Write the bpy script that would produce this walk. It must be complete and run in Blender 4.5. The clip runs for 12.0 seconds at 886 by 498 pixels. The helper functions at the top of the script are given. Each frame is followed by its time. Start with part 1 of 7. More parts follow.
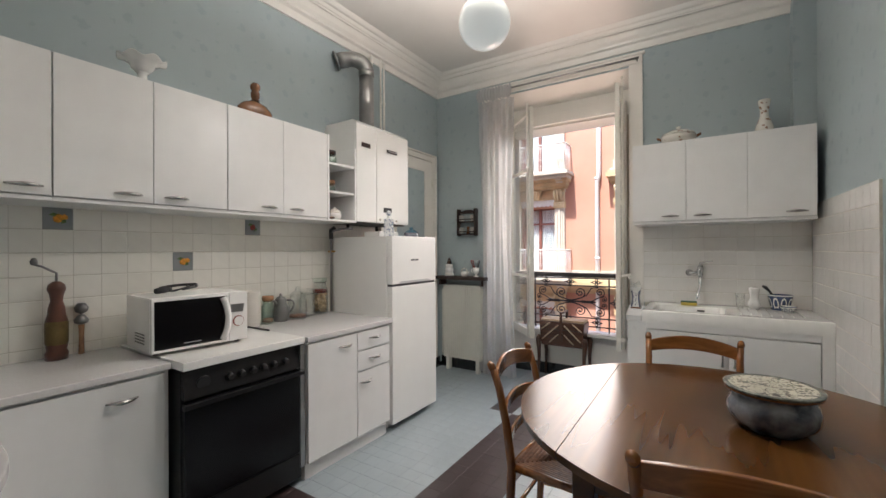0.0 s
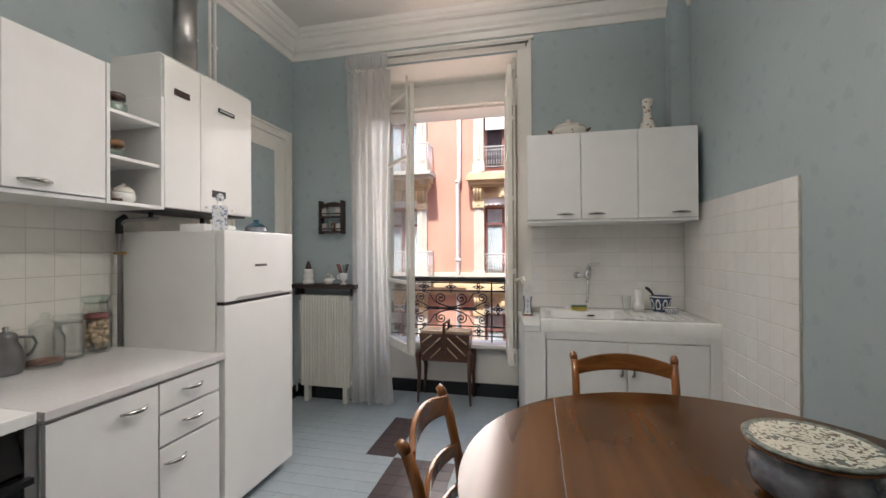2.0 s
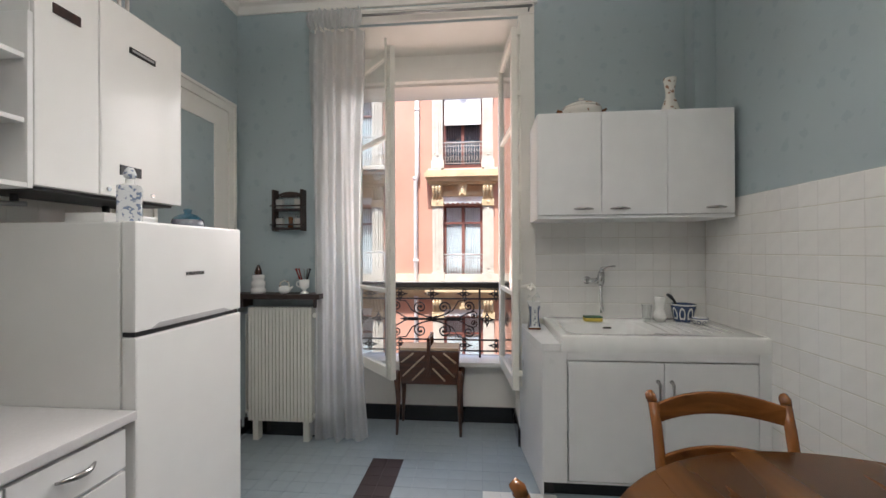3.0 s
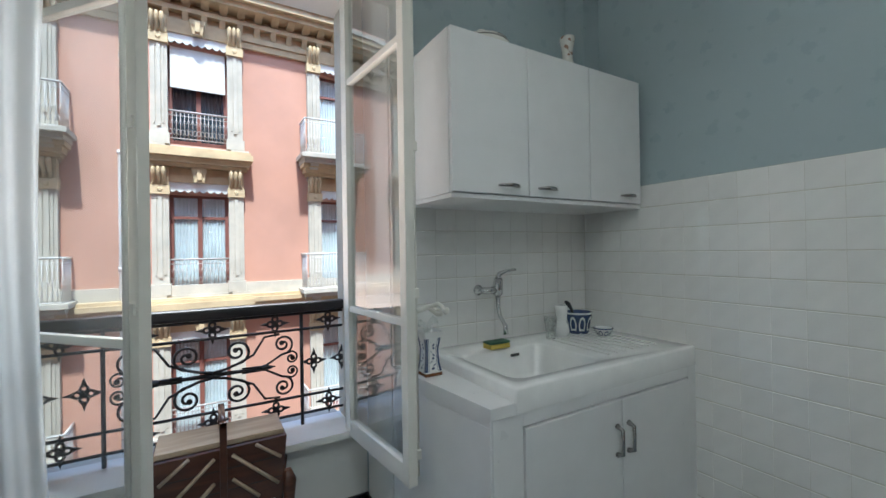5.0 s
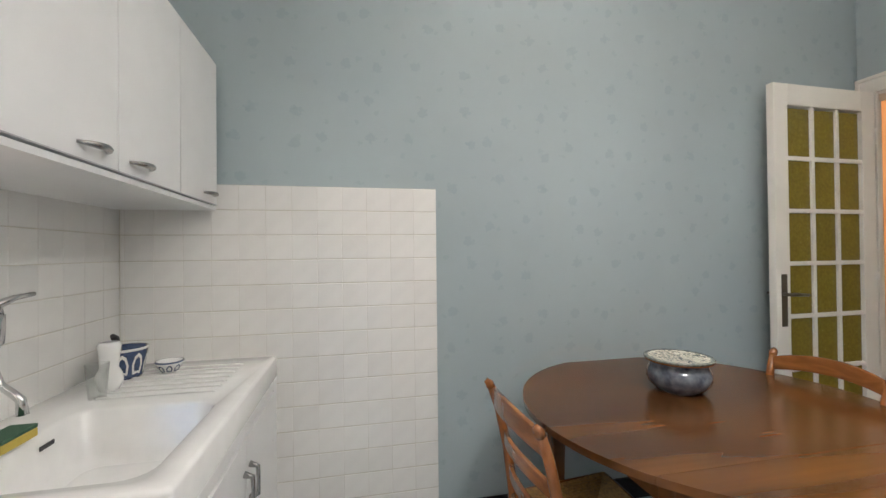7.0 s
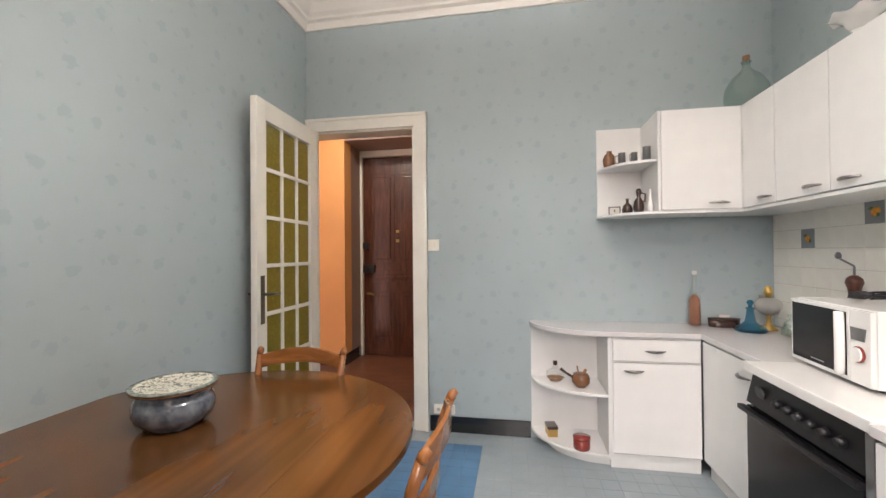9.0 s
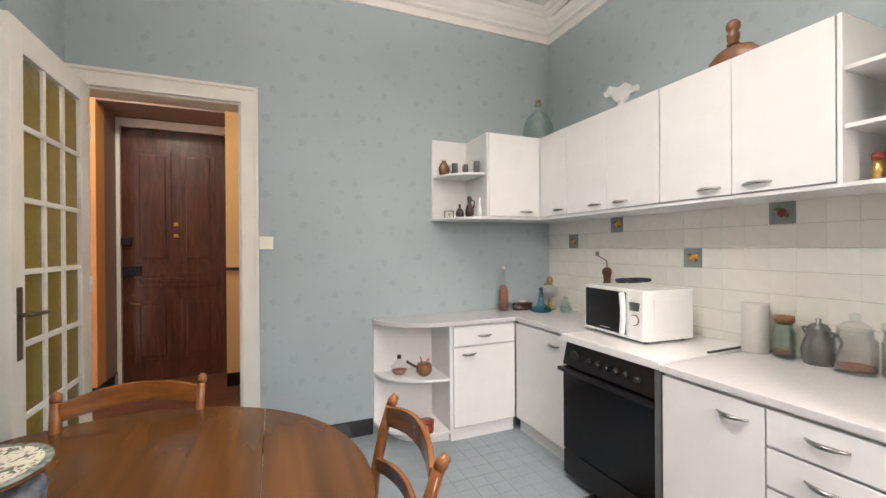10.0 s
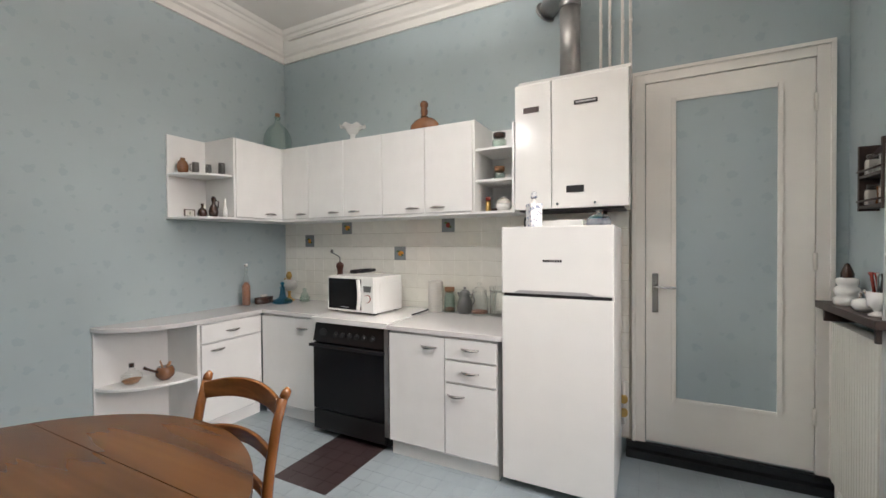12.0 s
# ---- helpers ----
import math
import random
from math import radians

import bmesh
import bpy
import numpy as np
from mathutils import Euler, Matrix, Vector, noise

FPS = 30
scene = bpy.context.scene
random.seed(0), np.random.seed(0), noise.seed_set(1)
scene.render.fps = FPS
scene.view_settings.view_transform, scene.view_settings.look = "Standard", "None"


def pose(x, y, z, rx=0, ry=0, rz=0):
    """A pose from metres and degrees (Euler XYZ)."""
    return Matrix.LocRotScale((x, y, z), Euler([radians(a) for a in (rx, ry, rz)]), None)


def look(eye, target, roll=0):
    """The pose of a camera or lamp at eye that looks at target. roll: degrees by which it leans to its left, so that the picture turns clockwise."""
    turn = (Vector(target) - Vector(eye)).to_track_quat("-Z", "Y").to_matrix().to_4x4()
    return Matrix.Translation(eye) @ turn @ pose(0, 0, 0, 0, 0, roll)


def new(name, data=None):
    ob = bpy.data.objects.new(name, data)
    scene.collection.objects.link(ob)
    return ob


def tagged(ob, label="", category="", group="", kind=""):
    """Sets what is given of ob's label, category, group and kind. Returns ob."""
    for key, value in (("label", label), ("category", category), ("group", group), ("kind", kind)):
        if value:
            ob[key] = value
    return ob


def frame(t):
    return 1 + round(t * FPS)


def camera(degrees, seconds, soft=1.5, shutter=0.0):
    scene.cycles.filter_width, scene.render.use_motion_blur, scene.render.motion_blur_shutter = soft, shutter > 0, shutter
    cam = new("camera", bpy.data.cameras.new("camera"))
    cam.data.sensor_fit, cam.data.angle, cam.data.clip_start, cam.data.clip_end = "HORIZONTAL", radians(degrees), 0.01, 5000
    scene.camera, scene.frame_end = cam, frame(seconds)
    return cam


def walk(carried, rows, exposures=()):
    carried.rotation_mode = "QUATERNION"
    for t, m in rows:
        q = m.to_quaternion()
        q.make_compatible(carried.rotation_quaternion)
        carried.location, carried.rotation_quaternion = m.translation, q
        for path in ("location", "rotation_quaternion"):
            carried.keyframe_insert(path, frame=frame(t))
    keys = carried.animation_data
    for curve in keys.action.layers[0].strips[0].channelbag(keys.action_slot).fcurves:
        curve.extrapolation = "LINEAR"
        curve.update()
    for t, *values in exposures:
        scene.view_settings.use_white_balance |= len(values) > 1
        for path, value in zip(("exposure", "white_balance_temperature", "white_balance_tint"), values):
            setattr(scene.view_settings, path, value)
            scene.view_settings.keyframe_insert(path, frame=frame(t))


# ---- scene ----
cam = camera(94.9, 12.0)
PATH = [
    (0, (-0.095, 1.583, 1.33), (-1.176, 3.266, 1.333), -0.3),
    (0.5, (-0.112, 1.697, 1.352), (-0.978, 3.5, 1.352), -0.6),
    (1, (-0.194, 1.821, 1.353), (-0.86, 3.706, 1.352), -0.6),
    (1.5, (-0.315, 1.982, 1.344), (-0.898, 3.895, 1.35), -0.3),
    (2, (-0.525, 2.164, 1.323), (-0.963, 4.115, 1.333), -0.3),
    (2.5, (-0.703, 2.406, 1.335), (-1.007, 4.383, 1.344), -0.3),
    (4.5, (-1.377, 3.576, 1.322), (-0.808, 5.493, 1.338), -0.6),
    (5, (-1.346, 3.885, 1.325), (-0.335, 5.611, 1.333), -0.9),
    (5.5, (-1.3, 4.155, 1.332), (0.017, 5.66, 1.328), -0.9),
    (6, (-1.281, 4.366, 1.337), (0.409, 5.436, 1.335), -0.9),
    (6.5, (-1.295, 4.448, 1.315), (0.659, 4.875, 1.325), -0.6),
    (7, (-1.369, 4.549, 1.329), (0.588, 4.133, 1.347), -0.6),
    (7.5, (-1.345, 4.649, 1.329), (0.338, 3.568, 1.344), -0.6),
    (9.3, (-0.863, 4.381, 1.314), (-0.831, 2.381, 1.32), -0.6),
    (9.5, (-0.714, 4.36, 1.35), (-0.91, 2.37, 1.334), -0.6),
    (10, (-0.49, 4.366, 1.334), (-1.258, 2.519, 1.329), -0.4),
    (10.5, (-0.245, 4.43, 1.349), (-1.408, 2.803, 1.349), -0.5),
    (11, (-0.013, 4.47, 1.345), (-1.492, 3.123, 1.345), -0.3),
    (11.5, (0.077, 4.547, 1.348), (-1.598, 3.453, 1.336), -0.4),
    (12, (0.131, 4.601, 1.347), (-1.653, 3.697, 1.32), -0.4),
]
walk(cam, [(t, look(eye, target, roll)) for t, eye, target, roll in PATH], [(0, 2.52, 6300, 11), (2.5, 2.42, 6150, 11), (4.5, 2.18, 5550, 1), (5.5, 2.0, 5250, -1), (6.5, 2.85, 5850, 7), (7.5, 3.08, 6200, 12), (9.5, 3.3, 6400, 14), (11, 2.96, 6200, 12), (12, 2.86, 6200, 11)])

# ---- world, sun, lamps ----
world = bpy.data.worlds.new("sky")
scene.world = world
world.use_nodes = True
wn = world.node_tree
sky = wn.nodes.new("ShaderNodeTexSky")
sky.sky_type = "NISHITA"
sky.sun_disc = False
SUN_EL, SUN_AZ = 62.0, 186.0
sky.sun_elevation, sky.sun_rotation = radians(SUN_EL), radians(SUN_AZ)
wn.links.new(sky.outputs[0], wn.nodes["Background"].inputs[0])
wn.nodes["Background"].inputs[1].default_value = 0.15
sun = new("sun", bpy.data.lights.new("sun", "SUN"))
sun.data.energy, sun.data.angle, sun.data.color = 2.05, radians(2.5), (1.0, 0.94, 0.87)
sd = Vector((math.sin(radians(SUN_AZ)) * math.cos(radians(SUN_EL)), math.cos(radians(SUN_AZ)) * math.cos(radians(SUN_EL)), math.sin(radians(SUN_EL))))
sun.matrix_world = look(sd * 30, (0, 0, 0))
# added fill lamp above the unlit globe; it brightens the ceiling
uplight = new("pendant_bulb", bpy.data.lights.new("pendant_bulb", "AREA"))
uplight.data.shape, uplight.data.size, uplight.data.energy, uplight.data.color = "DISK", 0.2, 7.2, (1.0, 0.93, 0.86)
uplight.matrix_world = pose(-1.06, 3.5, 2.72, 180, 0, 0)
# second added fill lamp, under the globe, for table, floor and lower walls
downlight = new("pendant_glow", bpy.data.lights.new("pendant_glow", "AREA"))
downlight.data.shape, downlight.data.size, downlight.data.energy, downlight.data.color = "DISK", 0.24, 1.8, (1.0, 0.94, 0.88)
downlight.matrix_world = pose(-1.06, 3.5, 2.375, 0, 0, 0)

# added fill lamp that brightens the hall, out of sight beyond the doorway
hall_light = new("hall_light", bpy.data.lights.new("hall_light", "AREA"))
hall_light.data.shape, hall_light.data.size, hall_light.data.energy, hall_light.data.color = "DISK", 0.3, 3.0, (1.0, 0.86, 0.70)
hall_light.matrix_world = pose(0.7, 0.75, 3.0, 0, 0, 0)

# added lamp for sky light through the window, onto the wall side and floor
skylamp = new("window_sky_light", bpy.data.lights.new("window_sky_light", "AREA"))
skylamp.data.shape, skylamp.data.size, skylamp.data.size_y, skylamp.data.energy = "RECTANGLE", 0.9, 1.5, 2.3
skylamp.data.color, skylamp.data.spread = (1.0, 0.90, 0.83), radians(75)
skylamp.matrix_world = look((-1.32, 5.93, 1.85), (-1.8, 3.9, 0.6))

# added lamp for sunlight thrown up from street and facade across, reaching the ceiling
bounce = new("street_bounce_light", bpy.data.lights.new("street_bounce_light", "AREA"))
bounce.data.shape, bounce.data.size, bounce.data.size_y, bounce.data.energy = "RECTANGLE", 0.9, 0.5, 1.5
bounce.data.color, bounce.data.spread = (1.0, 0.70, 0.55), radians(100)
bounce.matrix_world = look((-1.32, 5.93, 1.2), (-0.9, 4.3, 3.1))

# ---- room sizes ----
W, E, S, N = -2.70, 0.577, 1.465, 5.525
CEIL, CORN = 3.27, 3.075
NO, FR = 6.12, 5.80  # outer face of the window wall, plane of the window frame


# ---- materials ----
def mat(name, color, rough=0.5, metal=0.0, vary=0.08, scale=6.0, bump=0.0, bscale=60.0, coat=0.0, spec=0.5, dark=None, trans=0.0, alpha=1.0, rand=0.0):
    m = bpy.data.materials.new(name)
    m.use_nodes = True
    t = m.node_tree
    p = t.nodes["Principled BSDF"]
    p.inputs["Roughness"].default_value = rough
    p.inputs["Metallic"].default_value = metal
    p.inputs["Specular IOR Level"].default_value = spec
    p.inputs["Coat Weight"].default_value = coat
    p.inputs["Transmission Weight"].default_value = trans
    p.inputs["Alpha"].default_value = alpha
    co = t.nodes.new("ShaderNodeTexCoord")
    n1 = t.nodes.new("ShaderNodeTexNoise")
    n1.inputs["Scale"].default_value, n1.inputs["Detail"].default_value = scale, 6
    t.links.new(co.outputs["Object"], n1.inputs["Vector"])
    ramp = t.nodes.new("ShaderNodeValToRGB")
    a = tuple(c * (1 - vary) for c in (dark or color))
    b = tuple(min(1, c * (1 + vary)) for c in color)
    ramp.color_ramp.elements[0].position, ramp.color_ramp.elements[0].color = 0.32, (*a, 1)
    ramp.color_ramp.elements[1].position, ramp.color_ramp.elements[1].color = 0.68, (*b, 1)
    t.links.new(n1.outputs["Fac"], ramp.inputs[0])
    out = ramp.outputs[0]
    if rand:
        oi, mx, mr = t.nodes.new("ShaderNodeObjectInfo"), t.nodes.new("ShaderNodeHueSaturation"), t.nodes.new("ShaderNodeMapRange")
        mr.inputs[3].default_value, mr.inputs[4].default_value = 1 - rand, 1 + rand
        t.links.new(oi.outputs["Random"], mr.inputs[0])
        t.links.new(mr.outputs[0], mx.inputs["Value"])
        t.links.new(out, mx.inputs["Color"])
        out = mx.outputs[0]
    t.links.new(out, p.inputs["Base Color"])
    n2 = t.nodes.new("ShaderNodeTexNoise")
    n2.inputs["Scale"].default_value, n2.inputs["Detail"].default_value = bscale, 5
    t.links.new(co.outputs["Object"], n2.inputs["Vector"])
    rr = t.nodes.new("ShaderNodeMapRange")
    rr.inputs[3].default_value, rr.inputs[4].default_value = max(0.02, rough * 0.8), min(1, rough * 1.2)
    t.links.new(n1.outputs["Fac"], rr.inputs[0])
    t.links.new(rr.outputs[0], p.inputs["Roughness"])
    if bump:
        bn = t.nodes.new("ShaderNodeBump")
        bn.inputs["Strength"].default_value, bn.inputs["Distance"].default_value = bump, 0.004
        t.links.new(n2.outputs["Fac"], bn.inputs["Height"])
        t.links.new(bn.outputs[0], p.inputs["Normal"])
    m["ramp"] = ramp.name
    return m


def wood(name, a, b, rough=0.3, axis=0, coat=0.3, scale=3.0):
    m = mat(name, b, rough, vary=0.0, coat=coat, dark=a, bump=0.06, bscale=90)
    t = m.node_tree
    co = t.nodes.new("ShaderNodeTexCoord")
    mp = t.nodes.new("ShaderNodeMapping")
    s = [7, 7, 7]
    s[axis] = 0.9
    mp.inputs["Scale"].default_value = s
    t.links.new(co.outputs["Object"], mp.inputs[0])
    n = next(x for x in t.nodes if x.bl_idname == "ShaderNodeTexNoise" and x.inputs["Scale"].default_value == 6.0)
    n.inputs["Scale"].default_value, n.inputs["Distortion"].default_value = scale, 1.2
    t.links.new(mp.outputs[0], n.inputs["Vector"])
    return m


def grained(name, a, b, axis):
    """Polished planks: long soft streaks, broad cloudy figure and fine dark pores."""
    m = mat(name, b, 0.19, spec=0.42)
    t = m.node_tree
    p = t.nodes["Principled BSDF"]
    t.links.remove(p.inputs["Roughness"].links[0])
    co = t.nodes.new("ShaderNodeTexCoord")
    facs = []
    for across, along, detail, dist in ((7.0, 0.8, 1.0, 0.25), (2.2, 1.1, 1.0, 0.5), (26.0, 1.6, 1.0, 0.1)):
        mp, n = t.nodes.new("ShaderNodeMapping"), t.nodes.new("ShaderNodeTexNoise")
        sc = [across] * 3
        sc[axis] = along
        mp.inputs["Scale"].default_value = sc
        n.inputs["Scale"].default_value, n.inputs["Detail"].default_value, n.inputs["Distortion"].default_value = 1.0, detail, dist
        t.links.new(co.outputs["Object"], mp.inputs[0])
        t.links.new(mp.outputs[0], n.inputs["Vector"])
        facs.append(n.outputs["Fac"])
    total = None
    for f, w in zip(facs, (0.42, 0.34, 0.24)):
        q = t.nodes.new("ShaderNodeMath")
        q.operation = "MULTIPLY_ADD"
        q.inputs[1].default_value = w
        q.inputs[2].default_value = 0.0
        t.links.new(f, q.inputs[0])
        if total:
            t.links.new(total, q.inputs[2])
        total = q.outputs[0]
    r = t.nodes.new("ShaderNodeValToRGB")
    e = r.color_ramp.elements
    e[0].position, e[0].color, e[1].position, e[1].color = 0.38, (*a, 1), 0.62, (*b, 1)
    t.links.new(total, r.inputs[0])
    t.links.new(r.outputs[0], p.inputs["Base Color"])
    return m


def wallpaper():
    m = mat("wallpaper", (0.378, 0.448, 0.468), 0.6, vary=0.05, scale=1.3, bump=0.15, bscale=300, spec=0.3)
    t = m.node_tree
    p = t.nodes["Principled BSDF"]
    base = t.nodes[m["ramp"]].outputs[0]
    co = t.nodes.new("ShaderNodeTexCoord")
    geo = t.nodes.new("ShaderNodeNewGeometry")
    last = base
    for sc, thr, amp, col in ((5.0, 0.105, 0.31, (0.24, 0.31, 0.36)), (7.2, 0.072, 0.30, (0.27, 0.35, 0.37))):
        # small printed flowers: cells of noise-bent dots
        dn = t.nodes.new("ShaderNodeTexNoise")
        dn.inputs["Scale"].default_value, dn.inputs["Detail"].default_value = 48, 2
        t.links.new(co.outputs["Object"], dn.inputs["Vector"])
        mixv = t.nodes.new("ShaderNodeVectorMath")
        mixv.operation = "SCALE"
        mixv.inputs["Scale"].default_value = 0.038
        sub = t.nodes.new("ShaderNodeVectorMath")
        sub.operation = "ADD"
        t.links.new(dn.outputs["Color"], mixv.inputs[0])
        t.links.new(co.outputs["Object"], sub.inputs[0])
        t.links.new(mixv.outputs[0], sub.inputs[1])
        v = t.nodes.new("ShaderNodeTexVoronoi")
        v.voronoi_dimensions = "2D"
        v.inputs["Scale"].default_value, v.inputs["Randomness"].default_value = sc, 0.6
        # the walls run along x or y, so x + y and z lie in the paper's plane
        sx, ad, cx = (t.nodes.new("ShaderNode" + k) for k in ("SeparateXYZ", "Math", "CombineXYZ"))
        t.links.new(sub.outputs[0], sx.inputs[0])
        t.links.new(sx.outputs[0], ad.inputs[0])
        t.links.new(sx.outputs[1], ad.inputs[1])
        t.links.new(ad.outputs[0], cx.inputs[0])
        t.links.new(sx.outputs[2], cx.inputs[1])
        t.links.new(cx.outputs[0], v.inputs["Vector"])
        r = t.nodes.new("ShaderNodeMapRange")
        r.inputs[1].default_value, r.inputs[2].default_value = thr * 1.35, thr * 0.9
        r.inputs[3].default_value, r.inputs[4].default_value = 0.0, amp * 0.85
        t.links.new(v.outputs["Distance"], r.inputs[0])
        mx = t.nodes.new("ShaderNodeMix")
        mx.data_type = "RGBA"
        mx.inputs[7].default_value = (*col, 1)
        t.links.new(r.outputs[0], mx.inputs[0])
        t.links.new(last, mx.inputs[6])
        last = mx.outputs[2]
    t.links.new(last, p.inputs["Base Color"])
    return m


def glass(name, tint=(1, 1, 1), rough=0.0, mixf=0.12):
    m = bpy.data.materials.new(name)
    m.use_nodes = True
    t = m.node_tree
    t.nodes.remove(t.nodes["Principled BSDF"])
    tr, gl, mx, fr, pw = (t.nodes.new("ShaderNode" + k) for k in ("BsdfTransparent", "BsdfGlossy", "MixShader", "LayerWeight", "Math"))
    tr.inputs[0].default_value = (*tint, 1)
    gl.inputs["Roughness"].default_value = rough
    pw.operation = "POWER"
    pw.inputs[1].default_value = 3.0
    ad = t.nodes.new("ShaderNodeMath")
    ad.operation = "MULTIPLY_ADD"
    ad.inputs[1].default_value, ad.inputs[2].default_value = 0.8, mixf
    t.links.new(fr.outputs["Facing"], pw.inputs[0])
    t.links.new(pw.outputs[0], ad.inputs[0])
    t.links.new(ad.outputs[0], mx.inputs[0])
    t.links.new(tr.outputs[0], mx.inputs[1])
    t.links.new(gl.outputs[0], mx.inputs[2])
    t.links.new(mx.outputs[0], t.nodes["Material Output"].inputs[0])
    return m


def checker_cloth():
    m = mat("glazed_pattern", (0.75, 0.73, 0.62), 0.2, coat=0.5)
    t = m.node_tree
    co = t.nodes.new("ShaderNodeTexCoord")
    v = t.nodes.new("ShaderNodeTexNoise")
    v.inputs["Scale"].default_value, v.inputs["Detail"].default_value, v.inputs["Distortion"].default_value = 55, 1.5, 1.6
    t.links.new(co.outputs["Object"], v.inputs["Vector"])
    r = t.nodes.new("ShaderNodeValToRGB")
    e = r.color_ramp.elements
    e[0].position, e[0].color, e[1].position, e[1].color = 0.36, (0.16, 0.19, 0.16, 1), 0.50, (0.74, 0.71, 0.58, 1)
    for pos, c in ((0.40, (0.20, 0.10, 0.05, 1)), (0.44, (0.24, 0.25, 0.20, 1)), (0.47, (0.70, 0.67, 0.54, 1))):
        e.new(pos).color = c
    t.links.new(v.outputs["Fac"], r.inputs[0])
    t.links.new(r.outputs[0], t.nodes["Principled BSDF"].inputs["Base Color"])
    return m


def two_tone(name, a, b, scale, rough=0.15, cut=0.5):
    m = mat(name, a, rough, coat=0.5)
    t = m.node_tree
    co, n, r = t.nodes.new("ShaderNodeTexCoord"), t.nodes.new("ShaderNodeTexNoise"), t.nodes.new("ShaderNodeValToRGB")
    n.inputs["Scale"].default_value = scale
    e = r.color_ramp.elements
    e[0].position, e[0].color, e[1].position, e[1].color = cut - 0.02, (*a, 1), cut + 0.02, (*b, 1)
    t.links.new(co.outputs["Object"], n.inputs["Vector"])
    t.links.new(n.outputs["Fac"], r.inputs[0])
    t.links.new(r.outputs[0], t.nodes["Principled BSDF"].inputs["Base Color"])
    return m


PAPER = wallpaper()
CEILM = mat("ceiling_paint", (0.74, 0.72, 0.68), 0.8, vary=0.04, scale=2, bump=0.1)
WHITE = mat("white_gloss_paint", (0.80, 0.78, 0.73), 0.35, vary=0.03, scale=4, bump=0.08, bscale=25)
CREAM = mat("cream_paint", (0.78, 0.76, 0.69), 0.35, vary=0.04, scale=5, bump=0.1, bscale=25)
LAMINATE = mat("white_laminate", (0.78, 0.78, 0.77), 0.3, vary=0.02, scale=8, bump=0.03, bscale=200)
EDGE = mat("grey_edge_strip", (0.45, 0.45, 0.46), 0.35, metal=0.3, vary=0.03)
WORKTOP = mat("speckled_grey_worktop", (0.62, 0.61, 0.61), 0.2, vary=0.02, scale=90)
APPL = mat("white_enamel", (0.82, 0.82, 0.80), 0.22, vary=0.015, coat=0.3)
CERAM = mat("white_ceramic", (0.82, 0.82, 0.80), 0.12, vary=0.03, scale=14, coat=0.5)
TILE = mat("glazed_white_tile", (0.82, 0.81, 0.78), 0.08, vary=0.02, scale=12, bump=0.07, bscale=14, coat=0.6, rand=0.03)
TILEW = mat("glazed_cream_tile", (0.87, 0.85, 0.78), 0.08, vary=0.02, scale=12, bump=0.07, bscale=14, coat=0.6, rand=0.02)
GROUT = mat("tile_grout", (0.58, 0.55, 0.47), 0.8, vary=0.12, scale=20)
BLACK = mat("black_glossy_skirting", (0.008, 0.009, 0.011), 0.12, vary=0.2, coat=0.4)
STOVE = mat("black_enamel", (0.008, 0.008, 0.009), 0.35, vary=0.2, spec=0.35)
DKGLASS = mat("dark_oven_glass", (0.004, 0.004, 0.005), 0.22, vary=0.1, spec=0.3)
CHROME = mat("chrome", (0.62, 0.62, 0.62), 0.15, metal=1.0, vary=0.05)
STEEL = mat("brushed_steel_pipe", (0.36, 0.36, 0.355), 0.42, metal=1.0, vary=0.15, scale=9)
HANDLE = mat("dark_chrome_handle", (0.40, 0.39, 0.38), 0.24, metal=1.0, vary=0.1)
BRONZE = mat("dull_bronze_handle", (0.13, 0.11, 0.08), 0.4, metal=0.8)
IRON = mat("dark_painted_iron", (0.018, 0.015, 0.016), 0.4, vary=0.3, scale=20, bump=0.2)
TABLEW = grained("reddish_varnished_wood", (0.068, 0.0265, 0.007), (0.150, 0.061, 0.0155), 1)
CHAIRSLAT = wood("honey_varnished_slat_wood", (0.16, 0.055, 0.014), (0.31, 0.12, 0.031), 0.25, 0, 0.4)
CHAIRW = wood("honey_varnished_wood", (0.17, 0.058, 0.014), (0.33, 0.125, 0.032), 0.25, 2, 0.4)
RUSH = mat("woven_rush", (0.46, 0.29, 0.10), 0.6, vary=0.3, scale=70, bump=0.6, bscale=120)
BROWNSEAT = mat("woven_brown_seat", (0.22, 0.105, 0.055), 0.5, vary=0.35, scale=60, bump=0.6, bscale=110)
DARKW = wood("dark_red_stained_wood", (0.022, 0.007, 0.005), (0.055, 0.017, 0.011), 0.3, 2, 0.4)
ENTRYW = wood("polished_red_brown_wood", (0.055, 0.019, 0.010), (0.11, 0.036, 0.019), 0.25, 2, 0.4)
SHELFW = wood("dark_shelf_wood", (0.02, 0.012, 0.010), (0.045, 0.026, 0.02), 0.5, 0, 0.1)
SEWW = wood("brown_sewing_box_wood", (0.045, 0.016, 0.008), (0.10, 0.035, 0.016), 0.3, 0, 0.3)
PALEW = wood("pale_inlaid_wood", (0.35, 0.26, 0.17), (0.50, 0.40, 0.28), 0.4, 0, 0.2)
FLOORL = mat("pale_blue_floor_tile", (0.285, 0.335, 0.36), 0.33, vary=0.05, scale=9, bump=0.04, bscale=14, rand=0.03)
FLOORD = mat("dark_brown_floor_tile", (0.044, 0.029, 0.030), 0.32, vary=0.12, scale=9, bump=0.1, bscale=14, rand=0.05)
FLOORB = mat("deep_blue_floor_tile", (0.085, 0.20, 0.36), 0.32, vary=0.10, scale=9, bump=0.1, bscale=14, rand=0.04)
FLOORW = mat("cream_floor_tile", (0.66, 0.66, 0.62), 0.30, vary=0.06, scale=9, bump=0.1, bscale=14, rand=0.03)
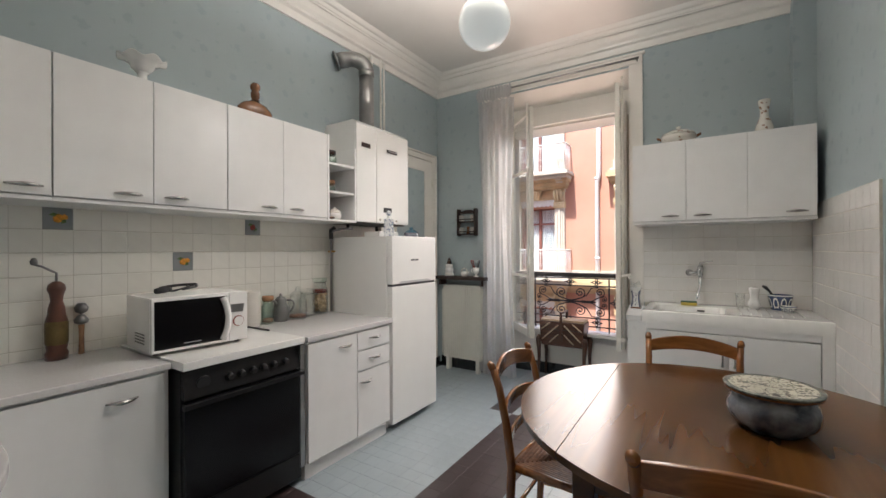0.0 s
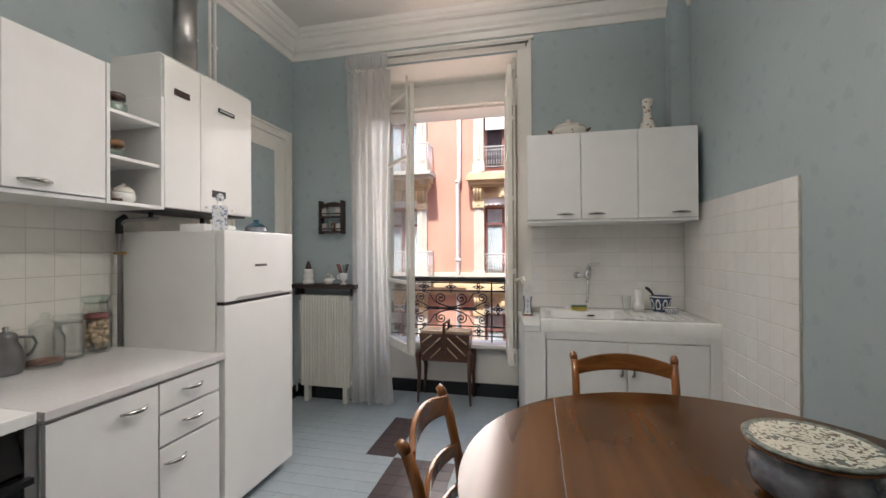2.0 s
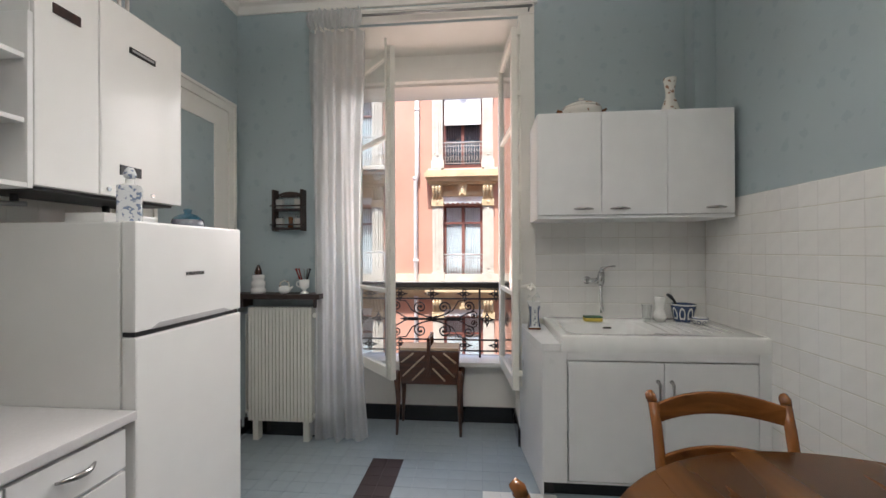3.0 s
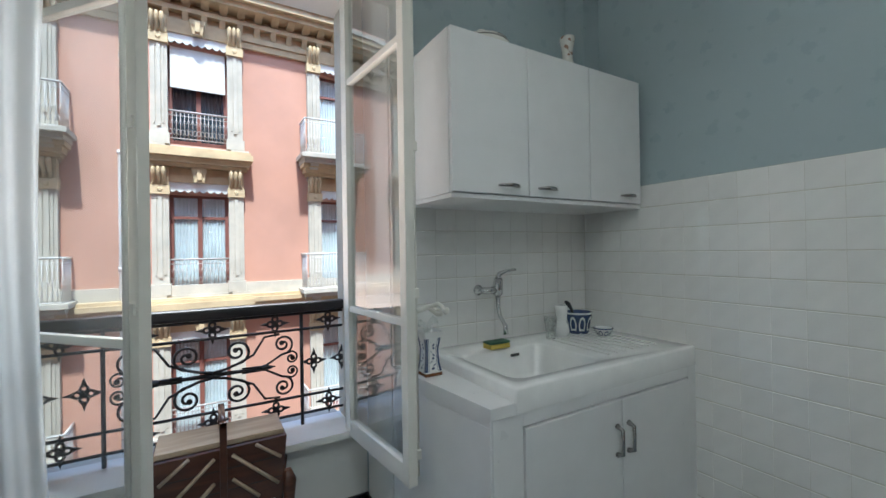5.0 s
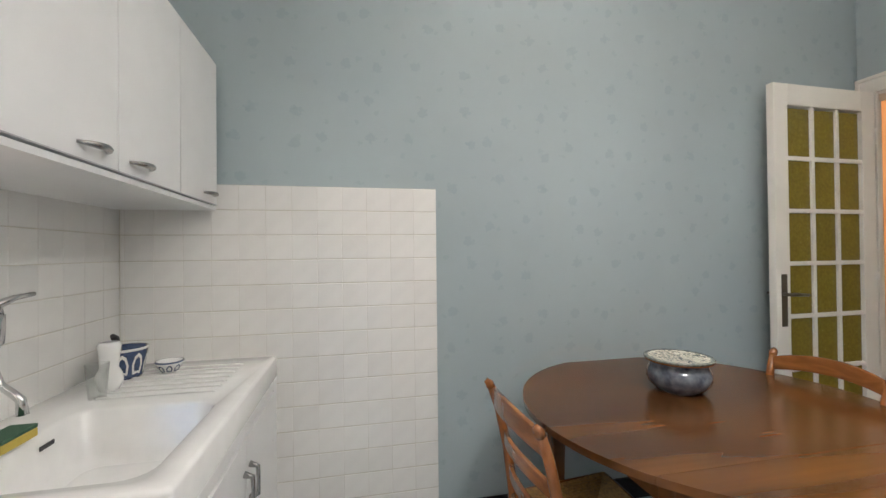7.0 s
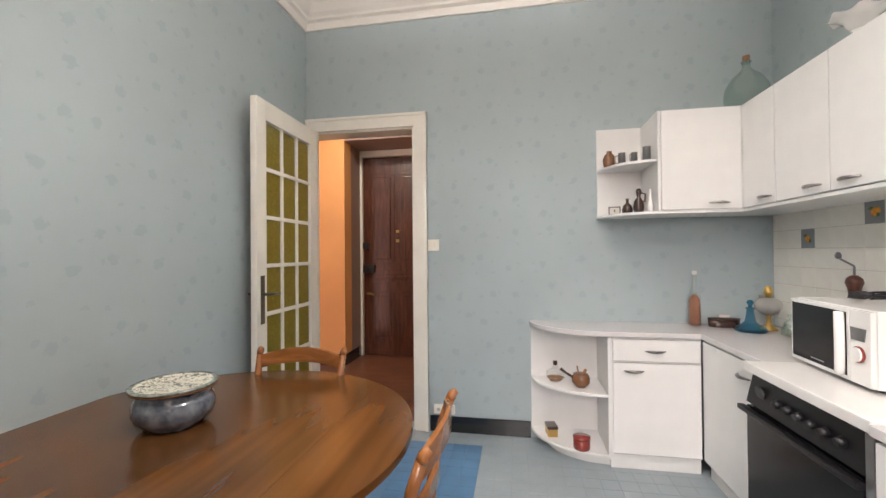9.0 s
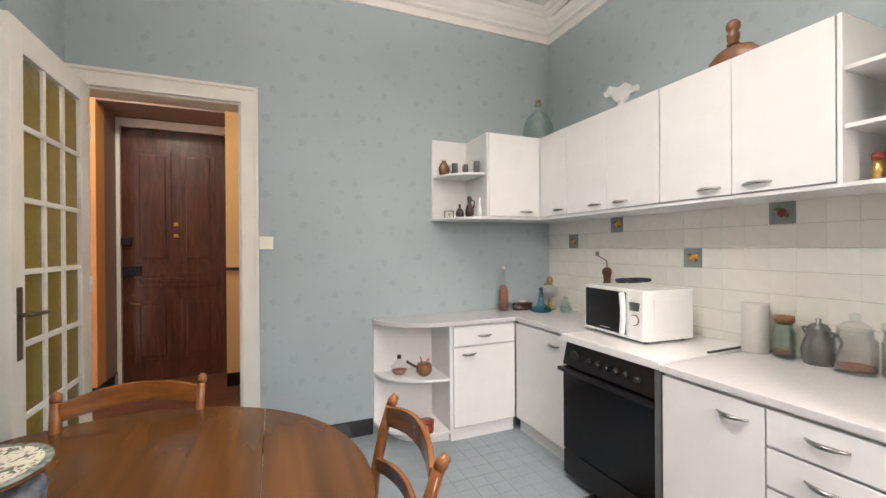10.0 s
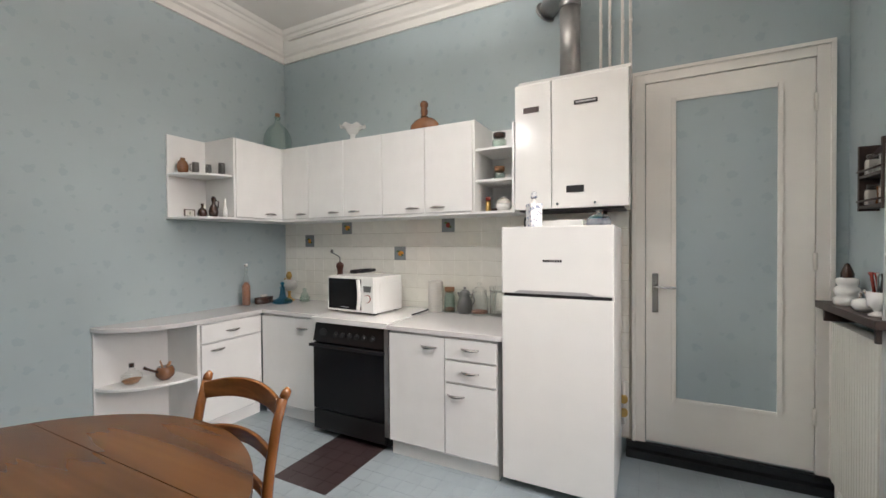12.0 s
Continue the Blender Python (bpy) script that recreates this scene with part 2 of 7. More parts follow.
FGROUT = mat("floor_grout", (0.20, 0.235, 0.25), 0.8, vary=0.2, scale=20)
RADI = mat("radiator_paint", (0.66, 0.66, 0.60), 0.4, vary=0.04)
ORANGE = mat("orange_wall_paint", (0.72, 0.36, 0.13), 0.6, vary=0.06, scale=2, bump=0.1)
OCHRE = mat("ochre_wall_paint", (0.76, 0.48, 0.20), 0.6, vary=0.06, scale=2, bump=0.1)
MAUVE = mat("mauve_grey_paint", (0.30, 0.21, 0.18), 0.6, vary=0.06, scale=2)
PARQ = wood("red_brown_parquet", (0.08, 0.03, 0.015), (0.19, 0.075, 0.035), 0.4, 0, 0.2)
AMBER = mat("amber_textured_glass", (0.20, 0.16, 0.02), 0.25, vary=0.15, scale=60, bump=0.8, bscale=70, coat=0.3)
PANE = glass("clear_window_glass", (0.94, 0.96, 0.96), 0.0, 0.05)
JARG = glass("clear_jar_glass", (0.975, 0.985, 0.98), 0.04, 0.09)
GREENG = glass("greenish_glass", (0.84, 0.91, 0.875), 0.04, 0.12)
BLUEG = glass("turquoise_glass", (0.16, 0.55, 0.72), 0.05, 0.07)
CORK = mat("cork", (0.30, 0.16, 0.08), 0.8, vary=0.2, scale=60)
PEWTER = mat("dark_pewter", (0.22, 0.22, 0.22), 0.3, metal=0.7, vary=0.2)
BROWNC = mat("glazed_brown_clay", (0.18, 0.075, 0.03), 0.25, vary=0.25, scale=12, coat=0.4)
DKBROWN = mat("dark_brown_glaze", (0.045, 0.02, 0.014), 0.25, vary=0.25, scale=12, coat=0.4)
REDM = mat("red_lacquer", (0.24, 0.03, 0.02), 0.25, coat=0.4)
BRASS = mat("brass", (0.55, 0.36, 0.12), 0.3, metal=1.0)
BLUEPAT = two_tone("blue_and_white_glaze", (0.66, 0.68, 0.69), (0.20, 0.25, 0.36), 75, cut=0.57)
NAVY = mat("navy_underglaze", (0.055, 0.085, 0.17), 0.15, vary=0.3, scale=90, coat=0.5)
BLUEBOWL = mat("blue_grey_painted_glaze", (0.19, 0.21, 0.24), 0.16, vary=0.15, scale=17, coat=0.5, dark=(0.028, 0.038, 0.065))
PLATERIM = mat("grey_green_glaze", (0.27, 0.29, 0.25), 0.16, vary=0.2, scale=60, coat=0.5, dark=(0.13, 0.16, 0.14))
FROST = mat("frosted_lamp_glass", (0.55, 0.53, 0.50), 0.3, vary=0.05, trans=0.5)
FLORAL = two_tone("white_porcelain_with_brown_sprigs", (0.74, 0.72, 0.66), (0.32, 0.20, 0.14), 28, cut=0.62)
GREYPAT = mat("grey_decor_tile_ground", (0.26, 0.28, 0.28), 0.2, coat=0.4)
FRUIT = mat("yellow_orange_fruit_glaze", (0.70, 0.30, 0.04), 0.2, vary=0.3, scale=60)
LEAF = mat("green_leaf_glaze", (0.10, 0.16, 0.05), 0.25, vary=0.3, scale=60)
SPONGEY = mat("yellow_sponge", (0.55, 0.42, 0.08), 0.9, bump=0.8, bscale=200)
SPONGEG = mat("green_scourer", (0.05, 0.12, 0.07), 0.95, bump=0.8, bscale=300)
RUBBER = mat("black_rubber_cable", (0.012, 0.012, 0.014), 0.45)
PASTA = mat("dried_pasta", (0.62, 0.46, 0.27), 0.7, vary=0.5, scale=40, bump=0.6, bscale=40)
SAND = mat("pinkish_spice", (0.30, 0.12, 0.06), 0.8, vary=0.2, scale=80)
ROUGHP = mat("switch_plastic", (0.80, 0.77, 0.68), 0.35, vary=0.02)
INK = mat("black_print", (0.02, 0.02, 0.02), 0.5)
# street side
STUCCO = mat("salmon_stucco", (0.47, 0.255, 0.18), 0.85, vary=0.10, scale=0.8, bump=0.2, bscale=30)
STONE = mat("pale_cut_stone", (0.46, 0.415, 0.34), 0.8, vary=0.12, scale=3, bump=0.2, bscale=30)
YSTONE = mat("yellow_ochre_stone", (0.50, 0.375, 0.215), 0.8, vary=0.16, scale=3, bump=0.2, bscale=30)
REDFR = mat("dark_red_window_wood", (0.19, 0.075, 0.055), 0.5)
DARKROOM = mat("dark_room_sheet", (0.05, 0.07, 0.09), 0.08, vary=0.3, scale=1.5)
NET = mat("grey_blue_net_curtain", (0.76, 0.80, 0.82), 0.9, vary=0.15, scale=3)
SHADE = mat("white_roller_blind", (0.62, 0.60, 0.56), 0.8, vary=0.06, scale=3)
WIRON = mat("white_painted_iron", (0.60, 0.57, 0.53), 0.5)
GIRON = mat("grey_painted_iron", (0.16, 0.14, 0.13), 0.5)
PIRON = mat("pale_grey_painted_iron", (0.36, 0.33, 0.30), 0.5)
PIPEM = mat("painted_downpipe", (0.60, 0.56, 0.53), 0.5, vary=0.08)
ASPH = mat("asphalt", (0.055, 0.055, 0.055), 0.9, vary=0.2, scale=2, bump=0.4)
PAVE = mat("pavement_stone", (0.30, 0.29, 0.27), 0.85, vary=0.15, scale=2)

GLOBE = mat("opal_glass", (0.80, 0.82, 0.80), 0.25, vary=0.01, coat=0.3)
# the globe hangs unlit; a faint glow is added to lift its tone
gp = GLOBE.node_tree.nodes["Principled BSDF"]
gp.inputs["Emission Color"].default_value = (0.93, 1.0, 0.97, 1)
gp.inputs["Emission Strength"].default_value = 0.05


def sheer():
    m = bpy.data.materials.new("sheer_white_voile")
    m.use_nodes = True
    t = m.node_tree
    t.nodes.remove(t.nodes["Principled BSDF"])
    d, tl, tr, a, b = (t.nodes.new("ShaderNode" + k) for k in ("BsdfDiffuse", "BsdfTranslucent", "BsdfTransparent", "MixShader", "MixShader"))
    d.inputs[0].default_value = tl.inputs[0].default_value = (0.76, 0.77, 0.78, 1)
    co, wv = t.nodes.new("ShaderNodeTexCoord"), t.nodes.new("ShaderNodeTexNoise")
    wv.inputs["Scale"].default_value = 5
    t.links.new(co.outputs["Object"], wv.inputs["Vector"])
    a.inputs[0].default_value = 0.6
    mr = t.nodes.new("ShaderNodeMapRange")
    mr.inputs[3].default_value, mr.inputs[4].default_value = 0.22, 0.42
    t.links.new(wv.outputs["Fac"], mr.inputs[0])
    t.links.new(mr.outputs[0], b.inputs[0])
    t.links.new(d.outputs[0], a.inputs[1])
    t.links.new(tl.outputs[0], a.inputs[2])
    t.links.new(a.outputs[0], b.inputs[1])
    t.links.new(tr.outputs[0], b.inputs[2])
    t.links.new(b.outputs[0], t.nodes["Material Output"].inputs[0])
    return m


SHEER = sheer()


# ---- mesh helpers ----
def box(bm, x0, x1, y0, y1, z0, z1):
    v = [bm.verts.new((x, y, z)) for z in (z0, z1) for y in (y0, y1) for x in (x0, x1)]
    for f in ((0, 2, 3, 1), (4, 5, 7, 6), (0, 1, 5, 4), (2, 6, 7, 3), (0, 4, 6, 2), (1, 3, 7, 5)):
        bm.faces.new([v[i] for i in f])
    return bm


def slab(bm, x0, x1, y0, y1, z0, z1, b=0.004):
    """A box whose edges are rounded by a small chamfer."""
    k = bmesh.new()
    box(k, x0, x1, y0, y1, z0, z1)
    bmesh.ops.bevel(k, geom=list(k.edges), offset=b, segments=2, profile=0.7, affect="EDGES")
    return merge(bm, k)


def merge(bm, k):
    m = {}
    for v in k.verts:
        m[v] = bm.verts.new(v.co)
    for f in k.faces:
        try:
            g = bm.faces.new([m[v] for v in f.verts])
            g.smooth = f.smooth
        except ValueError:
            pass
    k.free()
    return bm


def prism(bm, pts, axis, a, b):
    """A polygon pushed from a to b along an axis; its points are the two other coordinates in order."""
    def put(p, c):
        q = list(p)
        q.insert(axis, c)
        return bm.verts.new(q)
    lo, hi = [put(p, a) for p in pts], [put(p, b) for p in pts]
    n = len(pts)
    fs = [bm.faces.new(lo), bm.faces.new(hi)]
    for i in range(n):
        fs.append(bm.faces.new((lo[i], lo[(i + 1) % n], hi[(i + 1) % n], hi[i])))
    bmesh.ops.recalc_face_normals(bm, faces=fs)
    return bm


def lathe(bm, prof, c=(0, 0, 0), seg=24, sx=1.0, sy=1.0, twist=0.0):
    rings = []
    for r, z in prof:
        if r < 1e-5:
            rings.append([bm.verts.new((c[0], c[1], c[2] + z))])
        else:
            rings.append([bm.verts.new((c[0] + sx * r * math.cos(math.tau * i / seg), c[1] + sy * r * math.sin(math.tau * i / seg), c[2] + z)) for i in range(seg)])
    for p, q in zip(rings, rings[1:]):
        for i in range(seg):
            j = (i + 1) % seg
            if len(p) == 1 and len(q) == 1:
                break
            if len(p) == 1:
                f = bm.faces.new((p[0], q[j], q[i]))
            elif len(q) == 1:
                f = bm.faces.new((p[i], p[j], q[0]))
            else:
                f = bm.faces.new((p[i], p[j], q[j], q[i]))
            f.smooth = True
    return bm


def tube(bm, pts, r, seg=8, ends=True):
    """A round bar along points; r is one radius or one for each point."""
    pts = [Vector(p) for p in pts]
    rs = r if isinstance(r, (list, tuple)) else [r] * len(pts)
    up = None
    rings = []
    for i, p in enumerate(pts):
        d = (pts[min(i + 1, len(pts) - 1)] - pts[max(i - 1, 0)]).normalized()
        if up is None:
            up = d.orthogonal().normalized()
        up = (up - d * up.dot(d))
        up = up.normalized() if up.length > 1e-6 else d.orthogonal().normalized()
        s = d.cross(up)
        rings.append([bm.verts.new(p + rs[i] * (math.cos(math.tau * k / seg) * up + math.sin(math.tau * k / seg) * s)) for k in range(seg)])
    for a, b in zip(rings, rings[1:]):
        for k in range(seg):
            f = bm.faces.new((a[k], a[(k + 1) % seg], b[(k + 1) % seg], b[k]))
            f.smooth = True
    if ends:
        bm.faces.new(rings[0][::-1])
        bm.faces.new(rings[-1])
    return bm


def obj(name, bm, material, smooth=False):
    me = bpy.data.meshes.new(name)
    bmesh.ops.recalc_face_normals(bm, faces=bm.faces)
    bm.to_mesh(me)
    bm.free()
    me.materials.append(material)
    if smooth:
        me.polygons.foreach_set("use_smooth", [True] * len(me.polygons))
    return new(name, me)


def part(name, bm, material, parent, label="", smooth=False, bevel=0.0):
    ob = obj(name, bm, material, smooth)
    ob.parent = parent
    if bevel:
        md = ob.modifiers.new("bevel", "BEVEL")
        md.width, md.segments, md.limit_method = bevel, 2, "ANGLE"
    return tagged(ob, label) if label else ob


def thing(name, at, label, category, group="", rz=0.0):
    e = new(name)
    e.empty_display_size = 0.1
    e.matrix_world = pose(at[0], at[1], at[2], 0, 0, rz)
    return tagged(e, label, category, group)


def struct(name, bm, material, label="", smooth=False, bevel=0.0):
    ob = obj(name, bm, material, smooth)
    if bevel:
        md = ob.modifiers.new("bevel", "BEVEL")
        md.width, md.segments, md.limit_method = bevel, 2, "ANGLE"
    return tagged(ob, label, kind="structure")


def B():
    return bmesh.new()


# ---- the room ----
def wall_with_hole(name, axis, a, b, lo, hi, z1, holes, m, label):
    """A wall between planes a and b of an axis, from lo to hi along the other, with holes (u0, u1, z0, z1)."""
    bm = B()
    def put(u0, u1, z0, z1):
        if u1 - u0 > 1e-4 and z1 - z0 > 1e-4:
            box(bm, u0, u1, a, b, z0, z1) if axis == 1 else box(bm, a, b, u0, u1, z0, z1)
    u = lo
    for h0, h1, z0, z1h in sorted(holes):
        put(u, h0, 0, z1)
        put(h0, h1, 0, z0)
        put(h0, h1, z1h, z1)
        u = h1
    put(u, hi, 0, z1)
    return struct(name, bm, m, label)


RX0, RX1 = -1.99, -0.65  # window recess
wall_with_hole("wall_north", 1, N, NO, W - 0.25, E + 0.25, CEIL + 0.3, [(RX0, RX1, 0.0, 2.94)], PAPER, "blue-grey wallpapered wall around the tall window")
wall_with_hole("wall_south", 1, S - 0.16, S, W - 0.25, E + 0.6, CEIL + 0.3, [(-0.30, 0.562, 0.0, 2.27)], PAPER, "blue-grey flowered wallpaper around the hall doorway")
wall_with_hole("wall_west", 0, W - 0.25, W, S, N, CEIL + 0.3, [(4.58, 5.39, 0.11, 2.32)], PAPER, "blue-grey flowered wallpaper behind the kitchen units")
struct("wall_east", box(B(), E, E + 0.25, S, N, 0, CEIL + 0.3), PAPER, "blue-grey flowered wallpaper beside the dining table")
bm = box(B(), W, E, S, N, CEIL, CEIL + 0.02)
struct("ceiling", bm, CEILM, "off-white plaster ceiling")
struct("ceiling_hall", box(B(), -2.6, 2.6, -0.9, S - 0.16, 3.05, 3.3), CREAM, "cream ceiling of the hall")
struct("pipe_chase", box(B(), 0.45, E, 5.40, N, 1.53, CEIL), PAPER, "papered pipe boxing in the corner")

# cornice: a stepped plaster profile run along the four walls
prof = [(0.0, 0.0), (0.018, 0.0), (0.024, 0.03), (0.03, 0.05), (0.055, 0.062), (0.06, 0.078), (0.085, 0.10), (0.115, 0.14), (0.125, 0.15), (0.135, 0.150), (0.15, 0.168), (0.17, 0.172), (0.185, 0.182), (0.20, CEIL - CORN), (0.0, CEIL - CORN)]
bm = B()
cs = [(W, S, 1, 1), (E, S, -1, 1), (E, N, -1, -1), (W, N, 1, -1)]
rings = [[bm.verts.new((x + sx * d, y + sy * d, CORN + h)) for d, h in prof] for x, y, sx, sy in cs]
for i in range(4):
    a, b = rings[i], rings[(i + 1) % 4]
    for k in range(len(prof)):
        bm.faces.new((a[k], a[(k + 1) % len(prof)], b[(k + 1) % len(prof)], b[k]))
struct("cornice", bm, WHITE, "white moulded plaster cornice")
for zz, off in ((CORN + 0.135, 0.118),):
    bm = B()
    tube(bm, [(W + off, S + 0.2, zz), (W + off, N - 0.13, zz), (E - 0.3, N - off, zz)], 0.006, 6)
    struct("cable_trim", bm, WHITE, "thin white cable run along the cornice")

# skirting, black and glossy
def skirt(name, x0, x1, y0, y1, h=0.115):
    slabm = slab(B(), x0, x1, y0, y1, 0.001, h, 0.004)
    struct(name, slabm, BLACK, "glossy black tiled skirting")


skirt("baseboard_south", -1.14, -0.41, S, S + 0.014)
skirt("baseboard_west", W, W + 0.03, 4.47, N - 0.002, 0.10)
skirt("baseboard_west_step", W + 0.0301, W + 0.055, 4.47, N - 0.002, 0.05)
skirt("baseboard_north", W + 0.056, RX0, N - 0.016, N, 0.12)
skirt("baseboard_recess", RX0 + 0.017, RX1 - 0.017, 5.844, 5.86, 0.12)
skirt("baseboard_recess_side", RX1 - 0.016, RX1, N - 0.05, 5.86, 0.12)
skirt("baseboard_recess_side_two", RX0, RX0 + 0.016, N + 0.001, 5.86, 0.12)
skirt("baseboard_east", E - 0.014, E, S, 4.16)

# window recess: apron, reveals, soffit, outer jambs
struct("window_apron", box(B(), RX0, RX1, 5.86, NO, 0, 0.45), WHITE, "white panelled apron below the window")
bm = box(B(), RX0, RX1, FR + 0.03, NO, 2.62, 2.94)
struct("window_head", bm, WHITE, "white boarded head above the window")
bm = prism(B(), [(N, 2.935), (FR + 0.03, 2.86), (FR + 0.03, 2.94), (N, 2.94)], 0, RX0, RX1)
struct("recess_soffit", bm, WHITE, "white soffit of the window recess")
struct("recess_lining", box(B(), RX1 - 0.004, RX1, N, FR + 0.03, 0.12, 2.90), WHITE, "white lining of the window recess")
struct("recess_lining_two", box(B(), RX0, RX0 + 0.004, N, FR + 0.03, 0.12, 2.90), WHITE, "white lining of the window recess")
for n_, x0, x1 in (("reveal_outer", RX0, -1.93), ("reveal_outer_two", -0.715, RX1)):
    struct(n_, box(B(), x0, x1, FR + 0.03, NO, 0.45, 2.62), STONE, "pale stone reveal of the window")
bm = prism(B(), [(FR - 0.02, 0.452), (NO + 0.12, 0.43), (NO + 0.12, 0.36), (NO + 0.001, 0.36), (NO + 0.001, 0.40), (NO - 0.2, 0.451)], 0, -1.93, -0.715)
struct("window_sill", bm, STONE, "pale stone outer sill")
# casing on the room side
bm = B()
slab(bm, RX1, RX1 + 0.11, N - 0.022, N, 0.12, 2.955)
slab(bm, RX0 - 0.11, RX0, N - 0.022, N, 0.12, 2.955)
slab(bm, RX0 - 0.11, RX1 + 0.11, N - 0.024, N, 2.956, 3.03)
slab(bm, RX0 - 0.13, RX1 + 0.13, N - 0.034, N, 3.03, 3.05)
struct("window_casing", bm, WHITE, "white moulded casing around the window recess")

# window frame and leaves
LX0, LX1, WZ0, WZ1 = -1.886, -0.756, 0.465, 2.72
frame_w = B()
slab(frame_w, -1.929, LX0, FR - 0.01, FR + 0.05, 0.455, 2.66)
slab(frame_w, LX1, -0.716, FR - 0.01, FR + 0.05, 0.455, 2.66)
slab(frame_w, -1.929, -0.716, FR - 0.03, FR + 0.03, 2.64, 2.74)
slab(frame_w, -1.929, -0.716, FR - 0.035, FR + 0.05, 0.452, 0.485)
fw = struct("window_1", frame_w, WHITE, "white painted frame of the tall casement window")


def leaf(name, hinge, free, sgn):
    """A casement leaf with stiles, rails, two bars and three panes; x runs from the hinge."""
    w = (Vector(free) - Vector(hinge)).length
    a = math.degrees(math.atan2(free[1] - hinge[1], free[0] - hinge[0]))
    e = thing(name, (hinge[0], hinge[1], 0), "open white casement leaf with three clear panes, swung into the room", "window", "window leaves", a)
    st = B()
    slab(st, 0.0, 0.05, -0.02, 0.02, WZ0, WZ1)
    slab(st, w - 0.045, w, -0.019, 0.019, WZ0, WZ1)
    tube(st, [(0.0, -0.01 * sgn, WZ0), (0.0, -0.01 * sgn, WZ1)], 0.012, 8)
    part("stile", st, CREAM, e)
    part("rail", slab(B(), 0.05, w - 0.045, -0.018, 0.018, WZ0, WZ0 + 0.075), CREAM, e)
    part("rail", slab(B(), 0.05, w - 0.045, -0.018, 0.018, WZ1 - 0.055, WZ1), CREAM, e)
    zs = [WZ0 + 0.075, 1.06, 2.12, WZ1 - 0.055]
    for z in zs[1:3]:
        part("glazing_bar", slab(B(), 0.05, w - 0.045, -0.014, 0.014, z - 0.014, z + 0.014), CREAM, e)
    for z0, z1 in zip(zs, zs[1:]):
        part("pane", box(B(), 0.045, w - 0.05, -0.002, 0.002, z0, z1), PANE, e)
    bolt = B()
    tube(bolt, [(w - 0.028, sgn * 0.036, WZ0 + 0.02), (w - 0.028, sgn * 0.036, WZ1 + 0.05)], 0.008, 8)
    for z in (0.55, 1.15, 1.7, 2.3, 2.68):
        slab(bolt, w - 0.045, w - 0.011, sgn * 0.024 - 0.004, sgn * 0.024 + 0.004 + 0.016, z, z + 0.035, 0.002)
    part("espagnolette_bolt", bolt, CREAM, e, "painted espagnolette rod")
    if sgn > 0:
        h = B()
        tube(h, [(w - 0.028, 0.036, 1.10), (w - 0.026, 0.062, 1.105), (w - 0.012, 0.078, 1.112), (w + 0.015, 0.088, 1.12), (w + 0.04, 0.092, 1.128), (w + 0.065, 0.092, 1.122), (w + 0.078, 0.09, 1.108), (w + 0.066, 0.088, 1.094), (w + 0.04, 0.088, 1.09), (w + 0.018, 0.086, 1.098), (w + 0.0, 0.08, 1.106)], [0.013, 0.012, 0.011, 0.009, 0.008, 0.008, 0.009, 0.008, 0.008, 0.008, 0.007], 8)
        tube(h, [(w + 0.078, 0.09, 1.108), (w + 0.094, 0.09, 1.108), (w + 0.10, 0.09, 1.108)], [0.008, 0.014, 0.006], 10)
        tube(h, [(w + 0.02, 0.088, 1.108), (w + 0.055, 0.090, 1.108)], [0.007, 0.005], 8)
        part("window_handle", h, CREAM, e, "painted curled iron handle")
    return e


leaf("window_leaf", (LX1, FR), (-0.70, 5.225), 1)
leaf("window_leaf", (LX0, FR), (-1.50, 5.37), -1)

# doorway trims
def door_trim(name, axis, at, out, u0, u1, ztop, w, zb=0.0, paint=None):
    bm = B()
    def s(a0, a1, z0, z1, d):
        lo, hi = sorted((at, at + out * d))
        slab(bm, a0, a1, lo, hi, z0, z1, 0.003) if axis == 1 else slab(bm, lo, hi, a0, a1, z0, z1, 0.003)
    s(u0 - w, u0, zb, ztop + w, 0.022)
    s(u1, u1 + w, zb, ztop + w, 0.022)
    s(u0, u1, ztop, ztop + w, 0.0225)
    s(u0 - w, u0 - w + 0.02, zb, ztop + w, 0.034)
    s(u1 + w - 0.02, u1 + w, zb, ztop + w, 0.034)
    s(u0 - w, u1 + w, ztop + w - 0.02, ztop + w, 0.035)
    return struct(name, bm, paint or CREAM, "cream moulded architrave")


door_trim("doorway_trim", 1, S, 1, -0.30, 0.47, 2.27, 0.10)
struct("doorway_lining", box(box(box(B(), -0.30, -0.285, S - 0.16, S, 0, 2.27), 0.555, 0.562, S - 0.16, S, 0, 2.27), -0.285, 0.555, S - 0.16, S, 2.255, 2.27), CREAM, "cream door lining")
door_trim("closet_trim", 0, W, 1, 4.58, 5.39, 2.32, 0.075, 0.101, WHITE)

# hall beyond the doorway
struct("hall_wall_orange", box(B(), 0.95, 2.4, -0.3, -0.1, 0, 3.05), ORANGE, "orange painted hall wall")
struct("hall_wall_ochre", box(B(), -2.4, -0.06, -0.3, -0.1, 0, 3.05), OCHRE, "ochre painted hall wall with a dark rail")
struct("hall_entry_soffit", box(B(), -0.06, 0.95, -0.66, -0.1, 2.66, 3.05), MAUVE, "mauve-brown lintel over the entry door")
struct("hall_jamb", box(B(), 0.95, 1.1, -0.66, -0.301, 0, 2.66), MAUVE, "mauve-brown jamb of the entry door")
struct("hall_jamb_two", box(B(), -0.2, -0.06, -0.66, -0.301, 0, 2.66), OCHRE, "ochre jamb of the entry door")
struct("hall_wall_end", box(B(), 2.4, 2.5, -0.7, S - 0.16, 0, 3.05), ORANGE, "orange end wall of the hall")
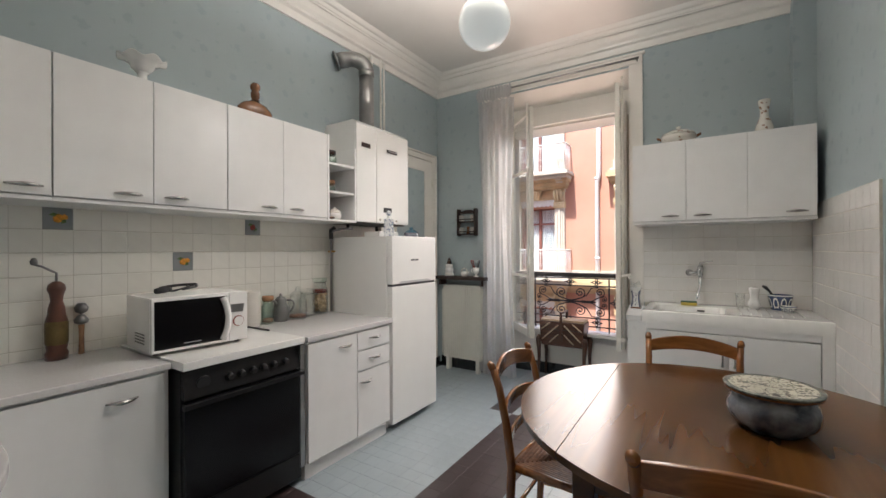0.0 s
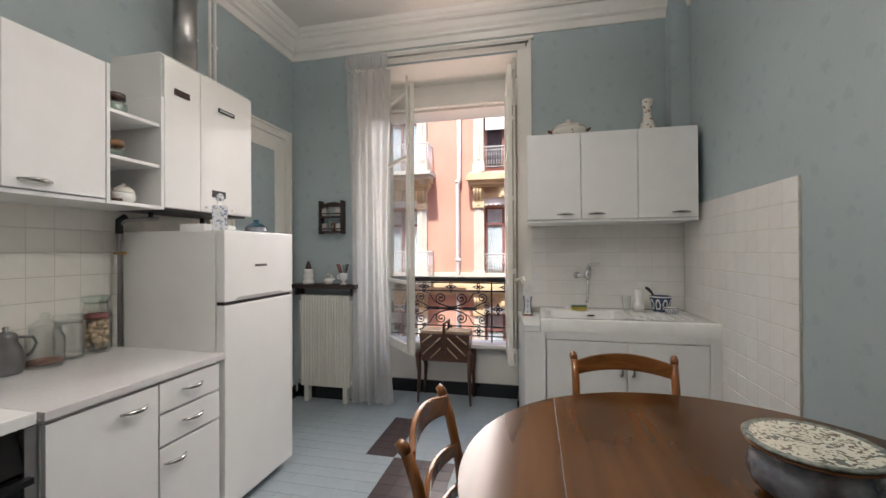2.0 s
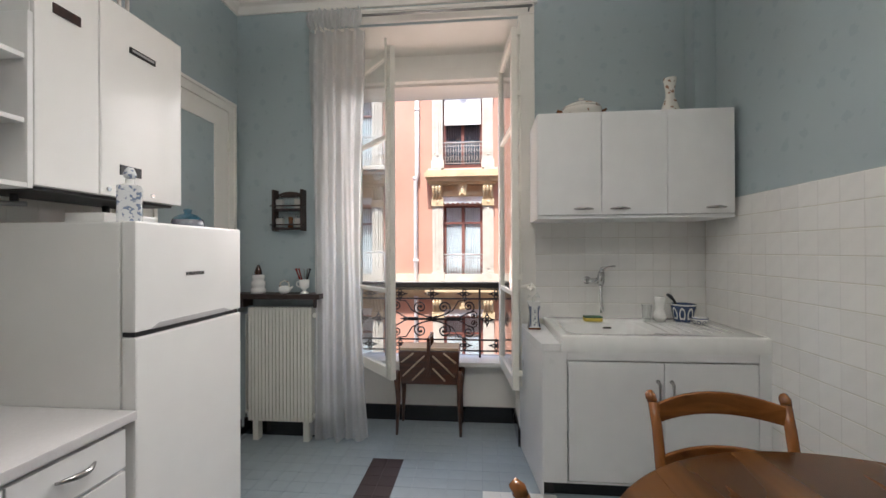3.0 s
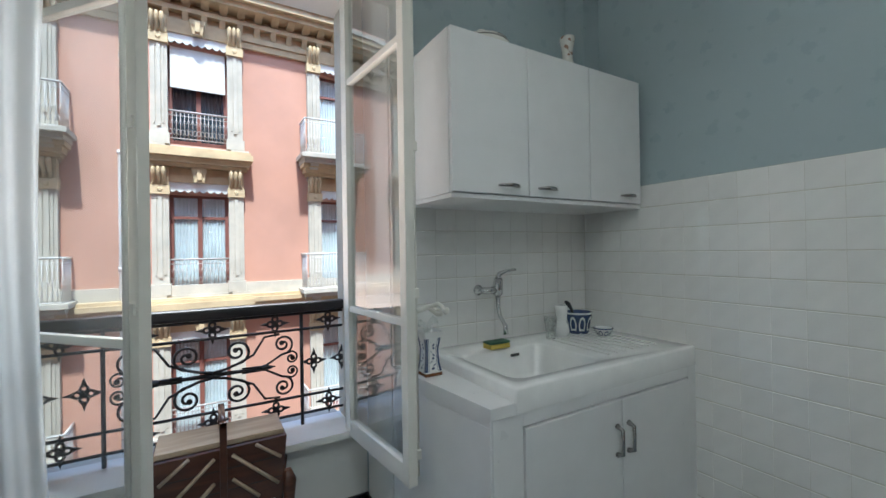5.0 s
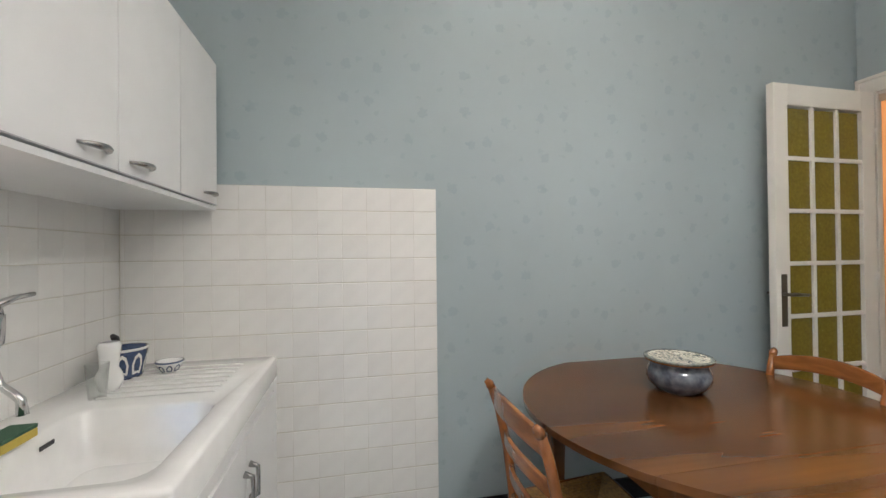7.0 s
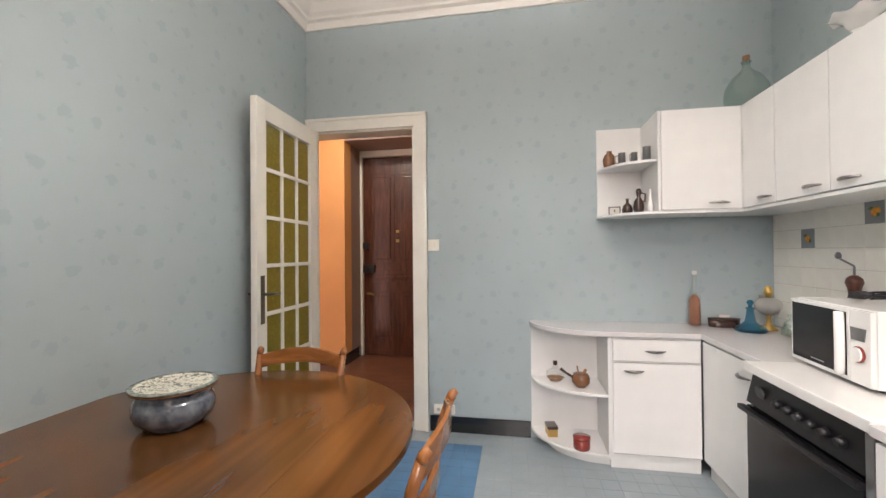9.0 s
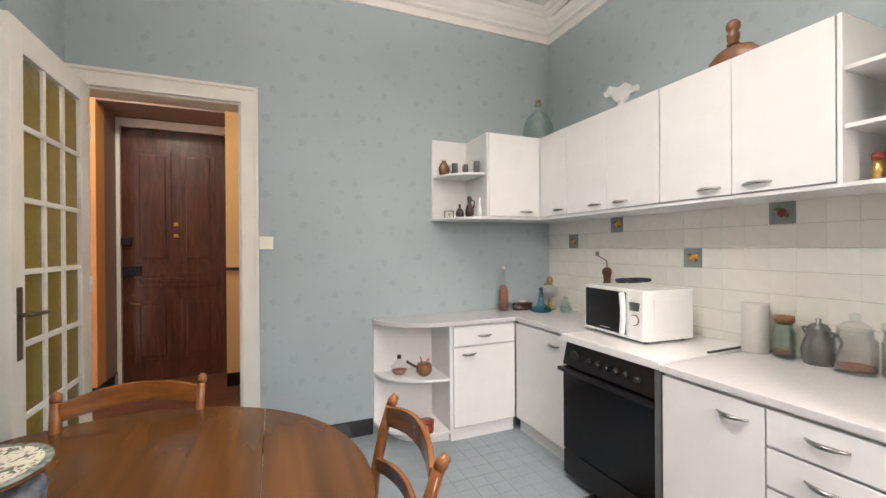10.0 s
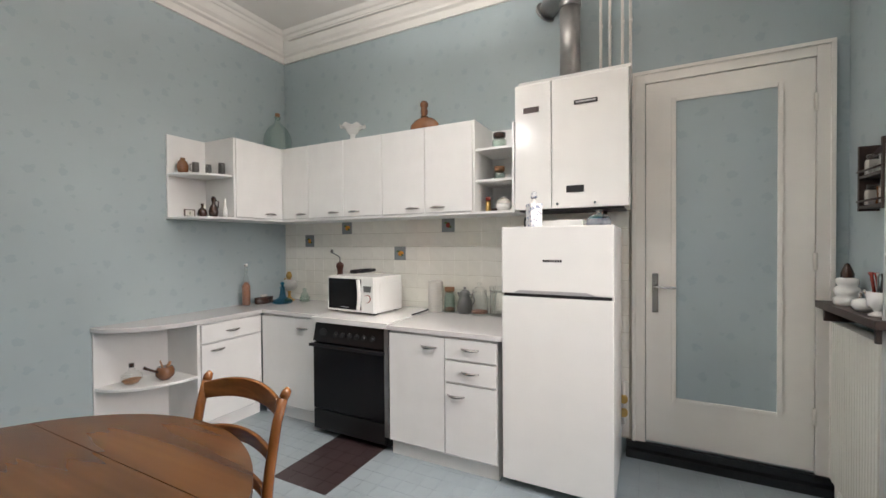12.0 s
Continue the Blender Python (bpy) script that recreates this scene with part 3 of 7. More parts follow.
struct("hall_wall_end_two", box(B(), -2.5, -2.4, -0.7, S - 0.16, 0, 3.05), OCHRE, "ochre end wall of the hall")
struct("hall_back", box(B(), -0.2, 1.1, -0.80, -0.665, 0, 3.05), MAUVE, "plain wall behind the entry door")
struct("hall_skirting", slab(B(), 0.937, 2.4, -0.1, -0.087, 0, 0.13), BLACK, "dark hall skirting")
struct("hall_skirting_two", slab(B(), 0.937, 0.95, -0.62, -0.0871, 0, 0.13), BLACK, "dark hall skirting")
struct("hall_skirting_three", slab(B(), -2.4, -0.06, -0.1, -0.087, 0, 0.13), BLACK, "dark hall skirting")
struct("hall_rail", slab(B(), -2.4, -0.06, -0.1, -0.07, 1.13, 1.16), DARKW, "dark wooden rail")
bm = box(B(), -2.6, 2.6, -0.8, S - 0.16, -0.2, -0.012)
struct("hall_floor", bm, FGROUT, "underfloor of the hall")
struct("floor", box(B(), W - 0.1, E + 0.1, S - 0.155, 5.9, -0.2, -0.004), FGROUT, "grout bed of the tiled kitchen floor")
for i in range(10):
    y0 = -0.66 + i * 0.2
    pl = B()
    for j in range(6):
        x0 = -1.3 + j * 0.6 + (i % 2) * 0.3
        box(pl, x0, x0 + 0.598, y0, min(y0 + 0.198, S - 0.161), -0.012, 0.0)
    struct("hall_plank", pl, PARQ, "red-brown wooden floor boards of the hall")

# ---- entry door in the hall ----
def entry_door():
    e = thing("entry_door", (0.445, -0.60, 0), "closed dark red-brown panelled entry door with brass fittings", "door")
    bd = slab(B(), -0.46, 0.46, -0.06, 0.0, 0.005, 2.56)
    part("door_leaf", bd, ENTRYW, e)
    for x0, x1, z0, z1 in ((-0.36, -0.04, 1.2, 2.35), (0.04, 0.36, 1.2, 2.35), (-0.36, 0.36, 0.95, 1.1), (-0.36, -0.04, 0.2, 0.82), (0.04, 0.36, 0.2, 0.82)):
        p = B()
        slab(p, x0, x1, 0.0, 0.012, z0, z1, 0.006)
        slab(p, x0 + 0.05, x1 - 0.05, 0.012, 0.024, z0 + 0.05, z1 - 0.05, 0.008)
        part("panel", p, ENTRYW, e)
    for z in (1.46, 1.58):
        part("brass_lock", lathe(slab(B(), -0.02, 0.02, 0.0, 0.012, z, z + 0.035), [(0.001, 0), (0.012, 0.01), (0.001, 0.02)], (0, 0.02, z), 10), BRASS, e, "small brass lock cover")
    lk = slab(B(), 0.30, 0.45, 0.0, 0.05, 1.07, 1.17)
    tube(lk, [(0.38, 0.05, 1.12), (0.38, 0.08, 1.12)], 0.02, 10)
    part("rim_lock", lk, IRON, e, "black rim lock")
    part("rim_lock", slab(B(), 0.38, 0.46, 0.0, 0.04, 1.38, 1.46), IRON, e, "black rim lock")
    kb = tube(B(), [(0.40, 0.0, 0.80), (0.40, 0.04, 0.80), (0.36, 0.055, 0.80), (0.30, 0.05, 0.79)], [0.012, 0.012, 0.013, 0.012], 8)
    part("door_handle", kb, BRASS, e, "brass lever handle")
    fr = B()
    slab(fr, -0.52, -0.465, -0.05, 0.03, 0, 2.65)
    slab(fr, 0.465, 0.50, -0.05, 0.03, 0, 2.65)
    slab(fr, -0.465, 0.465, -0.05, 0.03, 2.565, 2.65)
    part("door_frame", fr, CREAM, e, "pale painted door frame")


entry_door()

# ---- glazed hall door, standing open against the east wall ----
def glazed_door():
    e = thing("glazed_door", (0.475, 1.53, 0), "open cream kitchen door with eighteen amber glass panes", "door", rz=91.0)
    w, h = 0.76, 2.255
    st = B()
    for x0, x1, z0, z1 in ((0, 0.10, 0.01, h), (w - 0.10, w, 0.01, h), (0.10, w - 0.10, h - 0.12, h), (0.10, w - 0.10, 0.01, 0.36)):
        slab(st, x0, x1, -0.02, 0.02, z0, z1, 0.004)
    part("door_frame_wood", st, CREAM, e)
    z0, z1 = 0.36, h - 0.12
    xs = [0.10 + (w - 0.2) * i / 3 for i in range(4)]
    zs = [z0 + (z1 - z0) * i / 6 for i in range(7)]
    for x in xs[1:3]:
        part("glazing_bar", slab(B(), x - 0.012, x + 0.012, -0.016, 0.016, z0, z1, 0.004), CREAM, e)
    for z in zs[1:6]:
        part("glazing_bar", slab(B(), 0.10, w - 0.10, -0.0155, 0.0155, z - 0.012, z + 0.012, 0.004), CREAM, e)
    for i in range(3):
        for j in range(6):
            part("pane", box(B(), xs[i] + 0.011, xs[i + 1] - 0.011, -0.004, 0.004, zs[j] + 0.011, zs[j + 1] - 0.011), AMBER, e)
    for s in (1, -1):
        part("door_plate", slab(B(), w - 0.075, w - 0.035, s * 0.021 - 0.002, s * 0.021 + 0.002, 0.90, 1.19, 0.002), BRONZE, e, "bronze long plate")
        hd = tube(B(), [(w - 0.045, s * 0.02, 1.08), (w - 0.045, s * 0.06, 1.08), (w - 0.075, s * 0.068, 1.08), (w - 0.165, s * 0.066, 1.075)], [0.009, 0.009, 0.010, 0.008], 8)
        part("door_handle", hd, BRONZE, e, "bronze lever handle")
    for z in (0.3, 1.1, 1.95):
        part("hinge", tube(B(), [(0.0, 0.024, z), (0.0, 0.024, z + 0.09)], 0.008, 8), CREAM, e)


glazed_door()


def closet_door():
    e = thing("closet_door", (W, 4.985, 0.115), "closed cream closet door with a wallpapered centre panel", "door", rz=90)
    w, h = 0.81, 2.20
    part("door_leaf", slab(B(), -w / 2 + 0.003, w / 2 - 0.003, -0.018, 0.03, 0, h), WHITE, e)
    x0, x1, z0, z1 = -0.251, 0.253, 0.28, 2.083
    part("papered_panel", box(B(), x0 + 0.012, x1 - 0.012, -0.022, -0.0185, z0 + 0.012, z1 - 0.012), PAPER, e, "blue-grey flowered wallpaper panel")
    m = B()
    for a in ((x0 - 0.012, x0 + 0.012, z0 - 0.012, z1 + 0.012), (x1 - 0.012, x1 + 0.012, z0 - 0.012, z1 + 0.012), (x0 + 0.012, x1 - 0.012, z0 - 0.012, z0 + 0.012), (x0 + 0.012, x1 - 0.012, z1 - 0.012, z1 + 0.012)):
        slab(m, a[0], a[1], -0.03, -0.0186, a[2], a[3], 0.004)
    part("panel_moulding", m, WHITE, e)
    part("door_plate", slab(B(), -0.368, -0.333, -0.022, -0.0185, 0.80, 1.04, 0.002), HANDLE, e, "dark chrome long plate")
    part("door_handle", tube(B(), [(-0.35, -0.02, 0.96), (-0.35, -0.055, 0.96), (-0.328, -0.062, 0.96), (-0.243, -0.06, 0.957)], [0.008, 0.008, 0.009, 0.007], 8), CHROME, e, "chrome lever handle")
    for z in (0.25, 1.08, 1.92):
        part("hinge", tube(B(), [(w / 2 - 0.004, -0.024, z), (w / 2 - 0.004, -0.024, z + 0.09)], 0.009, 8), CREAM, e)


closet_door()
# unseen panel, added to stop sky light leaking round the closet door
struct("closet_back", box(B(), W - 0.27, W - 0.252, 4.5, 5.5, 0.0, 2.5), CREAM, "unseen panel added behind the closet door to block stray light")


# ---- kitchen units ----
def bow_handle(bm, x, z, w=0.11, y=-0.0, vert=False):
    pts, rs = [], []
    for i in range(9):
        u = i / 8
        off = 0.026 * math.sin(math.pi * u)
        pts.append((x, y - off - 0.001, z + (u - 0.5) * w) if vert else (x + (u - 0.5) * w, y - off - 0.001, z))
        rs.append(0.004 + 0.0052 * math.sin(math.pi * u))
    return tube(bm, pts, rs, 8)


def unit(name, at, rz, w, d, h, doors, label, z0=0.0, kick=0.0, mats=LAMINATE):
    """A cabinet: body and doors (x0, x1, z0, z1, handle x, handle z); its front is y = 0 and its left foot the origin."""
    e = thing(name, at, label, "cabinet", rz=rz)
    part("body", slab(B(), 0.0, w, 0.020, d, z0 + kick, h, 0.002), mats, e)
    if kick:
        part("plinth", slab(B(), 0.002, w - 0.002, 0.035, d, z0, kick - 0.001, 0.002), mats, e)
    for x0, x1, a, b, hx, hz in doors:
        dr = part("drawer_front" if b - a < 0.2 else "door", slab(B(), x0 + 0.003, x1 - 0.003, 0.0, 0.018, a + 0.003, b - 0.003, 0.002), mats, e)
        part("edge_strip", box(B(), x0 + 0.003, x1 - 0.003, -0.0012, 0.0, a + 0.002, a + 0.005), EDGE, dr)
        part("handle", bow_handle(B(), hx, hz), HANDLE, dr, "dark chrome bow handle")
    return e


CX = -2.01  # front of the units to the north of the cooker
unit("base_unit", (CX, 3.125, 0), 90, 0.72, 0.68, 0.80, [(0.0, 0.395, 0.10, 0.79, 0.29, 0.725), (0.395, 0.72, 0.665, 0.79, 0.56, 0.735), (0.395, 0.72, 0.53, 0.66, 0.56, 0.60), (0.395, 0.72, 0.10, 0.525, 0.47, 0.455)], "white laminate base unit with a door and three drawers", kick=0.095)
unit("corner_base_unit", (-2.11, 1.835, 0), 90, 0.62, 0.58, 0.80, [(0.0, 0.60, 0.10, 0.79, 0.44, 0.715)], "white laminate corner base unit with one door", kick=0.095)
unit("drawer_base_unit", (-1.605, 1.835, 0), 180, 0.505, 0.36, 0.80, [(0.01, 0.50, 0.655, 0.79, 0.25, 0.72), (0.01, 0.50, 0.10, 0.65, 0.13, 0.60)], "white laminate base unit with a drawer above a door", kick=0.095)
# worktops
wt = thing("worktop", (-2.35, 3.485, 0.802), "speckled pale grey worktop between cooker and fridge", "worktop")
part("board", slab(B(), -0.35, 0.35, -0.365, 0.39, 0, 0.03, 0.004), WORKTOP, wt)
wt = thing("corner_worktop", (-2.35, 1.8, 0.802), "speckled pale grey corner worktop with a rounded end", "worktop")
pts = [(-0.35, -0.334), (-0.35, 0.655), (0.25, 0.655), (0.25, 0.05), (0.745, 0.05)]
for i in range(1, 14):
    a = math.pi / 2 * (1 - i / 13)
    pts.append((0.745 + 0.47 * math.cos(a), -0.334 + 0.384 * math.sin(a)))
part("board", prism(B(), pts, 2, 0, 0.03), WORKTOP, wt, bevel=0.004)
part("wall_strip", slab(B(), -0.349, 0.245, -0.3335, -0.3255, 0.0305, 0.036, 0.001), EDGE, wt, "thin grey strip along the wall")


def quarter(bm, cx, cy, rx, ry, z0, z1, sx, sy, n=14):
    pts = [(cx, cy)] + [(cx + sx * rx * math.cos(math.pi / 2 * i / n), cy + sy * ry * math.sin(math.pi / 2 * i / n)) for i in range(n + 1)]
    return prism(bm, pts, 2, z0, z1)


op = thing("open_end_shelf", (-1.605, S, 0), "white open end shelf unit with quarter-round shelves", "shelf unit")
part("back_panel", slab(B(), 0.0, 0.46, 0.001, 0.017, 0.06, 0.80, 0.002), LAMINATE, op)
part("side_panel", slab(B(), 0.0, 0.016, 0.018, 0.365, 0.06, 0.80, 0.002), LAMINATE, op)
for z in (0.07, 0.43):
    part("shelf_board", quarter(B(), 0.017, 0.018, 0.44, 0.35, z, z + 0.018, 1, 1), LAMINATE, op, bevel=0.003)
part("plinth", quarter(B(), 0.0, 0.018, 0.36, 0.29, 0.0, 0.069, 1, 1), LAMINATE, op)

# wall units
WZ = 1.555
def wall_doors(n, w):
    return [(w * i / n, w * (i + 1) / n, 0.0, 0.60, w * i / n + w / n * (0.72 if i % 2 == 0 else 0.28), 0.03) for i in range(n)]


def wall_unit(at, rz, w, d, n, label, h=0.60):
    e = thing("wall_unit", at, label, "cabinet", "wall units", rz)
    part("body", slab(B(), 0.0, w, 0.020, d, 0.002, h, 0.002), LAMINATE, e)
    for x0, x1, a, b, hx, hz in wall_doors(n, w):
        dr = part("door", slab(B(), x0 + (0.003 if x0 < 0.01 else 0.0018), x1 - (0.003 if x1 > w - 0.01 else 0.0018), 0, 0.018, a + 0.004, h - 0.002, 0.002), LAMINATE, e)
        part("edge_strip", box(B(), x0 + 0.003, x1 - 0.003, -0.0012, 0.0, a + 0.004, a + 0.007), EDGE, dr)
        part("handle", bow_handle(B(), hx, a + 0.04), HANDLE, dr, "dark chrome bow handle")
    part("bottom_rail", slab(B(), 0.0, w, 0.004, d, -0.016, 0.0, 0.002), LAMINATE, e)
    return e


wall_unit((-2.34, 1.825, WZ), 90, 0.295, 0.355, 1, "narrow white laminate wall unit with one door")
wall_unit((-2.34, 2.121, WZ), 90, 0.728, 0.355, 2, "white laminate wall unit with two doors and chrome handles")
wall_unit((-2.34, 2.850, WZ), 90, 0.718, 0.355, 2, "white laminate wall unit with two doors and chrome handles")
cw = wall_unit((-1.905, 1.824, WZ), 180, 0.434, 0.355, 1, "white laminate corner wall unit with one door")
part("corner_infill", slab(B(), 0.4345, 0.79, 0.002, 0.355, -0.016, 0.60, 0.002), LAMINATE, cw)
ow = thing("open_wall_shelf", (-1.905, S, WZ), "white open wall shelf with quarter-round shelves", "shelf unit")
part("back_panel", slab(B(), 0.0, 0.30, 0.001, 0.017, 0.0, 0.60, 0.002), LAMINATE, ow)
part("side_panel", slab(B(), 0.0, 0.016, 0.018, 0.355, 0.0, 0.60, 0.002), LAMINATE, ow)
part("shelf_board", quarter(B(), 0.017, 0.018, 0.28, 0.32, 0.30, 0.316, 1, 1), LAMINATE, ow, bevel=0.002)
part("shelf_board", quarter(B(), 0.0, 0.001, 0.305, 0.355, -0.016, 0.0, 1, 1), LAMINATE, ow, bevel=0.002)
os_ = thing("open_wall_shelf", (-2.34, 3.57, WZ), "narrow white open wall shelf with three bays", "shelf unit", rz=90)
part("back_panel", slab(B(), 0.016, 0.266, 0.335, 0.355, -0.016, 0.60, 0.002), LAMINATE, os_)
for x in (0.0, 0.266):
    part("side_panel", slab(B(), x, x + 0.0155, 0.0, 0.355, -0.016, 0.60 if x == 0 else 0.55, 0.002), LAMINATE, os_)
for z in (-0.016, 0.19, 0.395):
    part("shelf_board", slab(B(), 0.016, 0.2655, 0.01 if z > 0 else 0.0, 0.334, z, z + 0.016, 0.002), LAMINATE, os_)

# cooker
ck = thing("cooker", (-2.02, 2.468, 0), "black enamelled cooker with a closed white lid", "cooker", rz=90)
w = 0.64
part("body", slab(B(), 0.0, w, 0.03, 0.62, 0.03, 0.79, 0.004), STOVE, ck)
part("oven_door", slab(B(), 0.004, w - 0.03, 0.0, 0.028, 0.19, 0.655, 0.006), DKGLASS, ck, "black glass oven door")
part("oven_handle", slab(B(), -0.01, w - 0.02, -0.03, -0.004, 0.632, 0.652, 0.004), STOVE, ck)
part("warming_drawer", slab(B(), 0.004, w - 0.03, 0.002, 0.028, 0.045, 0.182, 0.005), STOVE, ck)
pn = prism(B(), [(0.0, 0.668), (0.028, 0.79), (0.10, 0.79), (0.10, 0.668)], 0, 0.004, w - 0.03)
part("control_panel", pn, STOVE, ck)
for i, x in enumerate((0.21, 0.27, 0.33, 0.39, 0.45, 0.52)):
    part("knob", tube(B(), [(x, 0.012, 0.728), (x, -0.012, 0.722)], [0.017, 0.014], 12), RUBBER, ck, "black control knob")
part("timer", tube(B(), [(0.09, 0.016, 0.73), (0.09, 0.004, 0.727)], 0.03, 20), RUBBER, ck, "round black timer dial")
part("lid", slab(B(), -0.005, w, -0.008, 0.66, 0.80, 0.838, 0.006), APPL, ck, "white enamel lid")
part("side_strip", slab(B(), w - 0.028, w + 0.004, 0.0, 0.60, 0.10, 0.795, 0.003), STEEL, ck, "steel side strip")
for x in (0.05, w - 0.06):
    for y in (0.08, 0.55):
        part("foot", tube(B(), [(x, y, 0.0), (x, y, 0.031)], 0.015, 8), RUBBER, ck)

# fridge
fr = thing("fridge", (-2.01, 3.878, 0), "white two-door fridge-freezer with dark handle recesses", "fridge", rz=90)
part("body", slab(B(), 0.0, 0.57, 0.055, 0.62, 0.02, 1.432, 0.006), APPL, fr)
up = part("freezer_door", slab(B(), 0.0, 0.57, 0.0, 0.05, 1.075, 1.434, 0.008), APPL, fr)
lw = part("fridge_door", slab(B(), 0.0, 0.57, 0.0, 0.05, 0.05, 1.058, 0.008), APPL, fr)
part("grip", prism(B(), [(0.06, 1.0765), (0.50, 1.0765), (0.44, 1.094), (0.10, 1.094)], 1, -0.006, 0.0), EDGE, up, "grey finger grip")
part("gasket", box(B(), 0.01, 0.56, 0.01, 0.054, 1.059, 1.074), RUBBER, fr)
for i in range(8):
    part("badge", box(B(), 0.225 + i * 0.0125, 0.2345 + i * 0.0125, -0.0016, 0.0, 1.245, 1.258), INK, up, "small dark maker's badge")
for x in (0.05, 0.52):
    part("foot", tube(B(), [(x, 0.09, 0.0), (x, 0.09, 0.021)], 0.016, 8), RUBBER, fr)
    part("foot", tube(B(), [(x, 0.56, 0.0), (x, 0.56, 0.021)], 0.016, 8), RUBBER, fr)

# boiler with its flue
bo = thing("wall_boiler", (-2.34, 3.856, 1.552), "white gas wall boiler with two doors", "boiler", rz=90)
part("body", slab(B(), 0.0, 0.645, 0.02, 0.36, 0.0, 0.76, 0.004), APPL, bo)
part("door", slab(B(), 0.0, 0.222, 0.0, 0.018, 0.0, 0.765, 0.006), APPL, bo)
part("door", slab(B(), 0.227, 0.645, 0.0, 0.018, 0.0, 0.765, 0.006), APPL, bo)
part("top_cover", prism(B(), [(0.012, 0.766), (0.36, 0.766), (0.36, 0.80), (0.05, 0.80)], 0, 0.015, 0.655), APPL, bo)
for x0, x1, z0, z1, m in ((0.055, 0.15, 0.588, 0.622, DARKW), (0.355, 0.485, 0.597, 0.622, RUBBER), (0.31, 0.41, 0.09, 0.13, RUBBER)):
    b = part("vent_plate", slab(B(), x0, x1, -0.005, 0.0, z0, z1, 0.001), m, bo, "dark inset plate")
part("pale_bar", box(B(), 0.365, 0.475, -0.0068, -0.005, 0.606, 0.615), EDGE, bo)
for x in (0.26, 0.47):
    part("button", tube(B(), [(x, 0.0, 0.025), (x, -0.008, 0.025)], 0.008, 10), CHROME, bo)
part("underside_fitting", slab(tube(tube(B(), [(0.1, 0.2, 0), (0.1, 0.2, -0.04)], 0.012), [(0.5, 0.25, 0), (0.5, 0.25, -0.06)], 0.014), 0.02, 0.62, 0.03, 0.32, -0.012, -0.0005), RUBBER, bo)
fl = thing("flue_pipe", (-2.52, 4.16, 2.353), "shiny steel flue pipe with a ribbed elbow", "pipe")
part("pipe", tube(B(), [(0, 0, 0), (0, 0, 0.50)], 0.062, 24), STEEL, fl)
el = []
for k in range(21):
    a = math.pi * 0.55 * k / 20
    el.append((-0.075 * (1 - math.cos(a)), -0.085 * (1 - math.cos(a)), 0.50 + 0.095 * math.sin(a)))
el += [(-0.125, -0.14, 0.582), (-0.165, -0.18, 0.567)]
part("elbow", tube(B(), el, [0.060 + 0.004 * (i % 2) for i in range(len(el))], 24), STEEL, fl)
part("collar", tube(B(), [(0, 0, 0.455), (0, 0, 0.46), (0, 0, 0.495), (0, 0, 0.50)], [0.063, 0.067, 0.067, 0.063], 24), STEEL, fl)
part("wall_rose", tube(B(), [(-0.162, -0.178, 0.569), (-0.172, -0.188, 0.564)], 0.078, 24), STEEL, fl)
for i, (y, x, z1) in enumerate(((4.33, -2.62, CORN + 0.02), (4.38, -2.66, CORN), (4.455, -2.62, CORN + 0.02), (4.50, -2.62, CORN))):
    g = thing("wall_pipe", (x, y, 2.352), "thin white painted water pipe", "pipe", "water pipes")
    part("pipe", tube(B(), [(0, 0, 0), (0, 0, z1 - 2.352)], 0.009, 10), WHITE, g)
    part("clip", tube(B(), [(0, -0.005, 0.35), (0.0, 0.012, 0.35)], 0.013, 8), WHITE, g)

# ---- sink corner ----
sk = thing("sink_unit", (0.055, 4.95, 0), "white ceramic sink on a white two-door cabinet", "sink unit")
cbd = B()
slab(cbd, -0.635, -0.619, -0.028, 0.565, 0.09, 0.765, 0.002)
slab(cbd, 0.493, 0.509, -0.028, 0.565, 0.09, 0.79, 0.002)
slab(cbd, -0.618, 0.492, -0.028, 0.565, 0.09, 0.106, 0.002)
slab(cbd, -0.618, 0.492, 0.55, 0.565, 0.107, 0.79, 0.002)
part("cabinet_body", cbd, LAMINATE, sk)
part("plinth", slab(B(), -0.63, 0.509, 0.01, 0.56, 0.0, 0.089, 0.002), BLACK, sk, "black plinth")
frm = B()
slab(frm, -0.635, -0.513, -0.047, -0.029, 0.09, 0.791, 0.002)
slab(frm, 0.45, 0.509, -0.047, -0.029, 0.09, 0.791, 0.002)
slab(frm, -0.512, 0.449, -0.047, -0.029, 0.747, 0.791, 0.002)
slab(frm, -0.512, 0.449, -0.047, -0.029, 0.09, 0.10, 0.002)
part("face_frame", frm, LAMINATE, sk)
for i, (x0, x1) in enumerate(((-0.506, -0.019), (-0.015, 0.444))):
    dr = part("door", slab(B(), x0, x1, -0.052, -0.030, 0.106, 0.740, 0.003), LAMINATE, sk)
    hx = -0.050 if i == 0 else 0.018
    hb = B()
    tube(hb, [(hx, -0.052, 0.645), (hx, -0.078, 0.635), (hx, -0.08, 0.59), (hx, -0.078, 0.545), (hx, -0.052, 0.535)], [0.011, 0.008, 0.006, 0.008, 0.011], 8)
    part("handle", hb, HANDLE, dr, "grey steel handle")
# basin: thick apron, bowl and ribbed drainer
bs = bmesh.new()
X0, X1, Y0, Y1, ZT = -0.545, 0.515, -0.05, 0.575, 0.878
bx0, bx1, by0, by1 = -0.475, -0.02, 0.03, 0.40
zb = 0.72
out = [(X0, Y0), (X1, Y0), (X1, Y1), (X0, Y1)]


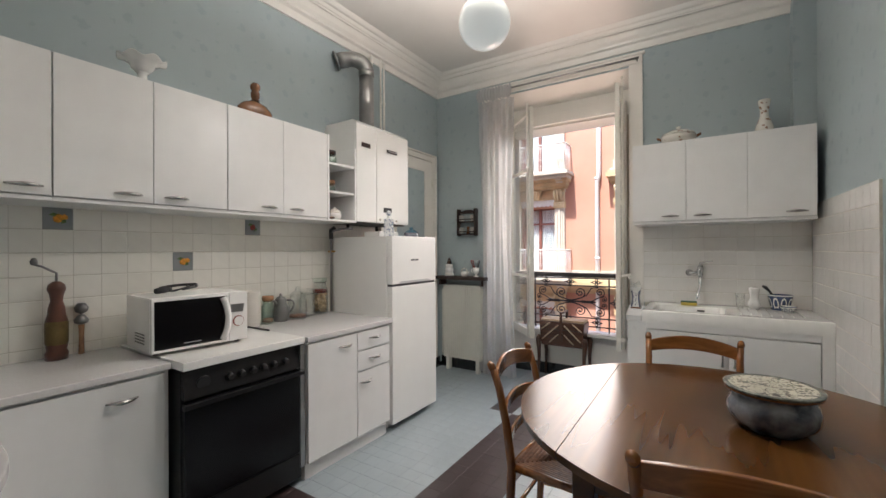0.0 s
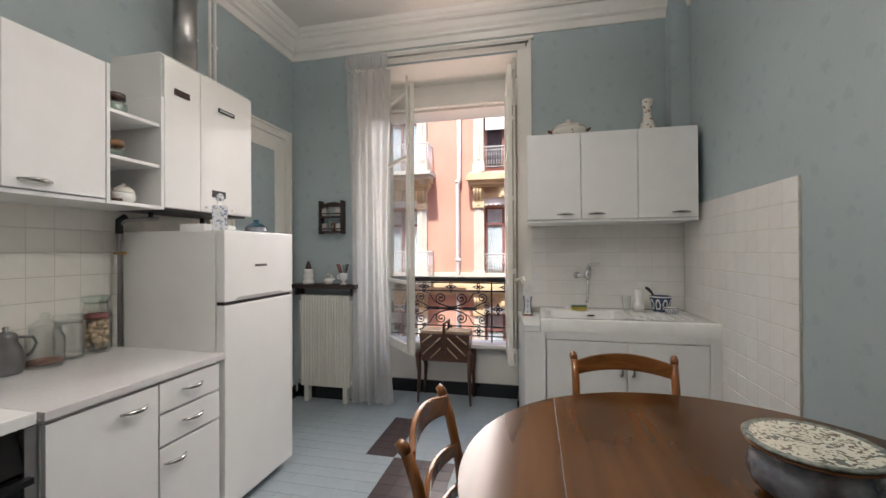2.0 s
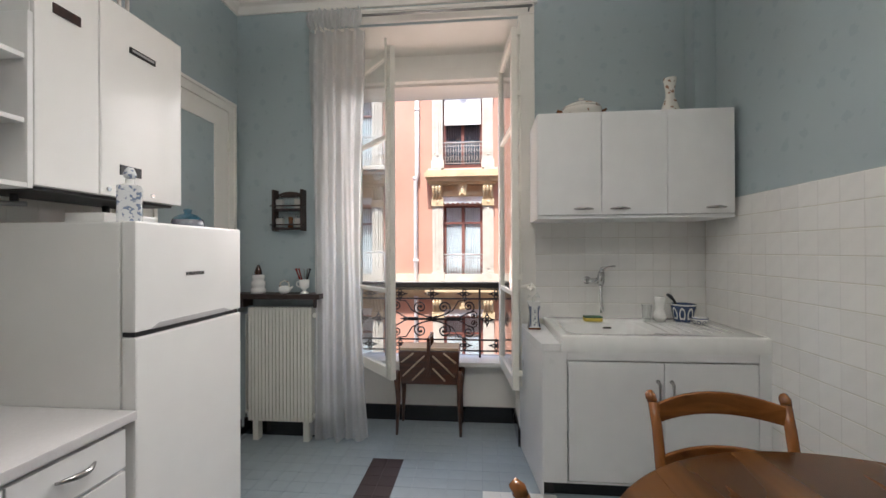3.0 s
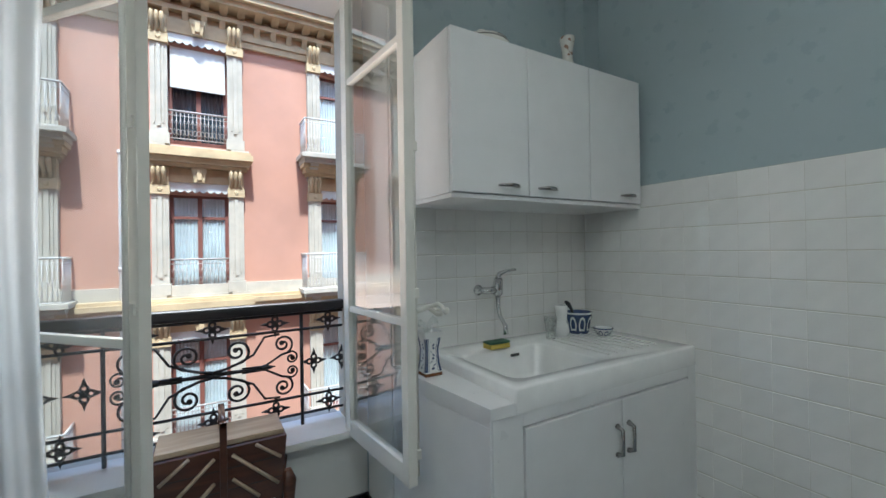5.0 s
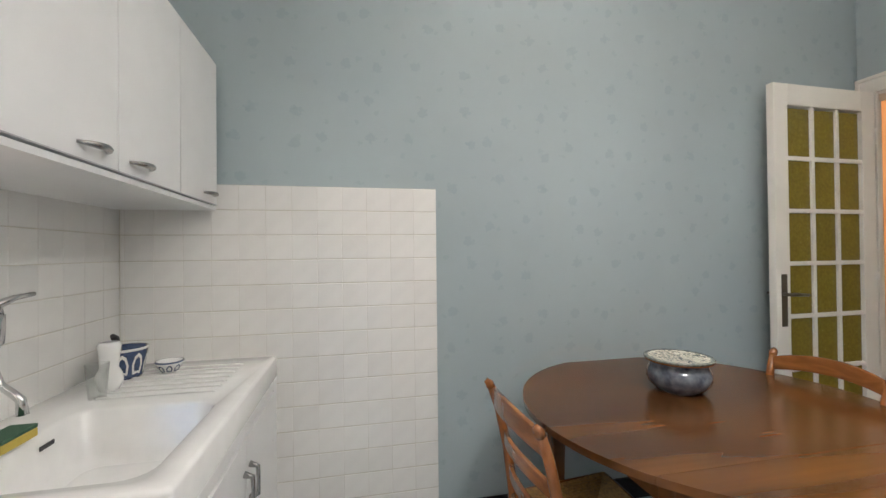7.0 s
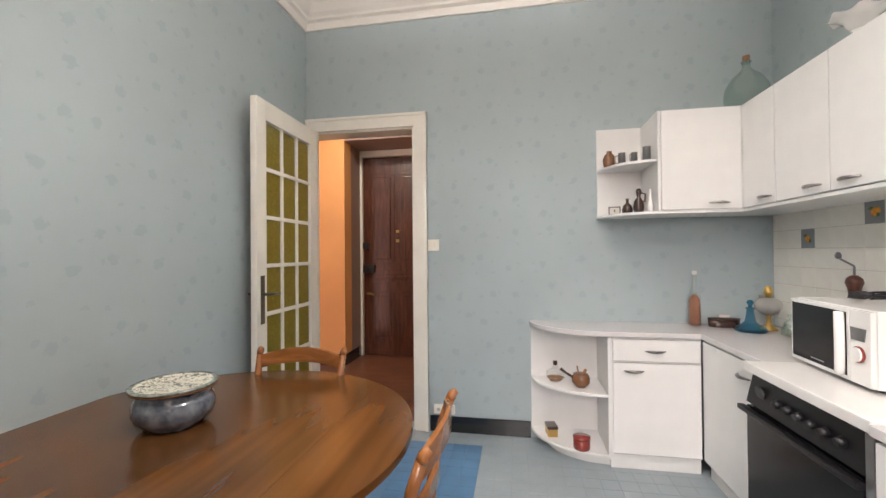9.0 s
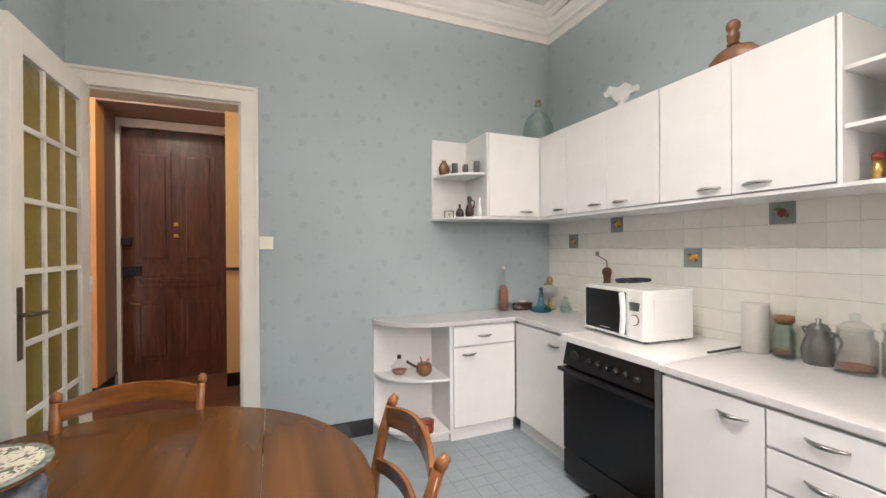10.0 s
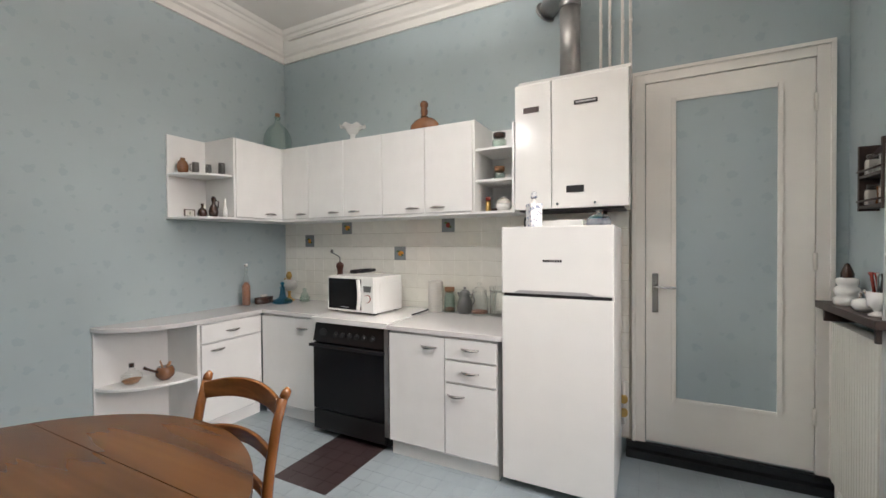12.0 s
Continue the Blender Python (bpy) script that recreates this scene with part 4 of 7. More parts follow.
def rrect(x0, x1, y0, y1, r, n=5):
    pts = []
    for cx, cy, a0 in ((x1 - r, y1 - r, 0), (x0 + r, y1 - r, 90), (x0 + r, y0 + r, 180), (x1 - r, y0 + r, 270)):
        for i in range(n + 1):
            a = radians(a0 + 90 * i / n)
            pts.append((cx + r * math.cos(a), cy + r * math.sin(a)))
    return pts


levels = [(rrect(X0, X1, Y0, Y1, 0.012), 0.7915), (rrect(X0, X1, Y0, Y1, 0.012), ZT - 0.010), (rrect(X0 + 0.004, X1 - 0.004, Y0 + 0.004, Y1 - 0.004, 0.012), ZT - 0.003), (rrect(X0 + 0.014, X1 - 0.014, Y0 + 0.014, Y1 - 0.014, 0.012), ZT),
          (rrect(bx0 - 0.01, bx1 + 0.01, by0 - 0.01, by1 + 0.01, 0.06), ZT - 0.002), (rrect(bx0, bx1, by0, by1, 0.055), ZT - 0.012), (rrect(bx0 + 0.012, bx1 - 0.012, by0 + 0.012, by1 - 0.012, 0.05), zb + 0.03), (rrect(bx0 + 0.04, bx1 - 0.04, by0 + 0.04, by1 - 0.04, 0.04), zb)]
prev = None
for pts, z in levels:
    ring = [bs.verts.new((x, y, z)) for x, y in pts]
    if prev:
        for i in range(len(ring)):
            j = (i + 1) % len(ring)
            f = bs.faces.new((prev[i], prev[j], ring[j], ring[i]))
            f.smooth = len(ring) > 4
    prev = ring
bs.faces.new(prev)
basin = part("basin", bs, CERAM, sk, "white glazed ceramic basin and drainer")
rb = B()
for i in range(7):
    x = 0.06 + i * 0.055
    tube(rb, [(x, 0.06, ZT - 0.001), (x, 0.07, ZT + 0.002), (x, 0.40, ZT + 0.002), (x, 0.41, ZT - 0.001)], 0.004, 6)
part("drainer_ribs", rb, CERAM, basin)
part("drain", tube(B(), [(-0.25, 0.2, zb + 0.001), (-0.25, 0.2, zb + 0.004)], 0.028, 20), CHROME, basin, "chrome drain")
part("overflow", slab(B(), -0.20, -0.15, 0.386, 0.389, 0.835, 0.847, 0.001), INK, basin, "dark overflow slot")
pl = thing("boxed_ledge", (-0.59, 5.06, 0), "white boxed ledge beside the sink", "ledge")
part("ledge_body", prism(B(), [(0.004, -0.150), (-0.062, 0.455), (0.009, 0.455), (0.0095, -0.150)], 2, 0.766, 0.794), LAMINATE, pl)
part("ledge_top", prism(B(), [(-0.002, -0.162), (-0.068, 0.455), (0.098, 0.455), (0.098, -0.162)], 2, 0.7945, 0.832), LAMINATE, pl)
part("ledge_side", prism(B(), [(0.004, -0.150), (-0.062, 0.455), (-0.046, 0.455), (0.0095, -0.150)], 2, 0.0, 0.765), LAMINATE, pl)
uu = wall_unit((-0.575, 5.13, 1.535), 0, 1.105, 0.39, 3, "white laminate wall unit with three doors above the sink", h=0.61)

# mixer tap
tp = thing("mixer_tap", (-0.125, N - 0.008, 1.13), "chrome wall mixer tap with a lever and a swan spout", "tap")
tb = B()
tube(tb, [(-0.075, 0.0, 0.0), (-0.075, -0.012, 0.0), (-0.074, -0.014, 0.0), (-0.07, -0.05, 0.0), (-0.06, -0.06, 0.0), (0.0, -0.065, 0.0)], [0.026, 0.026, 0.017, 0.017, 0.017, 0.019], 14)
tube(tb, [(0, -0.065, -0.03), (0, -0.065, -0.02), (0, -0.065, 0.02), (0.004, -0.067, 0.055)], [0.014, 0.023, 0.025, 0.021], 16)
part("tap_body", tb, CHROME, tp)
part("lever", tube(B(), [(0.004, -0.066, 0.05), (0.008, -0.07, 0.078), (0.04, -0.085, 0.092), (0.085, -0.10, 0.098)], [0.02, 0.013, 0.008, 0.006], 10), CHROME, tp)
part("spout", tube(B(), [(0, -0.065, -0.02), (0, -0.066, -0.08), (-0.004, -0.085, -0.125), (-0.010, -0.115, -0.145), (-0.014, -0.135, -0.16), (-0.014, -0.14, -0.20)], [0.013, 0.010, 0.010, 0.010, 0.011, 0.013], 10), CHROME, tp)

# ---- radiator, shelf, curtain ----
ra = thing("radiator", (-2.325, 5.45, 0.14), "cream finned cast radiator under a dark shelf", "radiator")
for i in range(18):
    x = -0.22 + i * 0.026
    part("fin", slab(B(), x - 0.0115, x + 0.0115, -0.035, 0.035, 0, 0.80, 0.005), RADI, ra)
part("header", slab(slab(B(), -0.225, 0.23, -0.02, 0.02, 0.03, 0.06), -0.225, 0.23, -0.02, 0.02, 0.73, 0.76), RADI, ra)
part("valve", tube(tube(B(), [(0.23, 0, 0.045), (0.27, 0, 0.045), (0.27, 0.05, 0.045)], 0.012), [(0.255, -0.03, 0.045), (0.255, 0.0, 0.045)], 0.017), RADI, ra)
part("valve", tube(tube(B(), [(0.23, 0, 0.745), (0.27, 0, 0.745), (0.27, 0.05, 0.745)], 0.011), [(0.255, -0.03, 0.745), (0.255, 0.0, 0.745)], 0.017), RADI, ra)
part("feed_pipe", tube(B(), [(-0.235, 0, 0.045), (-0.28, 0.02, 0.045), (-0.285, 0.04, 0.0), (-0.285, 0.04, 0.74), (-0.235, 0.0, 0.745)], 0.009), RADI, ra)
part("foot", slab(slab(B(), -0.2, -0.16, -0.03, 0.03, -0.139, 0.0), 0.17, 0.21, -0.03, 0.03, -0.139, 0.0), RADI, ra)
sh = thing("radiator_shelf", (-2.34, 5.44, 1.0), "dark stained wooden shelf above the radiator", "shelf")
part("board", slab(B(), -0.32, 0.32, -0.06, 0.084, 0.0, 0.036, 0.004), SHELFW, sh)
for x in (-0.26, 0.27):
    part("bracket", slab(B(), x, x + 0.02, -0.045, 0.084, -0.06, -0.001), SHELFW, sh)

cu = thing("curtain", (-1.91, 5.44, 0.0), "sheer white gathered curtain hanging to the floor", "curtain")
rng = random.Random(4)
bm = B()
cols, rows_ = 90, 30
grid = []
for j in range(rows_ + 1):
    v = j / rows_
    z = 0.02 + 2.86 * v
    row = []
    for i in range(cols + 1):
        u = i / cols
        half = 0.195 - 0.03 * math.sin(math.pi * min(1, v * 1.1)) + 0.015 * (1 - v)
        x = (u - 0.5) * 2 * half + 0.006 * math.sin(v * 6 + u * 9)
        y = 0.030 * math.sin(u * math.tau * 5.5 + 0.9 * math.sin(v * 3.4)) * (0.6 + 0.4 * math.sin(u * 13 + 1.5 * v)) + 0.008 * math.sin(u * 46 + v * 4)
        row.append(bm.verts.new((x, y, z + (0.012 * math.sin(u * 21) if j == 0 else 0))))
    grid.append(row)
for a, b in zip(grid, grid[1:]):
    for i in range(cols):
        f = bm.faces.new((a[i], a[i + 1], b[i + 1], b[i]))
        f.smooth = True
part("curtain_cloth", bm, SHEER, cu)
bm = B()
grid = []
for j in range(7):
    v = j / 6
    row = []
    for i in range(cols + 1):
        u = i / cols
        half = 0.18 + 0.02 * math.sin(v * 3)
        x = (u - 0.5) * 2 * half
        y = -0.045 + 0.02 * math.sin(u * math.tau * 12) + 0.01 * math.sin(u * 50) - 0.015 * math.sin(math.pi * v)
        row.append(bm.verts.new((x, y, 2.87 + 0.13 * v + 0.006 * math.sin(u * 60))))
    grid.append(row)
for a, b in zip(grid, grid[1:]):
    for i in range(cols):
        bm.faces.new((a[i], a[i + 1], b[i + 1], b[i])).smooth = True
part("ruffle", bm, SHEER, cu)
rod = thing("curtain_rod", (-1.3, 5.44, 2.975), "slim metal curtain rod over the window", "curtain rod")
part("rod", tube(B(), [(-0.83, 0, 0), (0.74, 0, 0)], 0.009, 10), STEEL, rod)
part("bracket", tube(tube(B(), [(-0.79, 0, 0), (-0.79, 0.075, 0)], 0.006), [(0.72, 0, 0), (0.72, 0.075, 0)], 0.006), STEEL, rod)

# ---- pendant lamp ----
pd = thing("pendant_lamp", (-1.06, 3.5, CEIL - 0.001), "white opal glass globe hanging from a cord", "ceiling lamp")
part("canopy", lathe(B(), [(0.0, 0.0), (0.05, 0.0), (0.045, -0.03), (0.0, -0.04)], seg=20), WHITE, pd)
part("cord", tube(B(), [(0, 0, -0.03), (0, 0, -0.58)], 0.004, 8), WHITE, pd)
gl = [(0.03, 0.135)] + [(0.135 * math.cos(radians(a)), 0.135 * math.sin(radians(a))) for a in range(70, -90, -8)] + [(0.0, -0.135)]
part("globe", lathe(B(), gl, (0, 0, -0.75), 40), GLOBE, pd)
part("lamp_cap", lathe(B(), [(0.035, 0.0), (0.035, 0.03), (0.01, 0.05), (0.0, 0.05)], (0, 0, -0.62), 16), WHITE, pd)


# ---- dining table and chairs ----
TX, TY, TR, TZ = -0.055, 3.27, 0.668, 0.75
tb = thing("dining_table", (TX, TY, 0), "round varnished reddish wooden drop-leaf dining table", "table")
def disc_strip(xa, xb):
    """The piece of the round top between two lines x = xa and x = xb."""
    pts = []
    n = 60
    for i in range(n + 1):
        x = xa + (xb - xa) * 0.5 * (1 - math.cos(math.pi * i / n))
        pts.append((x, -math.sqrt(max(0, TR * TR - x * x))))
    for i in range(n + 1):
        x = xb - (xb - xa) * 0.5 * (1 - math.cos(math.pi * i / n))
        pts.append((x, math.sqrt(max(0, TR * TR - x * x))))
    clean = [p for i, p in enumerate(pts) if (Vector(p) - Vector(pts[i - 1])).length > 1e-4]
    return prism(B(), clean, 2, TZ - 0.024, TZ)


for xa, xb in ((-TR, -0.402), (-0.40, TR)):
    part("tabletop" if xb > 0 else "drop_leaf", disc_strip(xa, xb), TABLEW, tb, bevel=0.005)
ap = B()
for a in ((-0.36, 0.36, -0.44, -0.42), (-0.36, 0.36, 0.42, 0.44), (-0.36, -0.34, -0.42, 0.42), (0.34, 0.36, -0.42, 0.42)):
    box(ap, a[0], a[1], a[2], a[3], TZ - 0.14, TZ - 0.025)
part("apron", ap, TABLEW, tb)
for sx in (-1, 1):
    for sy in (-1, 1):
        cx, cy = sx * 0.345, sy * 0.425
        lg = B()
        ring = [[lg.verts.new((cx + a * h, cy + b * h, z)) for a, b in ((-1, -1), (1, -1), (1, 1), (-1, 1))] for h, z in ((0.018, 0.0), (0.030, 0.55), (0.034, TZ - 0.026))]
        for p, q in zip(ring, ring[1:]):
            for i in range(4):
                lg.faces.new((p[i], p[(i + 1) % 4], q[(i + 1) % 4], q[i]))
        lg.faces.new(ring[0][::-1])
        lg.faces.new(ring[-1])
        part("leg", lg, TABLEW, tb, bevel=0.004)


def chair(at, rz, label, weave):
    """A ladder-back chair; the seat looks along +y from the back posts at y = 0."""
    e = thing("dining_chair", at, label, "chair", "chairs round the table", rz)
    hw = 0.20
    for s in (-1, 1):
        pts = [(s * hw * 0.93, 0.02, 0.0), (s * hw * 0.95, 0.035, 0.25), (s * hw * 0.97, 0.045, 0.45), (s * hw, 0.025, 0.62), (s * hw, -0.005, 0.76), (s * (hw + 0.004), -0.03, 0.835)]
        b = tube(B(), pts, [0.014, 0.018, 0.019, 0.017, 0.016, 0.015], 12)
        tube(b, [(s * (hw + 0.004), -0.03, 0.835), (s * (hw + 0.006), -0.038, 0.848), (s * (hw + 0.007), -0.046, 0.855), (s * (hw + 0.007), -0.054, 0.850)], [0.015, 0.017, 0.0155, 0.007], 12)
        part("back_post", b, CHAIRW, e)
        f = tube(B(), [(s * 0.215, 0.43, 0.0), (s * 0.215, 0.425, 0.08), (s * 0.215, 0.42, 0.30), (s * 0.215, 0.42, 0.455)], [0.012, 0.015, 0.019, 0.017], 12)
        part("front_leg", f, CHAIRW, e)
    for z, h, arch in ((0.805, 0.062, 0.030), (0.665, 0.045, 0.022), (0.545, 0.040, 0.018)):
        sl = B()
        y0 = -0.018 if z > 0.8 else (0.018 if z > 0.6 else 0.036)
        n = 16
        fa, bk = [], []
        for i in range(n + 1):
            u = -1 + 2 * i / n
            x = u * (hw - 0.008)
            y = y0 - 0.035 * (1 - u * u)
            top = z + h / 2 + arch * (1 - u * u) - (0.004 if z < 0.8 else 0)
            bot = z - h / 2 + arch * 0.7 * (1 - u * u)
            fa.append((sl.verts.new((x, y + 0.008, bot)), sl.verts.new((x, y + 0.008, top))))
            bk.append((sl.verts.new((x, y - 0.008, bot)), sl.verts.new((x, y - 0.008, top))))
        for i in range(n):
            sl.faces.new((fa[i][0], fa[i + 1][0], fa[i + 1][1], fa[i][1]))
            sl.faces.new((bk[i][0], bk[i][1], bk[i + 1][1], bk[i + 1][0]))
            sl.faces.new((fa[i][1], fa[i + 1][1], bk[i + 1][1], bk[i][1]))
            sl.faces.new((fa[i][0], bk[i][0], bk[i + 1][0], fa[i + 1][0]))
        sl.faces.new((fa[0][0], fa[0][1], bk[0][1], bk[0][0]))
        sl.faces.new((fa[n][0], bk[n][0], bk[n][1], fa[n][1]))
        part("back_slat", sl, CHAIRSLAT, e, bevel=0.004)
    # woven seat: four wedges of cords that meet in the middle
    st = B()
    c = [(-0.185, 0.045), (0.185, 0.045), (0.225, 0.435), (-0.225, 0.435)]
    mid = Vector((0, 0.25))
    for k in range(4):
        a, b = Vector(c[k]), Vector(c[(k + 1) % 4])
        n = 14
        for i in range(n):
            u = (i + 0.5) / n
            p, q = a.lerp(mid, u), b.lerp(mid, u)
            if (p - q).length > 0.012:
                zc = 0.452 - 0.012 * u
                mm = (p + q) / 2
                tube(st, [(p.x, p.y, zc + 0.003), (mm.x, mm.y, zc - 0.003), (q.x, q.y, zc + 0.003)], 0.0095, 5)
    tagged(part("seat", st, weave, e), kind="stuff")
    sf = B()
    for p, q in zip(c, c[1:] + c[:1]):
        tube(sf, [(*p, 0.445), (*q, 0.445)], 0.015, 8)
    part("seat_rail", sf, CHAIRW, e)
    for p, q in (((-0.213, 0.42, 0.16), (0.213, 0.42, 0.16)), ((-0.213, 0.42, 0.30), (0.213, 0.42, 0.30)), ((-0.19, 0.03, 0.20), (-0.213, 0.42, 0.20)), ((0.19, 0.03, 0.20), (0.213, 0.42, 0.20)), ((-0.19, 0.03, 0.24), (0.19, 0.03, 0.24))):
        part("stretcher", tube(B(), [p, q], 0.009, 8), CHAIRW, e)
    return e


LBL = "honey-varnished ladder-back chair with a woven rush seat"
chair((-0.15, 4.04, 0), 180, LBL + ", sink side", RUSH)
chair((-0.035, 2.665, 0), 6, LBL + ", hall side", RUSH)
chair((-0.80, 3.31, 0), -90, "honey-varnished ladder-back chair with a woven brown seat, cooker side", BROWNSEAT)

# ---- street side ----
struct("ground", box(B(), -400, 400, -400, 400, -9.6, -9.4), PAVE, "pavement and ground far below")
struct("road", box(B(), -200, 200, 7.8, 12.6, -9.4, -9.39), ASPH, "asphalt street between the houses")
FY = 14.5
PITCH, STO = 3.23, 3.25
C0 = -1.43


def facade():
    e = thing("apartment_building", (C0, FY, -9.4), "salmon stucco town house with stone window surrounds and balconies", "building")
    G = 9.4
    xs = [PITCH * k for k in range(-3, 5)]
    bays = [(x, k) for k, x in zip(range(-3, 5), xs)]
    storeys = [-6.0, -2.75, 0.5, 3.75]
    x0, x1 = xs[0] - 1.6, xs[-1] + 1.6
    wl = B()
    # wall piers and spandrels leave the window openings free
    edges = [x0] + sum(([x - 0.57, x + 0.57] for x in xs), []) + [x1]
    for i in range(0, len(edges), 2):
        box(wl, edges[i], edges[i + 1], 0.0, 0.5, 0.0, G + 6.15)
    for x in xs:
        box(wl, x - 0.57, x + 0.57, 0.0, 0.5, 0.0, G + storeys[0])
        for a, b in zip(storeys, storeys[1:] + [6.15]):
            box(wl, x - 0.57, x + 0.57, 0.0, 0.5, G + a + 2.15, G + (b if b < 6 else 6.15))
    part("wall", wl, STUCCO, e)
    part("upper_wall", box(B(), x0, x1, 0.0, 0.5, G + 7.35, G + 10.6), STUCCO, e)
    part("core", box(B(), x0, x1, 0.9, 8.0, 0.0, G + 10.6), MAUVE, e)
    part("roof", prism(B(), [(-0.1, G + 10.6), (8.0, G + 10.6), (4.0, G + 13.0)], 0, x0, x1), GIRON, e, "grey metal roof")
    # bands and cornices
    for zb in (-0.03 - STO * 2, -0.03):
        b = B()
        for d, a, c in ((0.10, 0.0, 0.07), (0.24, 0.07, 0.16), (0.34, 0.16, 0.26), (0.40, 0.26, 0.36), (0.30, 0.36, 0.43)):
            box(b, x0, x1, -d, 0.0, G + zb + a, G + zb + c)
        part("string_course", b, YSTONE, e, "ochre stone string course")
        part("base_band", box(B(), x0, x1, -0.10, 0.0, G + zb + 0.431, G + zb + 0.69), STONE, e, "white stone base band")
    for d, a, c in ((0.08, 6.15, 6.299), (0.12, 6.30, 6.419), (0.05, 6.42, 6.619), (0.20, 6.62, 6.72), (0.05, 6.721, 6.859), (0.48, 6.86, 6.979), (0.60, 6.98, 7.119), (0.66, 7.12, 7.239)):
        part("cornice_moulding", box(B(), x0, x1, -d, 0.0, G + a, G + c), YSTONE, e, "ochre stone cornice moulding")
    part("cornice_edge", box(B(), x0, x1, -0.70, 0.0, G + 7.24, G + 7.35), STONE, e)
    b = B()
    x = x0 + 0.2
    while x < x1:
        prism(b, [(-0.05, G + 6.73), (-0.42, G + 6.86), (-0.05, G + 6.86)], 0, x, x + 0.16)
        prism(b, [(-0.08, G + 6.44), (-0.2, G + 6.62), (-0.08, G + 6.62)], 0, x, x + 0.12)
        x += 0.36
    tagged(part("bracket_row", b, YSTONE, e), kind="stuff")
    for k, x in enumerate(xs):
        for s in storeys[1:]:
            hb = (k - 3) % 2 != 0  # bays with a balcony
            z = G + s
            # pilasters with sunk panels
            for sd in (-1, 1):
                a, c = sorted((x + sd * 0.57, x + sd * 0.88))
                p = B()
                slab(p, a, c, -0.12, 0.0, z + 0.20, z + 2.32, 0.01)
                box(p, a + 0.06, a + 0.09, -0.14, -0.12, z + 0.40, z + 2.05)
                box(p, c - 0.09, c - 0.06, -0.14, -0.12, z + 0.40, z + 2.05)
                box(p, a + 0.12, c - 0.12, -0.15, -0.12, z + 0.34, z + 2.10)
                slab(p, a - 0.03, c + 0.03, -0.16, 0.0, z - 0.04, z + 0.20, 0.01)
                part("pilaster", p, STONE, e, "white stone pilaster")
                cp = B()
                slab(cp, a - 0.02, c + 0.02, -0.18, 0.0, z + 2.12, z + 2.32, 0.01)
                tube(cp, [((a + c) / 2, -0.16, z + 2.22), ((a + c) / 2, -0.20, z + 2.22)], [0.07, 0.03], 10)
                for q in range(3):
                    xx = a + 0.05 + q * 0.09
                    tube(cp, [(xx, -0.17, z + 2.34), (xx, -0.20, z + 2.42), (xx, -0.26, z + 2.50), (xx, -0.31, z + 2.62), (xx, -0.30, z + 2.70)], [0.03, 0.035, 0.04, 0.045, 0.03], 6)
                slab(cp, a, c, -0.17, 0.0, z + 2.325, z + 2.72, 0.01)
                part("capital", cp, YSTONE, e, "ochre carved stone capital")
            # lintel, keystone, scalloped valance, hood
            li = B()
            slab(li, x - 0.57, x + 0.57, -0.13, 0.0, z + 2.40, z + 2.56, 0.008)
            slab(li, x - 0.57, x + 0.57, -0.10, 0.0, z + 2.561, z + 2.72, 0.008)
            prism(li, [(x - 0.09, z + 2.40), (x + 0.09, z + 2.40), (x + 0.15, z + 2.72), (x - 0.15, z + 2.72)], 1, -0.24, -0.101)
            slab(li, x - 0.05, x + 0.05, -0.29, -0.2, z + 2.44, z + 2.68, 0.02)
            part("lintel", li, YSTONE, e, "ochre stone lintel with a keystone")
            va = B()
            pts = [(x - 0.57, z + 2.40), (x + 0.57, z + 2.40)]
            for i in range(41):
                u = 1 - i / 40
                pts.append((x - 0.57 + 1.14 * u, z + 2.24 - 0.055 * abs(math.sin(u * math.pi * 8))))
            prism(va, pts, 1, -0.10, -0.07)
            part("valance", va, SHADE, e, "scalloped white metal valance")
            top = s + STO < 6.0
            if top:
                ho = B()
                for d, a, c, ww in ((0.26, 2.725, 2.80, 0.95), (0.36, 2.80, 2.92, 1.0), (0.46, 2.92, 3.05, 1.06), (0.38, 3.05, 3.12, 1.02)):
                    box(ho, x - ww, x + ww, -d, 0.0, z + a, z + c)
                part("hood", ho, YSTONE, e, "ochre stone window hood")
                part("hood_block", slab(slab(B(), x - 1.0, x - 0.62, -0.16, 0.0, z + 3.125, z + 3.21), x + 0.62, x + 1.0, -0.16, 0.0, z + 3.125, z + 3.21), STONE, e)
                part("hood_sill", box(B(), x - 0.62, x + 0.62, -0.12, 0.0, z + 3.125, z + 3.2), STONE, e)
            # window: frame, glass, net curtain; one dark sheet for an unlit room
            wi = B()
            for a, c in ((-0.57, -0.50), (-0.045, 0.045), (0.50, 0.57)):
                slab(wi, x + a, x + c, 0.16, 0.24, z + 0.0, z + 2.2, 0.006)
            for a, c in ((0.0, 0.12), (1.62, 1.68), (2.10, 2.20)):
                for u0, u1 in ((-0.50, -0.045), (0.045, 0.50)):
                    slab(wi, x + u0, x + u1, 0.165, 0.235, z + a, z + c, 0.006)
            win = part("window", wi, REDFR, e, "dark red wooden window")
            part("pane", box(B(), x - 0.5, x + 0.5, 0.195, 0.20, z + 0.1, z + 2.12), PANE, win)
            nc = B()
            for u0, u1 in ((-0.52, -0.03), (0.03, 0.52)):
                n = 24
                row = [(nc.verts.new((x + u0 + (u1 - u0) * i / n, 0.225 + 0.015 * math.sin(i * 1.9), z + 0.05)), nc.verts.new((x + u0 + (u1 - u0) * i / n, 0.225 + 0.015 * math.sin(i * 1.9), z + 2.15))) for i in range(n + 1)]
                for p, q in zip(row, row[1:]):
                    nc.faces.new((p[0], q[0], q[1], p[1]))
